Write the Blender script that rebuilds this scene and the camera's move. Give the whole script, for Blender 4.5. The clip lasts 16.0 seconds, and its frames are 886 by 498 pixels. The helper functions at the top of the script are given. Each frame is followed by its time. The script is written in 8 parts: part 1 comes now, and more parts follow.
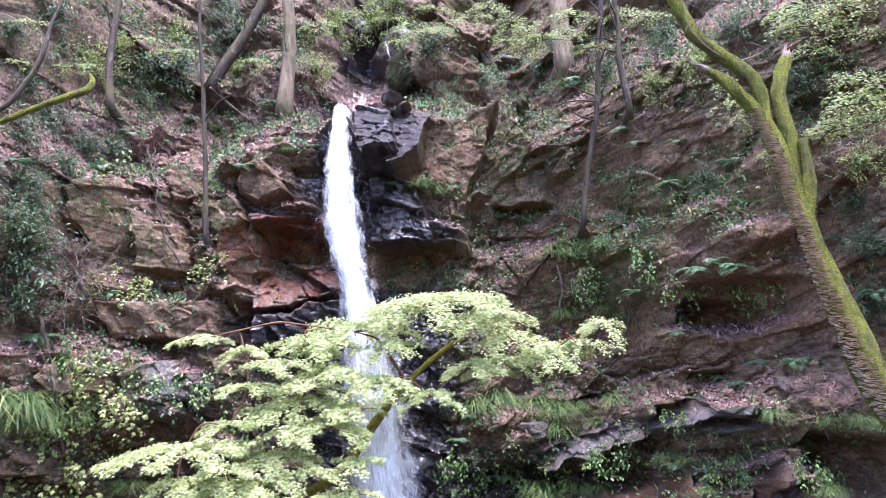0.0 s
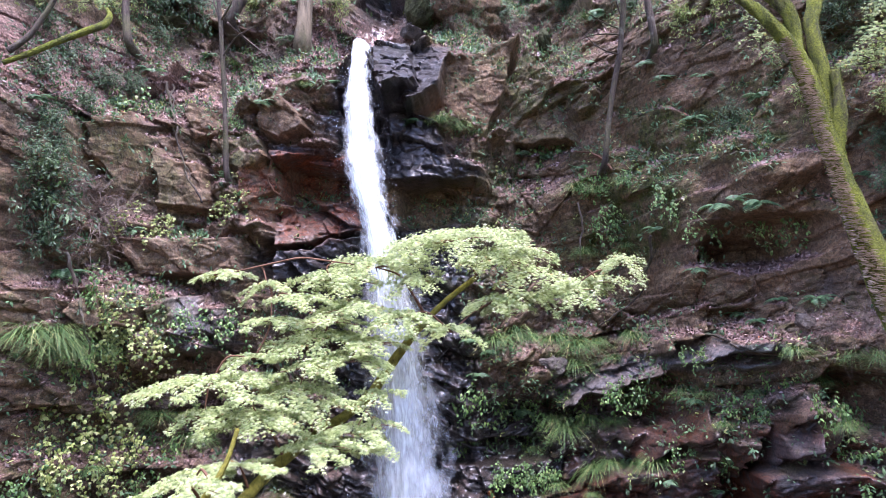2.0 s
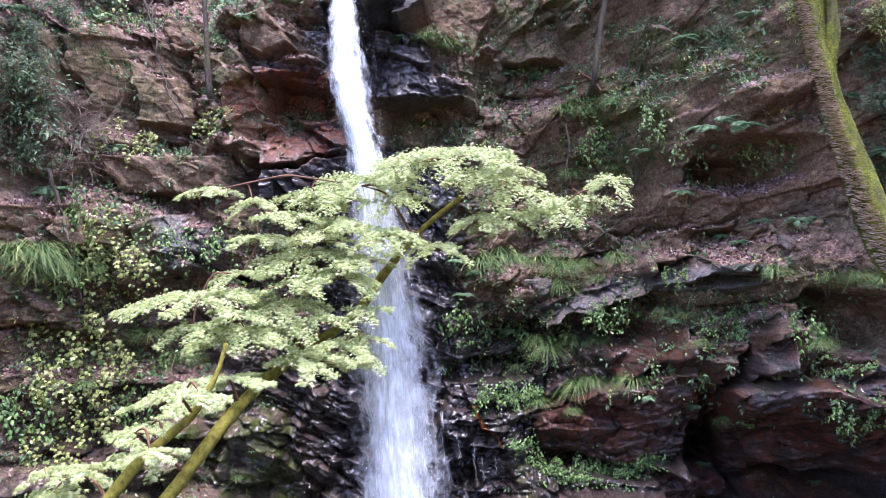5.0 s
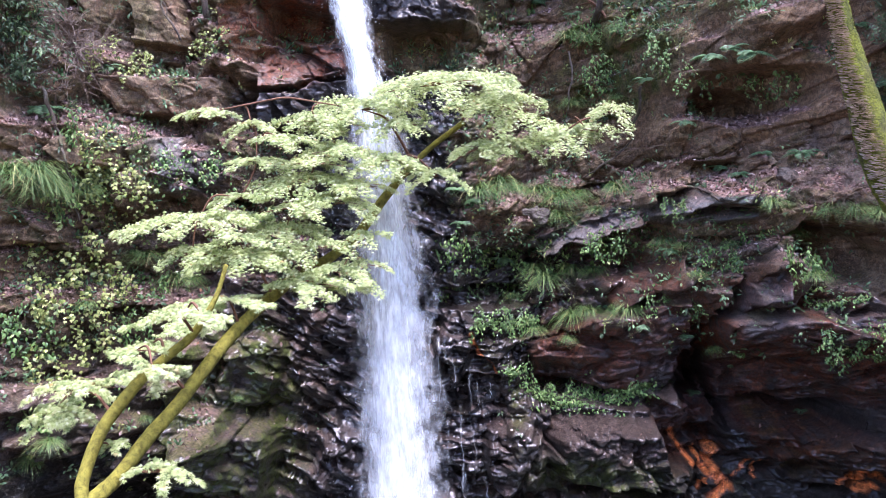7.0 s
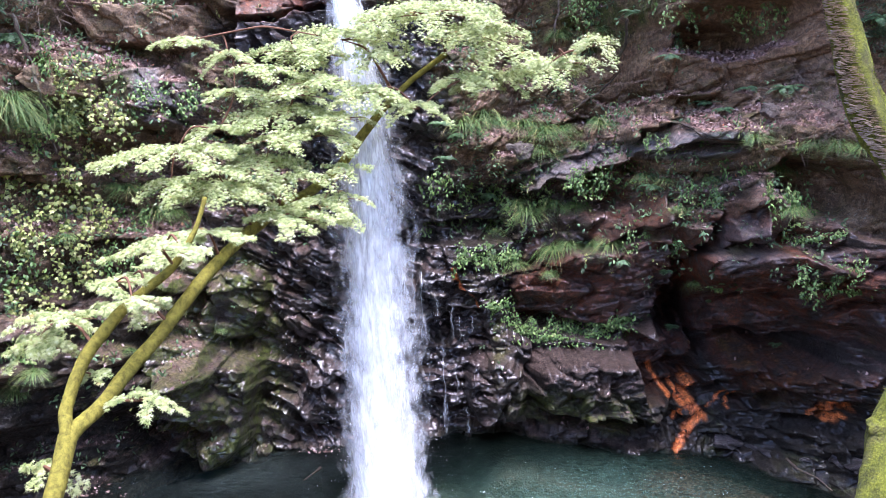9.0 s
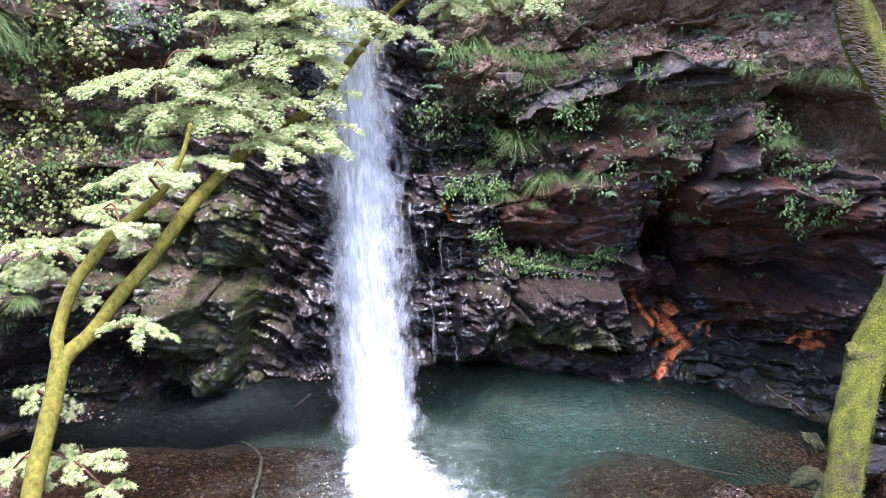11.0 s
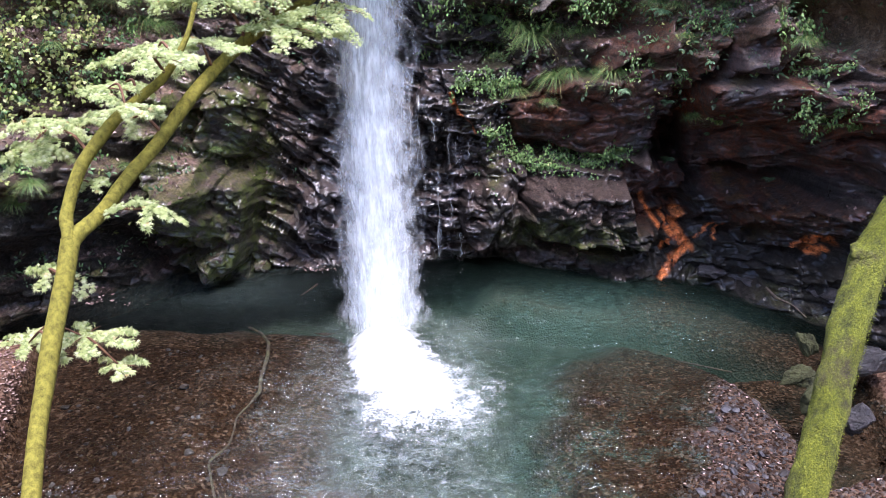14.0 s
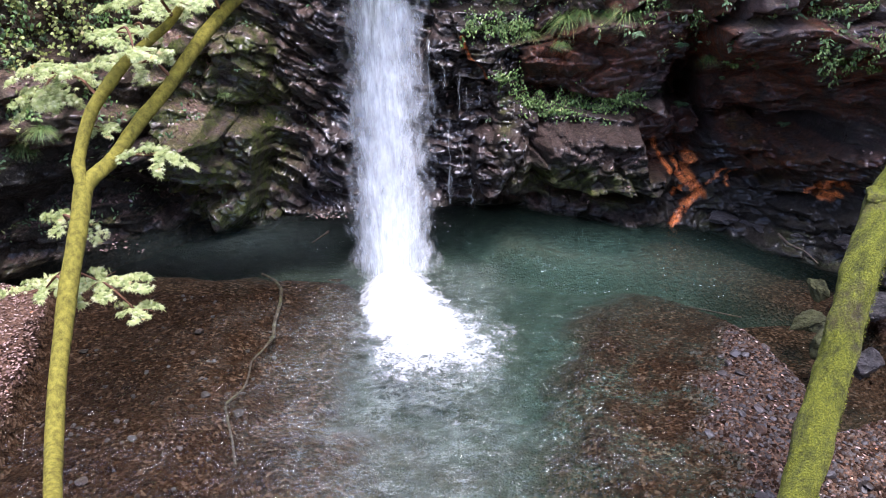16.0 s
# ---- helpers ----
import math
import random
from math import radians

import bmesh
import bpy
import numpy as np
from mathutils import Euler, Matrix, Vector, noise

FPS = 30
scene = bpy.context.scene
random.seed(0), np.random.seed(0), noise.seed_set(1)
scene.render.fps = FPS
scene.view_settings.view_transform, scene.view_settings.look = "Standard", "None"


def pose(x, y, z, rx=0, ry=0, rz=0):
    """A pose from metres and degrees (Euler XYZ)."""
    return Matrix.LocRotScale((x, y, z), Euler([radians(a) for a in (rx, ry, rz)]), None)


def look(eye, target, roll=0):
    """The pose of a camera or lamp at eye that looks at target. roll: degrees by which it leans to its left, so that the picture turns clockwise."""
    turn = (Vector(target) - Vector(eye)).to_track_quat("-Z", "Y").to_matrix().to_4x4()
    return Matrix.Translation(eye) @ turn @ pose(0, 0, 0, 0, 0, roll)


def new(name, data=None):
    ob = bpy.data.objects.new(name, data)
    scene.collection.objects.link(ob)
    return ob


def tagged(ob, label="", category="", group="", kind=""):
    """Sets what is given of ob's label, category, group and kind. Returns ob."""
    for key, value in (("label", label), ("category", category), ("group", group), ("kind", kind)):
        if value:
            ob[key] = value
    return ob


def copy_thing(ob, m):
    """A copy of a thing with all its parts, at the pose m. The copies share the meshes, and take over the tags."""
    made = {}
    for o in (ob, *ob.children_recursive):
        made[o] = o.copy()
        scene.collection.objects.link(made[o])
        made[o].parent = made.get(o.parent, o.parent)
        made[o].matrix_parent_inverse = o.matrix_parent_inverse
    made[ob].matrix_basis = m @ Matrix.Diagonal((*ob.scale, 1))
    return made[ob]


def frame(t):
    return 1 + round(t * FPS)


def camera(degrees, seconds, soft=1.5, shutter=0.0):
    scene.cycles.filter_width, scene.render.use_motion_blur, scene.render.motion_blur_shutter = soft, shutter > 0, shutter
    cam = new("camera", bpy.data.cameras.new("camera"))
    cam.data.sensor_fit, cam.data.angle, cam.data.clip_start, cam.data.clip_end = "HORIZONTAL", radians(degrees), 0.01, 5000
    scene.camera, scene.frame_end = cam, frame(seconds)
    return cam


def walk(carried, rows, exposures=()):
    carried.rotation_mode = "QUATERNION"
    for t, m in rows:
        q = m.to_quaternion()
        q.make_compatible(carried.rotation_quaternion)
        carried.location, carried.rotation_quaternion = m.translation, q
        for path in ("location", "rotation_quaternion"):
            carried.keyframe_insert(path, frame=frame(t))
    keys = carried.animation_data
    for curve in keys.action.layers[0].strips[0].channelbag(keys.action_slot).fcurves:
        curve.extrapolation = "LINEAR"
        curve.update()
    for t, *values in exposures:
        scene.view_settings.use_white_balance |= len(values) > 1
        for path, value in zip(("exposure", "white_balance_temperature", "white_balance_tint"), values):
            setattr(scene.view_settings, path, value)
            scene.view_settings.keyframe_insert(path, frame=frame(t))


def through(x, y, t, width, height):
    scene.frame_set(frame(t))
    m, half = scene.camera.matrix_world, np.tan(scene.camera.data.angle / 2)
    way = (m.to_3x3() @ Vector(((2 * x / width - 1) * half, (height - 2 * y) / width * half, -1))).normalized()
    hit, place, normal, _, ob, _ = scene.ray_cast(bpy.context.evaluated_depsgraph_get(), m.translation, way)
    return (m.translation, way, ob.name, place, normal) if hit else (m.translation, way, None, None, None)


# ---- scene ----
cam = camera(60.95, 16.0, soft=0.8)
PATH = [
    (0.0, pose(0.001, -0.000, 4.436, 100.772, 2.558, 0.612)),
    (0.5, pose(-0.019, 0.009, 4.418, 99.922, 2.380, 0.838)),
    (1.0, pose(-0.022, 0.010, 4.408, 98.631, 2.321, 1.171)),
    (1.5, pose(-0.039, 0.015, 4.396, 97.632, 2.307, 1.340)),
    (2.0, pose(-0.026, 0.017, 4.382, 96.380, 2.309, 1.999)),
    (2.5, pose(-0.012, 0.016, 4.373, 95.520, 2.064, 1.890)),
    (3.0, pose(-0.011, 0.015, 4.367, 94.682, 1.620, 1.319)),
    (5.5, pose(-0.057, 0.017, 4.279, 89.607, 2.094, 0.786)),
    (6.0, pose(-0.064, 0.010, 4.263, 88.370, 1.859, 0.792)),
    (6.5, pose(-0.062, 0.005, 4.245, 87.177, 1.621, 0.953)),
    (7.0, pose(-0.069, 0.010, 4.228, 85.701, 1.136, 0.647)),
    (7.5, pose(-0.068, 0.011, 4.217, 84.313, 1.059, 0.395)),
    (8.0, pose(-0.042, 0.004, 4.202, 82.956, 0.880, 0.051)),
    (8.5, pose(-0.029, 0.002, 4.195, 82.051, 0.905, -0.236)),
    (9.0, pose(0.003, -0.001, 4.187, 80.976, 0.789, -0.218)),
    (11.5, pose(-0.025, -0.016, 4.111, 74.320, 0.275, -1.318)),
    (12.0, pose(-0.031, -0.021, 4.085, 72.495, 0.003, -1.151)),
    (12.5, pose(-0.036, -0.020, 4.065, 71.009, -0.094, -0.911)),
    (13.0, pose(-0.036, -0.026, 4.054, 69.725, -0.299, -0.714)),
    (13.5, pose(-0.043, -0.031, 4.052, 68.870, -0.571, -0.604)),
    (14.0, pose(-0.035, -0.032, 4.040, 68.586, -0.942, -0.297)),
    (14.5, pose(-0.024, -0.037, 4.030, 67.721, -0.701, -0.524)),
    (15.0, pose(-0.030, -0.042, 4.015, 66.632, -0.590, -0.777)),
    (15.5, pose(-0.036, -0.045, 4.018, 65.571, -0.682, -0.538)),
    (16.0, pose(-0.051, -0.050, 4.009, 64.740, -0.561, 0.334)),
]
walk(cam, PATH, exposures=[(0.0, 2.62, 5750, 33), (3.0, 2.37, 5750, 33), (9.0, 2.58, 5780, 31), (12.5, 2.4, 5870, 28), (16.0, 2.1, 6050, 28)])

# ---------------------------------------------------------------- daylight
scene.cycles.transparent_max_bounces = 32
world = bpy.data.worlds.new("world")
scene.world = world
world.use_nodes = True
wn = world.node_tree
sky = wn.nodes.new("ShaderNodeTexSky")
sky.sky_type = "NISHITA"
sky.sun_disc = False
sky.sun_elevation = radians(74)
sky.sun_rotation = radians(150)
sky.air_density, sky.dust_density, sky.ozone_density = 1.0, 1.2, 1.0
wn.links.new(sky.outputs[0], wn.nodes["Background"].inputs[0])
wn.nodes["Background"].inputs[1].default_value = 0.15
sun_data = bpy.data.lights.new("sun", "SUN")
sun_data.energy, sun_data.angle, sun_data.color = 2.15, radians(34), (1.0, 0.985, 0.96)
sun = new("sun", sun_data)
sun.matrix_world = look((2.2, 4.2, 16.0), (0.0, 8.0, 0.0))


# ---------------------------------------------------------------- numbers: noise on plain arrays
def hash01(i, j, seed):
    i = np.asarray(i, np.int64).astype(np.uint64)
    j = np.asarray(j, np.int64).astype(np.uint64)
    h = (i * np.uint64(374761393) + j * np.uint64(668265263) + np.uint64(seed * 2246822519 + 97)) & np.uint64(0xFFFFFFFF)
    h = ((h ^ (h >> np.uint64(13))) * np.uint64(1274126177)) & np.uint64(0xFFFFFFFF)
    h = ((h ^ (h >> np.uint64(16))) * np.uint64(2654435761)) & np.uint64(0xFFFFFFFF)
    h = h ^ (h >> np.uint64(15))
    return h.astype(np.float64) / 4294967295.0


def vnoise(x, y, seed):
    i, j = np.floor(x), np.floor(y)
    a, b = x - i, y - j
    a, b = a * a * (3 - 2 * a), b * b * (3 - 2 * b)
    n00, n10 = hash01(i, j, seed), hash01(i + 1, j, seed)
    n01, n11 = hash01(i, j + 1, seed), hash01(i + 1, j + 1, seed)
    return (n00 * (1 - a) + n10 * a) * (1 - b) + (n01 * (1 - a) + n11 * a) * b


def fbm(x, y, seed, octaves=4):
    total, amp, norm = 0.0, 1.0, 0.0
    for k in range(octaves):
        total = total + amp * (vnoise(x * 2**k, y * 2**k, seed + k * 17) * 2 - 1)
        norm, amp = norm + amp, amp * 0.5
    return total / norm


def facets(u, v, seed, tilt=1.0):
    """Broken rock: every cell has its own height and lean. Gives the height and the distance from the nearest crack."""
    i0, j0 = np.floor(u), np.floor(v)
    d1, d2 = np.full(u.shape, 9.0), np.full(u.shape, 9.0)
    h = np.zeros(u.shape)
    for di in (-1, 0, 1):
        for dj in (-1, 0, 1):
            i, j = i0 + di, j0 + dj
            du = u - i - hash01(i, j, seed)
            dv = v - j - hash01(i, j, seed + 1)
            d = du * du + dv * dv
            here = (hash01(i, j, seed + 2) * 2 - 1) + tilt * ((hash01(i, j, seed + 3) * 2 - 1) * du + (hash01(i, j, seed + 4) * 2 - 1) * dv)
            first = d < d1
            d2 = np.where(first, d1, np.minimum(d2, d))
            h = np.where(first, here, h)
            d1 = np.where(first, d, d1)
    return h, np.sqrt(d2) - np.sqrt(d1)


def ramp(e0, e1, v):
    t = np.clip((v - e0) / (e1 - e0), 0, 1)
    return t * t * (3 - 2 * t)


def blob(x, z, cx, cz, rx, rz, turn=0.0, power=3.0, edge=0.3):
    """1 inside a rounded block of rock, 0 outside."""
    c, s = math.cos(radians(turn)), math.sin(radians(turn))
    u, v = ((x - cx) * c + (z - cz) * s) / rx, (-(x - cx) * s + (z - cz) * c) / rz
    d = (np.abs(u) ** power + np.abs(v) ** power) ** (1 / power)
    return 1 - ramp(1 - edge, 1, d)


def ledge(x, z, x0, x1, z0, z1, rise=0.12, ends=0.3):
    """1 above a ledge that runs from (x0, z0) to (x1, z1), 0 below it and past its ends."""
    line = z0 + (z1 - z0) * (x - x0) / (x1 - x0)
    return ramp(line, line + rise, z) * ramp(x0 - ends, x0 + ends, x) * (1 - ramp(x1 - ends, x1 + ends, x))


CREST_X = (-9.0, -4.8, -4.1, -3.4, -2.6, -1.75, -1.2, -0.7, 0.1, 1.2, 2.0, 3.0, 4.5, 9.0)
CREST_Z = (7.1, 7.15, 7.2, 7.4, 7.7, 8.0, 8.12, 8.05, 8.15, 8.1, 8.2, 8.6, 8.9, 9.5)
# proud (+) and hollow (-) rock: x, z, half width, half height, turn, depth
ROCKS_LIP = (
    (-0.6, 8.24, 0.6, 0.13, 30, 0.3), (-0.76, 8.75, 0.59, 0.12, 32, 0.35), (-0.4, 7.79, 0.47, 0.11, 38, 0.2), (-1.88, 8.38, 0.24, 0.32, 0, 0.3),
    (-0.92, 7.58, 0.2, 0.31, 10, 0.2), (0.01, 7.73, 0.7, 0.48, 0, 0.32), (0.69, 7.51, 0.48, 0.15, 48, 0.45), (1.44, 7.83, 0.68, 0.32, -8, 0.32),
    (1.29, 7.28, 0.61, 0.23, -5, -0.2), (-0.52, 6.55, 1.01, 0.31, -4, 0.62), (-0.54, 6.09, 0.7, 0.17, 0, -0.2), (-1.29, 6.43, 0.38, 0.38, 0, -0.2),
    (1.84, 8.13, 0.45, 0.15, 0, 0.2),
)
ROCKS_UPPER = (
    (-4.5, 6.56, 0.48, 0.35, 0, 0.12), (-3.27, 6.96, 0.26, 0.34, 4, 0.28), (-2.84, 6.81, 0.31, 0.17, 8, 0.32), (-2.5, 7.29, 0.27, 0.2, -12, 0.28),
    (-2.08, 6.9, 0.5, 0.1, -4, 0.42), (-1.95, 6.46, 0.52, 0.3, 0, -0.45), (-2.55, 6.39, 0.29, 0.4, 20, 0.12), (-2.16, 5.8, 0.66, 0.19, 6, 0.3),
    (-2.79, 5.86, 0.24, 0.09, 0, 0.15), (-3.21, 6.26, 0.28, 0.28, -20, 0.2), (-3.74, 6.55, 0.33, 0.33, -10, 0.15), (-3.73, 6.07, 0.33, 0.12, -8, 0.2),
    (-3.2, 5.87, 0.28, 0.15, 0, 0.2), (2.94, 6.08, 0.84, 0.63, 20, 0.2), (2.34, 6.48, 0.29, 0.44, 10, 0.15),
)
ROCKS_LEFT = (
    (-3.31, 4.55, 0.38, 0.33, 10, 0.4), (-3.82, 4.85, 0.33, 0.21, -8, 0.35), (-4.38, 4.95, 0.27, 0.13, 0, 0.3), (-3.78, 4.33, 0.26, 0.3, 0, 0.2),
    (-4.37, 3.82, 0.43, 0.24, -10, 0.25), (-3.42, 2.2, 0.36, 0.32, 10, 0.3), (-2.97, 0.75, 0.63, 0.81, -14, 0.6), (-2.66, 1.98, 0.36, 0.5, -20, 0.3),
    (-4.48, 2.17, 0.48, 0.14, -10, 0.3), (-4.26, 1.64, 0.56, 0.14, -8, 0.25), (-4.2, 0.25, 1.35, 0.8, -4, -0.6),
    (-1.85, 2.02, 0.45, 0.82, -30, 0.15), (-1.54, 0.7, 0.38, 0.45, -25, 0.2), (-3.22, 1.49, 0.41, 0.21, -15, 0.3),
)
ROCKS_RIGHT = (
    (3.43, 5.22, 0.51, 0.27, -3, -0.5), (3.03, 4.79, 0.52, 0.31, -10, 0.22), (1.68, 3.67, 0.72, 0.15, 18, 0.4), (2.62, 4.14, 0.22, 0.17, 8, 0.35),
    (3.2, 4.03, 0.55, 0.15, 2, 0.45), (2.63, 3.74, 0.17, 0.22, 0, -0.25), (2.41, 2.99, 0.58, 0.16, 20, 0.25), (0.5, 3.06, 0.46, 0.43, 0, -0.2),
    (3.67, 3.15, 0.26, 0.34, -15, 0.38), (4.25, 3.51, 0.46, 0.3, -15, -0.3), (3.25, 2.98, 0.27, 0.31, 10, 0.2), (3.64, 5.95, 0.6, 0.33, 20, 0.2),
    (1.66, 3.42, 0.75, 0.23, 12, -0.22),
    (3.9, 6.6, 0.95, 0.55, 38, 0.35), (2.75, 7.0, 0.5, 0.3, -30, 0.18),
)
ROCKS_LOW = (
    (1.82, 1.97, 0.88, 0.43, 4, 0.32), (2.81, 1.53, 0.37, 0.13, 30, 0.3), (2.08, 0.77, 1.02, 0.53, 2, 0.5), (2.12, 0.35, 0.77, 0.15, 2, -0.35),
    (0.75, 0.6, 0.42, 0.52, 0, 0.3), (-0.04, 1.38, 0.2, 0.26, 0, -0.4), (3.71, 1.65, 0.99, 0.59, 8, -0.9), (4.25, 2.3, 0.68, 0.31, 22, 0.35),
    (4.41, 1.56, 0.61, 0.24, 15, -0.2), (3.11, 2.11, 0.21, 0.49, -20, -0.15), (-0.18, 1.91, 0.31, 0.7, -25, 0.2), (3.92, 2.51, 0.45, 0.26, 20, 0.2),
)
# dark hollows under the ledges
ROCKS_HOLLOW = (
    (0.28, 2.76, 0.87, 0.19, 0, -0.35), (1.79, 2.19, 0.44, 0.10, -4, -0.20), (1.81, 1.48, 0.92, 0.12, -3, -0.30), (3.13, 1.91, 0.15, 0.84, 8, -0.35), (3.83, 1.72, 0.91, 0.39, -12, -0.30),
    (3.66, 5.37, 0.62, 0.31, 0, -0.40), (4.46, 3.45, 0.46, 0.39, 0, -0.45), (-3.22, 0.52, 0.60, 0.15, 10, -0.25), (-0.48, 6.13, 0.46, 0.35, 0, -0.35), (-2.02, 6.53, 0.42, 0.29, 0, -0.35),
)
# flat faces: kind (0 bare, 1 rusty, 2 wet, 3 mossy), the plane y = a + b x + c z, corners x, z
SLABS_HIGH = (
    (0, 10.82, 0.500, 0.000, ((-0.62, 7.42), (0.38, 7.32), (1.00, 9.04), (-0.38, 8.16))),
    (3, 11.21, -0.300, 0.050, ((0.28, 7.13), (0.86, 7.46), (1.48, 8.14), (1.06, 8.87))),
    (4, 11.13, -0.018, 0.046, ((0.58, 7.23), (1.81, 7.21), (1.63, 7.88), (0.95, 7.65))),
    (2, 6.58, 0.271, 0.508, ((-1.07, 6.34), (-0.08, 6.42), (-0.37, 7.34), (-1.09, 7.39))),
    (4, 10.62, 0.154, -0.039, ((-1.04, 5.87), (0.08, 5.88), (0.16, 6.45), (-1.13, 6.39))),
    (2, -0.90, -0.523, 1.357, ((-0.77, 7.33), (-0.33, 7.68), (-0.06, 8.66), (-0.74, 8.81))),
    (2, -3.95, 0.025, 1.732, ((-1.04, 7.42), (-0.58, 7.67), (-0.78, 9.03), (-1.44, 9.13))),
)
SLABS_LEFT = (
    (1, 11.23, 0.362, -0.044, ((-2.56, 6.23), (-2.08, 6.11), (-1.46, 6.25), (-1.56, 6.78), (-2.58, 6.83))),
    (2, 4.43, 0.367, 0.868, ((-2.44, 6.68), (-1.35, 6.62), (-1.40, 6.90), (-2.53, 6.93))),
    (1, 9.74, 0.267, 0.083, ((-2.81, 5.89), (-2.44, 5.87), (-2.42, 6.33), (-2.54, 6.76), (-3.00, 6.59))),
    (5, 3.02, 0.230, 1.211, ((-2.43, 5.51), (-1.36, 5.78), (-1.46, 6.14), (-2.47, 6.03))),
    (2, 11.11, 0.501, -0.137, ((-2.44, 5.10), (-1.38, 5.17), (-1.36, 5.73), (-2.42, 5.48))),
    (0, 9.83, 0.253, 0.022, ((-2.61, 7.09), (-2.39, 6.96), (-2.06, 7.15), (-2.30, 7.54), (-2.62, 7.44))),
    (3, 7.61, -0.513, 0.066, ((-3.22, 6.71), (-2.71, 6.58), (-2.47, 6.73), (-2.83, 7.16), (-3.39, 7.26))),
)
SLABS_WALL = (
    (0, 15.63, 1.568, 0.043, ((-4.38, 6.38), (-3.99, 6.47), (-4.20, 7.42), (-4.64, 7.13))),
    (0, 25.99, 3.734, 0.023, ((-4.84, 6.25), (-4.51, 6.51), (-4.72, 7.17), (-4.85, 6.95))),
    (0, 12.20, 0.794, 0.036, ((-3.95, 6.14), (-3.27, 6.12), (-3.62, 6.75), (-4.00, 6.92))),
    (4, 10.31, 0.290, -0.020, ((-4.12, 5.21), (-2.80, 5.21), (-2.81, 5.72), (-4.30, 5.70))),
    (0, 10.70, 0.602, 0.190, ((-3.66, 7.13), (-3.34, 7.22), (-3.45, 7.73), (-3.83, 7.66))),
)
SLABS_RIGHT = (
    (6, 5.24, -1.169, 1.973, ((1.22, 3.31), (2.42, 3.77), (2.45, 3.97), (1.09, 3.56))),
    (6, 3.71, -2.505, 3.169, ((2.45, 3.80), (2.98, 4.05), (3.02, 4.26), (2.55, 4.11))),
    (6, -1.74, -1.091, 3.648, ((2.73, 3.83), (3.46, 3.87), (3.63, 4.05), (2.85, 3.95))),
    (7, 10.49, -1.552, 0.956, ((2.09, 2.60), (2.83, 3.11), (2.84, 3.37), (1.90, 2.82))),
    (8, 11.62, -0.405, -0.469, ((1.05, 1.44), (2.34, 1.56), (2.85, 2.27), (2.86, 2.86), (1.76, 2.47), (0.96, 2.01))),
    (2, 9.83, -1.672, 1.491, ((3.12, 2.76), (3.65, 2.97), (3.74, 3.46), (3.54, 3.27), (3.05, 2.98))),
    (4, 12.78, -0.922, -0.002, ((4.29, 3.26), (4.56, 3.00), (4.92, 2.95), (4.80, 3.43), (4.52, 3.68), (4.10, 3.77))),
)
SLABS_DEEP = (
    (8, 11.82, -0.672, -0.001, ((3.07, 1.38), (3.26, 1.72), (3.34, 2.33), (3.38, 3.13), (3.10, 2.76))),
    (8, 13.42, -0.802, -0.845, ((3.45, 1.37), (4.95, 1.73), (4.46, 2.61), (3.74, 2.83), (3.15, 2.62))),
    (8, 11.70, -0.635, -0.247, ((2.66, 0.65), (3.42, 0.79), (3.33, 1.38), (2.41, 1.48))),
)
SLABS_MID = (
    (9, 7.91, 0.600, 0.676, ((-3.50, 4.48), (-3.11, 4.45), (-3.36, 5.00), (-3.64, 4.94))),
    (3, 12.26, 0.893, -0.027, ((-3.83, 4.24), (-3.55, 4.29), (-3.61, 4.92), (-3.83, 4.80))),
    (0, 11.75, 0.937, 0.118, ((-4.35, 4.62), (-3.94, 4.56), (-3.91, 4.81), (-4.24, 4.95), (-4.56, 4.84))),
)


SLABS = (SLABS_HIGH, SLABS_LEFT, SLABS_WALL, SLABS_RIGHT, SLABS_DEEP, SLABS_MID)


def face_mask(x, z, corners, edge=0.06):
    """1 inside a flat rock face, 0 outside."""
    d = 9.0
    for k in range(len(corners)):
        (x0, z0), (x1, z1) = corners[k], corners[(k + 1) % len(corners)]
        long = math.hypot(x1 - x0, z1 - z0)
        d = np.minimum(d, ((x1 - x0) * (z - z0) - (z1 - z0) * (x - x0)) / long)
    return ramp(-edge * 0.5, edge * 0.5, d)


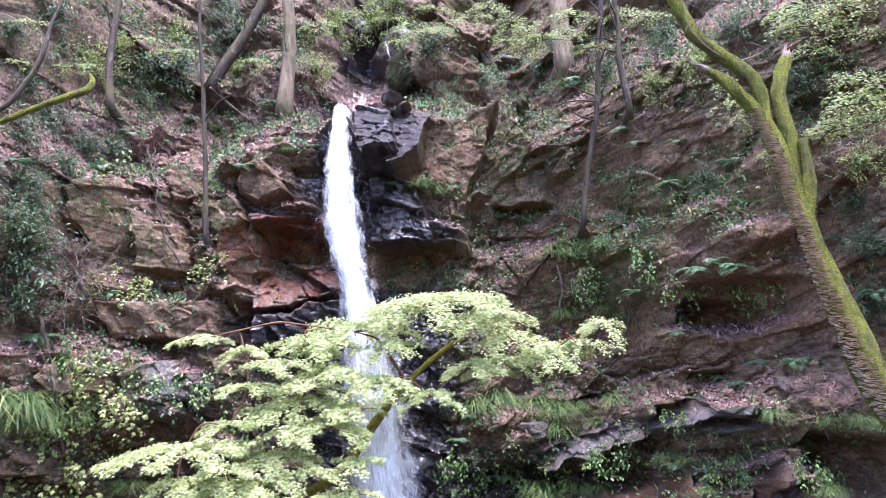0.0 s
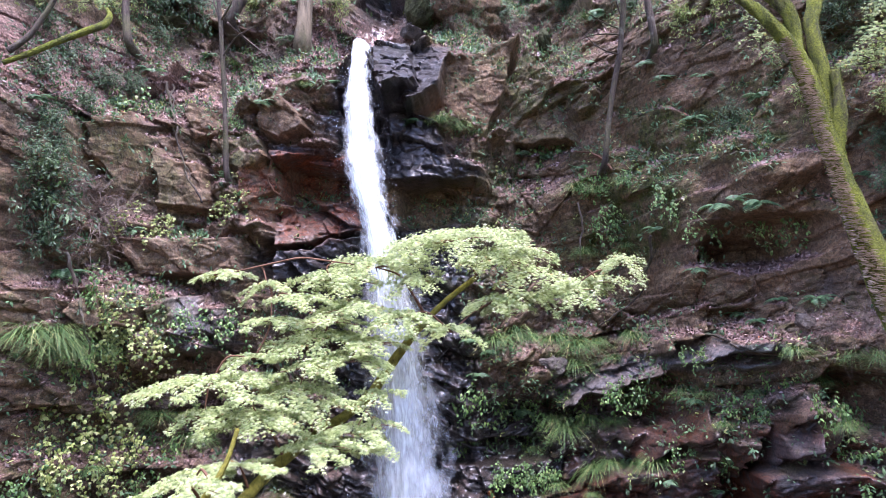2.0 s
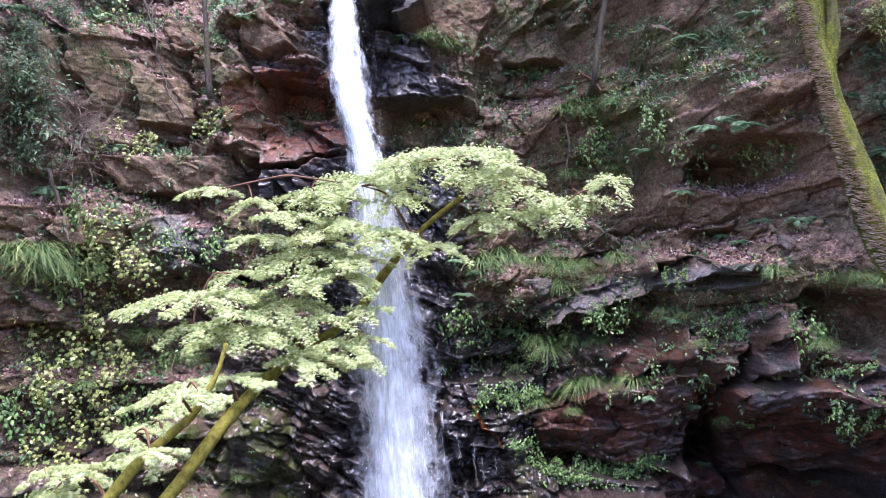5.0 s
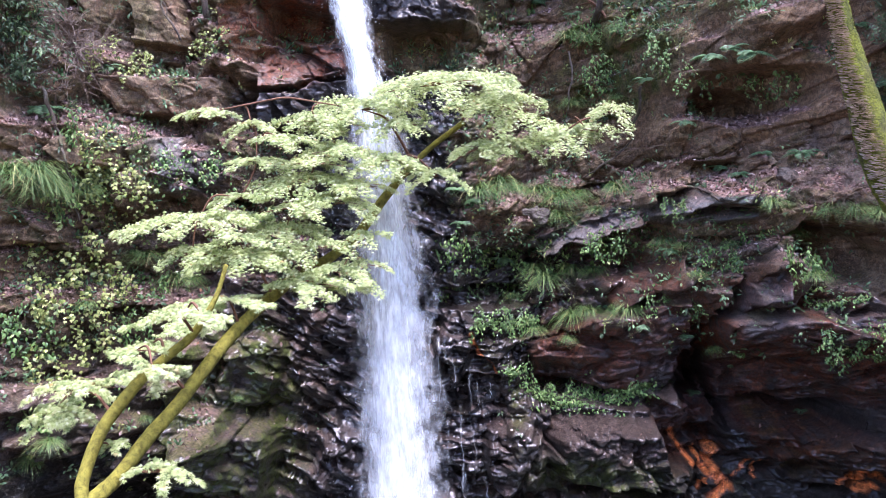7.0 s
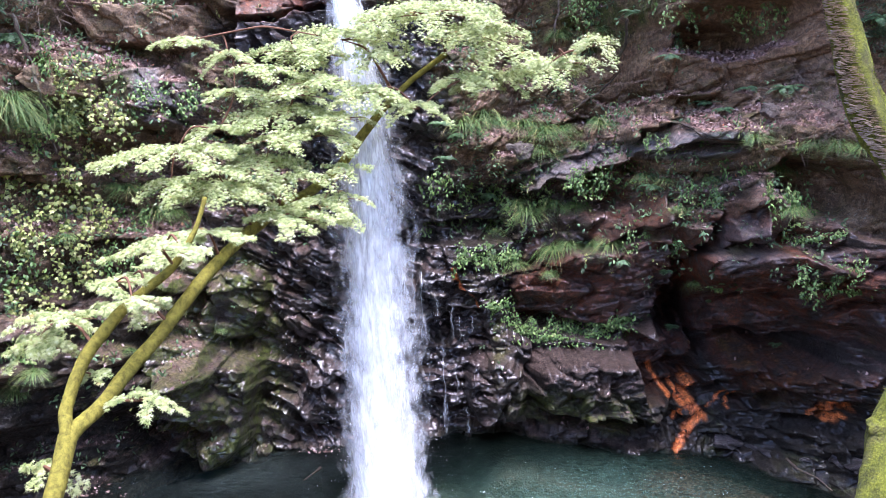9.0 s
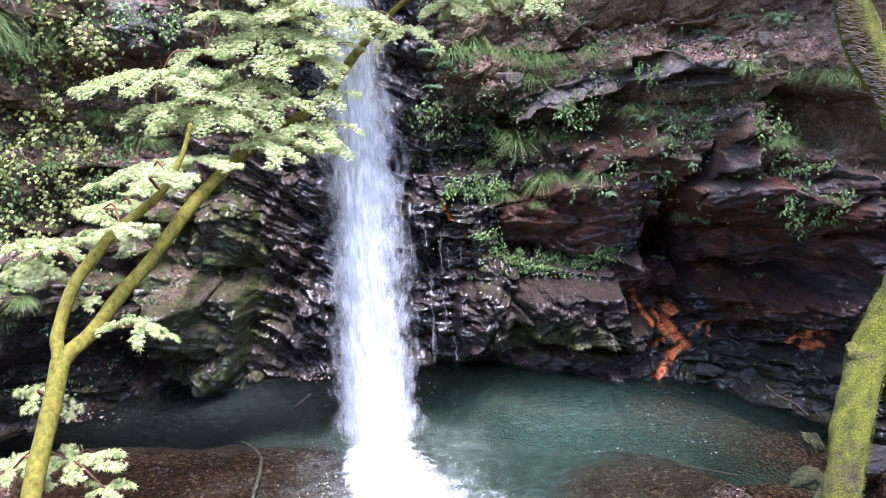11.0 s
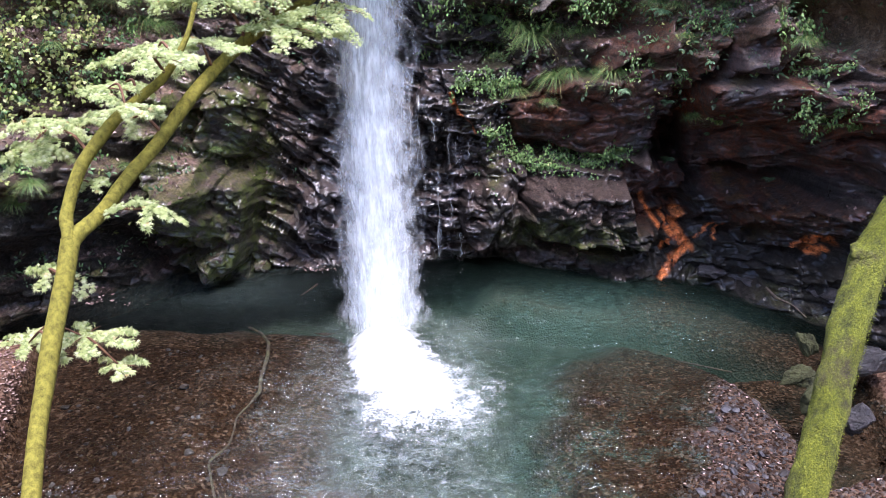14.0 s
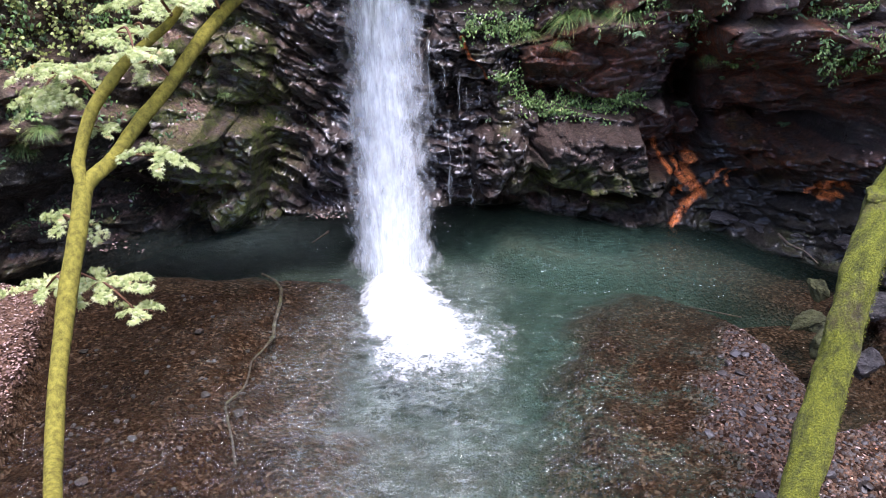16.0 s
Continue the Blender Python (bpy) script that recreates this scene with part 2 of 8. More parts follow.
def cliff_y(x, z, fine=True):
    """How far back the rock stands at x and height z."""
    x, z = np.asarray(x, float), np.asarray(z, float)
    wx = x + 0.10 * fbm(x * 1.3, z * 1.3, 5, 3)
    wz = z + 0.08 * fbm(x * 1.3, z * 1.3, 9, 3)
    y = 10.35 - 0.115 * x * x
    y = y - 0.2 * ramp(1.5, 0.0, z) * ramp(3.2, 2.2, x)
    crest = np.interp(x, CREST_X, CREST_Z) + 0.12 * fbm(x * 1.7, x * 0, 3, 3)
    over = np.maximum(z - crest, 0)
    y = y + 1.35 * np.minimum(over, 1.0) + 0.55 * np.maximum(over - 1.0, 0)
    gully = np.exp(-(((x + 1.3) / 0.55) ** 2))
    y = y + gully * (0.35 * ramp(0.0, 0.3, over) + 0.5 * np.minimum(over, 1.6)) - 0.75 * gully * ramp(6.8, 8.1, z) * (over <= 0)
    for rocks in (ROCKS_LIP, ROCKS_UPPER, ROCKS_LEFT, ROCKS_RIGHT, ROCKS_LOW):
        for cx, cz, rx, rz, turn, deep in rocks:
            y = y - deep * blob(wx, wz, cx, cz, rx, rz, turn)
    # ledges, where soil and leaves lie
    y = y + 0.30 * ledge(wx, wz, -4.6, -2.6, 5.85, 5.92, 0.25)
    y = y + 0.35 * ledge(wx, wz, -5.2, -3.2, 5.02, 5.05, 0.3)
    y = y + 0.55 * ledge(wx, wz, 0.6, 1.9, 3.85, 4.05, 0.5)
    y = y + 0.50 * ledge(wx, wz, 1.9, 5.2, 4.05, 4.1, 0.4)
    y = y + 0.25 * ledge(wx, wz, 0.3, 2.6, 2.72, 3.05, 0.15)
    y = y + 0.32 * ledge(wx, wz, 0.9, 2.6, 1.32, 1.5, 0.14)
    y = y + 0.40 * ledge(wx, wz, 0.2, 1.8, 6.3, 6.4, 0.45)
    y = y + 0.25 * ledge(wx, wz, -5.2, -3.0, 3.2, 2.9, 0.2)
    y = y + 0.25 * ledge(wx, wz, -5.2, -3.2, 2.15, 1.9, 0.2)
    flat = np.zeros_like(y)
    jx, jz = x + 0.07 * fbm(x * 4, z * 4, 65, 4), z + 0.07 * fbm(x * 4, z * 4, 66, 4)
    for faces in SLABS:
        for kind, a, b, c, corners in faces:
            m = face_mask(jx, jz, corners)
            y = y * (1 - m) + (a + b * x + c * z) * m
            flat = np.maximum(flat, m * (0.45 if kind in (2, 5) else 0.35 if kind in (6, 8) else 0.8))
    for cx, cz, rx, rz, turn, deep in ROCKS_HOLLOW:
        y = y - deep * blob(wx, wz, cx, cz, rx, rz, turn)
    y = y + 0.45 * blob(x, z, 4.1, 1.5, 1.7, 1.2, 8, 3, 0.4)
    y = y + 0.4 * ramp(1.3, 0.5, z) * ramp(2.3, 3.4, x) - 0.12 * ramp(0.15, 0.0, z) + 2.2 * ramp(-0.03, -0.5, z)
    if fine:
        dip = -0.30 + 0.52 * ramp(-0.6, 0.8, x)
        u, v = wx, wz - dip * wx
        h1, e1 = facets(u * 1.0, v * 1.5, 11)
        h2, e2 = facets(u * 2.4 + 7, v * 3.9, 23)
        h3, e3 = facets(u * 6.0 + 3 + 0.5 * fbm(u * 3, v * 3, 35, 2), v * 8.0, 31)
        h4, e4 = facets(u * 16.0 + 5, v * 18.0, 37)
        wall = blob(x, z, 2.9, 6.3, 2.3, 1.9, 0, 3, 0.4)
        slick = np.maximum(blob(x, z, -1.55, 1.9, 1.25, 2.4, 0, 3, 0.35), blob(x, z, 0.15, 1.2, 0.6, 1.5, 0, 3, 0.4))
        brow = blob(x, z, 3.9, 1.5, 1.7, 1.7, 0, 3, 0.4)
        smooth = np.maximum(wall, blob(x, z, -4.2, 6.4, 1.0, 0.5, 0, 3, 0.3))
        smooth = np.maximum(smooth, blob(x, z, 0.1, 7.7, 0.8, 0.45, 0, 3, 0.2))
        soft = (1 - 0.45 * ramp(0.0, 0.5, over)) * (1 - 0.6 * smooth) * (1 - 0.75 * flat) * (1 - 0.55 * np.maximum(slick, brow))
        y = y + soft * (0.17 * h1 + 0.10 * h2) + (0.25 + 0.75 * soft) * (1 - 0.5 * wall) * (0.05 * h3 + 0.013 * h4)
        y = y + soft * (0.05 * np.exp(-e1 * 14) + 0.03 * np.exp(-e2 * 12) + 0.014 * np.exp(-e3 * 9))
        y = y + 0.06 * (1 - 0.6 * flat) * fbm(x * 2.2, v * 3, 41, 4) + (1 - 0.5 * flat) * (0.014 * fbm(x * 7, v * 9, 43, 4) + 0.006 * fbm(x * 18, v * 22, 47, 3))
        # the high wall is weathered and lumpy, without beds
        y = y + wall * (0.22 * fbm(x * 0.9, z * 1.1, 141, 3) + 0.07 * fbm(x * 3.4, z * 3.4, 143, 4))
        # thin tilted beds, each a little proud at its top
        beds = v * 4.2 + 0.9 * fbm(x * 0.8, v * 1.3, 53, 3)
        tooth = beds - np.floor(beds)
        layered = ramp(4.2, 3.4, z) * ramp(0.35, 0.65, vnoise(x * 0.9, z * 1.1, 57) + 0.15) + 0.7 * blob(x, z, -0.4, 6.7, 1.2, 0.7, 0, 2, 0.4)
        y = y - 0.07 * layered * (1 - 0.8 * flat) * (1 - 0.8 * slick) * (tooth**1.5 - 0.4)
        # wet rock: overlapping broken flakes, that dip towards the fall
        bend = 0.12 * fbm(x * 1.7, z * 1.7, 131, 3)
        lean = z + 0.55 * x * ramp(-0.3, -0.9, x) + 0.1 * x + bend
        f1, g1 = facets(x * 1.6 + 0.6 * bend, lean * 6.5, 133, 1.8)
        f2, g2 = facets(x * 4.0, lean * 15.0, 137, 1.9)
        f3, g3 = facets(x * 11.0, lean * 24.0, 139, 1.6)
        y = y + slick * (0.085 * f1 + 0.035 * f2 + 0.009 * f3 + 0.06 * np.exp(-g1 * 9) + 0.02 * np.exp(-g2 * 9))
        # the low overhang: thin plates that rise away from the pool
        lean = z - 0.42 * x + bend
        f1, g1 = facets(x * 1.5, lean * 5.0, 151, 1.5)
        f2, g2 = facets(x * 3.6, lean * 11.0, 153, 1.7)
        f3, g3 = facets(x * 9.0, lean * 24.0, 157, 1.6)
        y = y + brow * (0.11 * f1 + 0.05 * f2 + 0.015 * f3 + 0.05 * np.exp(-g1 * 9) + 0.02 * np.exp(-g2 * 9))
        y = y + 0.22 * ramp(0.0, 0.6, over) * fbm(x * 1.6, z * 1.6, 59, 4) + 0.3 * ramp(0.7, 1.3, over) * h1
    return y


# ---------------------------------------------------------------- materials
def material(name):
    mat = bpy.data.materials.new(name)
    mat.use_nodes = True
    nt = mat.node_tree
    return mat, nt, nt.nodes["Principled BSDF"]


def noise_tex(nt, vector, scale, detail=4.0, rough=0.6, stretch=None):
    if stretch:
        m = nt.nodes.new("ShaderNodeMapping")
        m.inputs["Scale"].default_value = stretch
        nt.links.new(vector, m.inputs["Vector"])
        vector = m.outputs[0]
    n = nt.nodes.new("ShaderNodeTexNoise")
    n.inputs["Scale"].default_value, n.inputs["Detail"].default_value, n.inputs["Roughness"].default_value = scale, detail, rough
    nt.links.new(vector, n.inputs["Vector"])
    return n.outputs["Fac"]


def colours(nt, fac, stops):
    r = nt.nodes.new("ShaderNodeValToRGB")
    while len(r.color_ramp.elements) < len(stops):
        r.color_ramp.elements.new(0.5)
    for e, (p, c) in zip(r.color_ramp.elements, stops):
        e.position, e.color = p, (*c, 1)
    nt.links.new(fac, r.inputs[0])
    return r.outputs[0]


def mixed(nt, fac, a, b, blend="MIX"):
    m = nt.nodes.new("ShaderNodeMix")
    m.data_type, m.blend_type = "RGBA", blend
    for socket, value in ((m.inputs[0], fac), (m.inputs[6], a), (m.inputs[7], b)):
        if isinstance(value, (int, float)):
            socket.default_value = value
        elif isinstance(value, tuple):
            socket.default_value = (*value, 1)
        else:
            nt.links.new(value, socket)
    return m.outputs[2]


def maths(nt, operation, a, b=0.5, clamp=False):
    m = nt.nodes.new("ShaderNodeMath")
    m.operation, m.use_clamp = operation, clamp
    for socket, value in ((m.inputs[0], a), (m.inputs[1], b)):
        if isinstance(value, (int, float)):
            socket.default_value = value
        else:
            nt.links.new(value, socket)
    return m.outputs[0]


def span(nt, value, e0, e1, out0=0.0, out1=1.0):
    m = nt.nodes.new("ShaderNodeMapRange")
    m.inputs["From Min"].default_value, m.inputs["From Max"].default_value = e0, e1
    m.inputs["To Min"].default_value, m.inputs["To Max"].default_value = out0, out1
    nt.links.new(value, m.inputs["Value"])
    return m.outputs[0]


def bumped(nt, bsdf, height, strength, distance):
    b = nt.nodes.new("ShaderNodeBump")
    b.inputs["Strength"].default_value, b.inputs["Distance"].default_value = strength, distance
    nt.links.new(height, b.inputs["Height"])
    nt.links.new(b.outputs[0], bsdf.inputs["Normal"])
    return b


def place(nt):
    g = nt.nodes.new("ShaderNodeNewGeometry")
    return g.outputs["Position"]


def attribute(nt, name):
    a = nt.nodes.new("ShaderNodeAttribute")
    a.attribute_name = name
    return a.outputs["Fac"]


def bent_place(nt, vector, amount, scale):
    """Places pushed aside by noise, so that cells are not all straight-edged."""
    n = nt.nodes.new("ShaderNodeTexNoise")
    n.inputs["Scale"].default_value, n.inputs["Detail"].default_value = scale, 3.0
    nt.links.new(vector, n.inputs["Vector"])
    push = nt.nodes.new("ShaderNodeVectorMath")
    push.operation = "MULTIPLY_ADD"
    push.inputs[1].default_value = (amount,) * 3
    nt.links.new(n.outputs["Color"], push.inputs[0])
    nt.links.new(vector, push.inputs[2])
    return push.outputs[0]


def rock_material(name, masks=True):
    mat, nt, bsdf = material(name)
    p = place(nt)
    big, mid, small = noise_tex(nt, p, 0.9, 3), noise_tex(nt, p, 4.5, 6, 0.7), noise_tex(nt, p, 28, 5, 0.75)
    strat = noise_tex(nt, p, 6, 6, 0.75, (0.8, 0.8, 2.0))
    patch, blotch = noise_tex(nt, p, 2.3, 6, 0.72), noise_tex(nt, p, 11, 5, 0.75)
    col = colours(nt, strat, [(0.3, (0.03, 0.02, 0.0115)), (0.45, (0.09, 0.06, 0.035)), (0.58, (0.17, 0.12, 0.073)), (0.72, (0.3, 0.235, 0.155))])
    col = mixed(nt, span(nt, big, 0.45, 0.6), col, colours(nt, mid, [(0.32, (0.05, 0.036, 0.025)), (0.5, (0.136, 0.1, 0.07)), (0.68, (0.28, 0.23, 0.18))]))
    col = mixed(nt, span(nt, patch, 0.52, 0.64, 0.0, 0.75), col, colours(nt, blotch, [(0.35, (0.07, 0.044, 0.026)), (0.65, (0.26, 0.17, 0.1))]))
    col = mixed(nt, span(nt, blotch, 0.56, 0.68, 0.0, 0.65), col, (0.24, 0.21, 0.17))
    col = mixed(nt, span(nt, noise_tex(nt, p, 3.1, 6, 0.75), 0.49, 0.63, 0.0, 0.72), col, colours(nt, small, [(0.3, (0.024, 0.028, 0.008)), (0.7, (0.1, 0.105, 0.035))]))
    col = mixed(nt, span(nt, small, 0.42, 0.3, 0.0, 0.85), col, (0.012, 0.01, 0.008))
    # crystals and chips: every small piece has its own tone, with pale specks of lichen and dark hairline cracks
    chips, speck = nt.nodes.new("ShaderNodeTexVoronoi"), noise_tex(nt, p, 85, 3, 0.7)
    chips.inputs["Scale"].default_value = 24
    nt.links.new(bent_place(nt, p, 0.05, 9), chips.inputs["Vector"])
    tone = nt.nodes.new("ShaderNodeSeparateColor")
    nt.links.new(chips.outputs["Color"], tone.inputs[0])
    grain = maths(nt, "MULTIPLY", span(nt, tone.outputs[0], 0.0, 1.0, 0.68, 1.36), span(nt, speck, 0.3, 0.7, 0.35, 1.7))
    cracks = nt.nodes.new("ShaderNodeTexVoronoi")
    cracks.feature = "DISTANCE_TO_EDGE"
    cracks.inputs["Scale"].default_value = 7
    nt.links.new(bent_place(nt, p, 0.16, 5), cracks.inputs["Vector"])
    crack = maths(nt, "MULTIPLY", span(nt, cracks.outputs["Distance"], 0.035, 0.0), span(nt, mid, 0.42, 0.6), True)
    lichen = maths(nt, "MULTIPLY", span(nt, noise_tex(nt, p, 34, 4, 0.65), 0.58, 0.66, 0.0, 0.75), span(nt, patch, 0.42, 0.6), True)
    rough = span(nt, mid, 0.3, 0.7, 0.55, 0.85)
    if masks:
        bare = attribute(nt, "bare")
        face = colours(nt, maths(nt, "ADD", maths(nt, "MULTIPLY", blotch, 0.5), maths(nt, "MULTIPLY", patch, 0.5)), [(0.35, (0.055, 0.034, 0.02)), (0.5, (0.14, 0.089, 0.05)), (0.65, (0.26, 0.178, 0.108))])
        col = mixed(nt, maths(nt, "MULTIPLY", bare, 0.8), col, face)
        wet = attribute(nt, "wet")
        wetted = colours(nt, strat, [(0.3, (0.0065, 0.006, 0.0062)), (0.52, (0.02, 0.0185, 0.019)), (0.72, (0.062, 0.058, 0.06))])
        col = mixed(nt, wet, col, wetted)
        rough = maths(nt, "SUBTRACT", rough, maths(nt, "MULTIPLY", attribute(nt, "film"), 0.35), True)
        # near-black crust colour that also stands in for shade low on the rock
        algae_shade = maths(nt, "MULTIPLY", attribute(nt, "algae_shade"), span(nt, mid, 0.3, 0.5, 0.7, 1.0), True)
        col = mixed(nt, algae_shade, col, colours(nt, small, [(0.3, (0.006, 0.0065, 0.006)), (0.7, (0.026, 0.026, 0.023))]))
        rust = attribute(nt, "rust")
        rust = maths(nt, "MULTIPLY", rust, span(nt, mid, 0.38, 0.62), True)
        col = mixed(nt, rust, col, colours(nt, small, [(0.3, (0.035, 0.0105, 0.005)), (0.7, (0.21, 0.064, 0.026))]))
        grey = maths(nt, "MULTIPLY", attribute(nt, "grey"), span(nt, small, 0.25, 0.5), True)
        col = mixed(nt, grey, col, colours(nt, mid, [(0.3, (0.045, 0.047, 0.053)), (0.65, (0.14, 0.145, 0.155))]))
        moss = maths(nt, "MULTIPLY", attribute(nt, "moss"), span(nt, mid, 0.4, 0.56), True)
        col = mixed(nt, moss, col, colours(nt, small, [(0.3, (0.018, 0.028, 0.006)), (0.7, (0.08, 0.108, 0.02))]))
        seep = maths(nt, "MULTIPLY", attribute(nt, "seep"), span(nt, noise_tex(nt, p, 14, 5, 0.7, (1.6, 1.0, 0.6)), 0.36, 0.5), True)
        col = mixed(nt, seep, col, colours(nt, small, [(0.3, (0.34, 0.08, 0.02)), (0.65, (0.8, 0.27, 0.085))]))
        rough = maths(nt, "MAXIMUM", rough, maths(nt, "MULTIPLY", seep, 0.7))
        soil = maths(nt, "MULTIPLY", attribute(nt, "litter"), span(nt, small, 0.3, 0.45), True)
        col = mixed(nt, soil, col, colours(nt, noise_tex(nt, p, 38, 3, 0.6), [(0.3, (0.045, 0.027, 0.022)), (0.5, (0.16, 0.1, 0.085)), (0.72, (0.36, 0.26, 0.23))]))
        rough = maths(nt, "MAXIMUM", rough, maths(nt, "MULTIPLY", maths(nt, "MAXIMUM", moss, soil), 0.9))
    tones = nt.nodes.new("ShaderNodeCombineColor")
    for k, warm in enumerate((1.08, 1.0, 0.91)):
        nt.links.new(maths(nt, "MULTIPLY", grain, warm), tones.inputs[k])
    col = mixed(nt, 1.0, col, tones.outputs[0], "MULTIPLY")
    if masks:
        dry = maths(nt, "SUBTRACT", 1.0, attribute(nt, "wet"), True)
        col = mixed(nt, maths(nt, "MULTIPLY", lichen, dry, True), col, (0.27, 0.27, 0.22))
    col = mixed(nt, maths(nt, "MULTIPLY", crack, 0.8), col, (0.01, 0.008, 0.006))
    nt.links.new(col, bsdf.inputs["Base Color"])
    nt.links.new(rough, bsdf.inputs["Roughness"])
    bsdf.inputs["Specular IOR Level"].default_value = 0.25
    if masks:
        nt.links.new(span(nt, attribute(nt, "algae_shade"), 0.0, 1.0, 0.25, 0.08), bsdf.inputs["Specular IOR Level"])
        film = maths(nt, "MULTIPLY", attribute(nt, "film"), span(nt, mid, 0.3, 0.55, 0.3, 1.0), True)
        nt.links.new(film, bsdf.inputs["Coat Weight"])
        bsdf.inputs["Coat Roughness"].default_value = 0.2
    h = maths(nt, "ADD", maths(nt, "MULTIPLY", small, 0.5), strat)
    h = maths(nt, "ADD", h, maths(nt, "MULTIPLY", blotch, 0.8))
    b = bumped(nt, bsdf, h, 1.0, 0.035)
    if masks:
        nt.links.new(maths(nt, "SUBTRACT", 1.0, maths(nt, "MULTIPLY", attribute(nt, "sleek"), 0.75)), b.inputs["Strength"])
    return mat


def plain_material(name, dark, light, scale=8.0, rough=0.7, bump=0.3, distance=0.01, stretch=None, island=0.0, gloss=0.2):
    """Two-tone grain at two scales; island varies single pieces of one mesh."""
    mat, nt, bsdf = material(name)
    p = place(nt)
    n, m = noise_tex(nt, p, scale, 5, 0.65, stretch), noise_tex(nt, p, scale * 6, 4, 0.7, stretch)
    col = colours(nt, maths(nt, "ADD", maths(nt, "MULTIPLY", n, 0.65), maths(nt, "MULTIPLY", m, 0.35)), [(0.34, dark), (0.66, light)])
    if island:
        g = nt.nodes.new("ShaderNodeNewGeometry")
        col = mixed(nt, 1.0, col, colours(nt, g.outputs["Random Per Island"], [(0.0, (1 - island,) * 3), (1.0, (1.0, 1.0, 1.0))]), "MULTIPLY")
    nt.links.new(col, bsdf.inputs["Base Color"])
    bsdf.inputs["Roughness"].default_value = rough
    bsdf.inputs["Specular IOR Level"].default_value = gloss
    bumped(nt, bsdf, maths(nt, "ADD", n, maths(nt, "MULTIPLY", m, 0.5)), bump, distance)
    return mat


def leaf_material(name, stops, through=0.35, rough=0.5):
    """Leaves: a colour for each leaf, and light that comes through them."""
    mat, nt, bsdf = material(name)
    g = nt.nodes.new("ShaderNodeNewGeometry")
    col = colours(nt, g.outputs["Random Per Island"], stops)
    vein = noise_tex(nt, place(nt), 2.2, 3)
    col = mixed(nt, span(nt, vein, 0.35, 0.65, 0.0, 0.35), col, mixed(nt, 1.0, col, (0.6, 0.7, 0.55), "MULTIPLY"))
    nt.links.new(col, bsdf.inputs["Base Color"])
    bsdf.inputs["Roughness"].default_value = rough
    tr = nt.nodes.new("ShaderNodeBsdfTranslucent")
    nt.links.new(col, tr.inputs["Color"])
    mix = nt.nodes.new("ShaderNodeMixShader")
    mix.inputs[0].default_value = through
    nt.links.new(bsdf.outputs[0], mix.inputs[1])
    nt.links.new(tr.outputs[0], mix.inputs[2])
    nt.links.new(mix.outputs[0], nt.nodes["Material Output"].inputs["Surface"])
    return mat


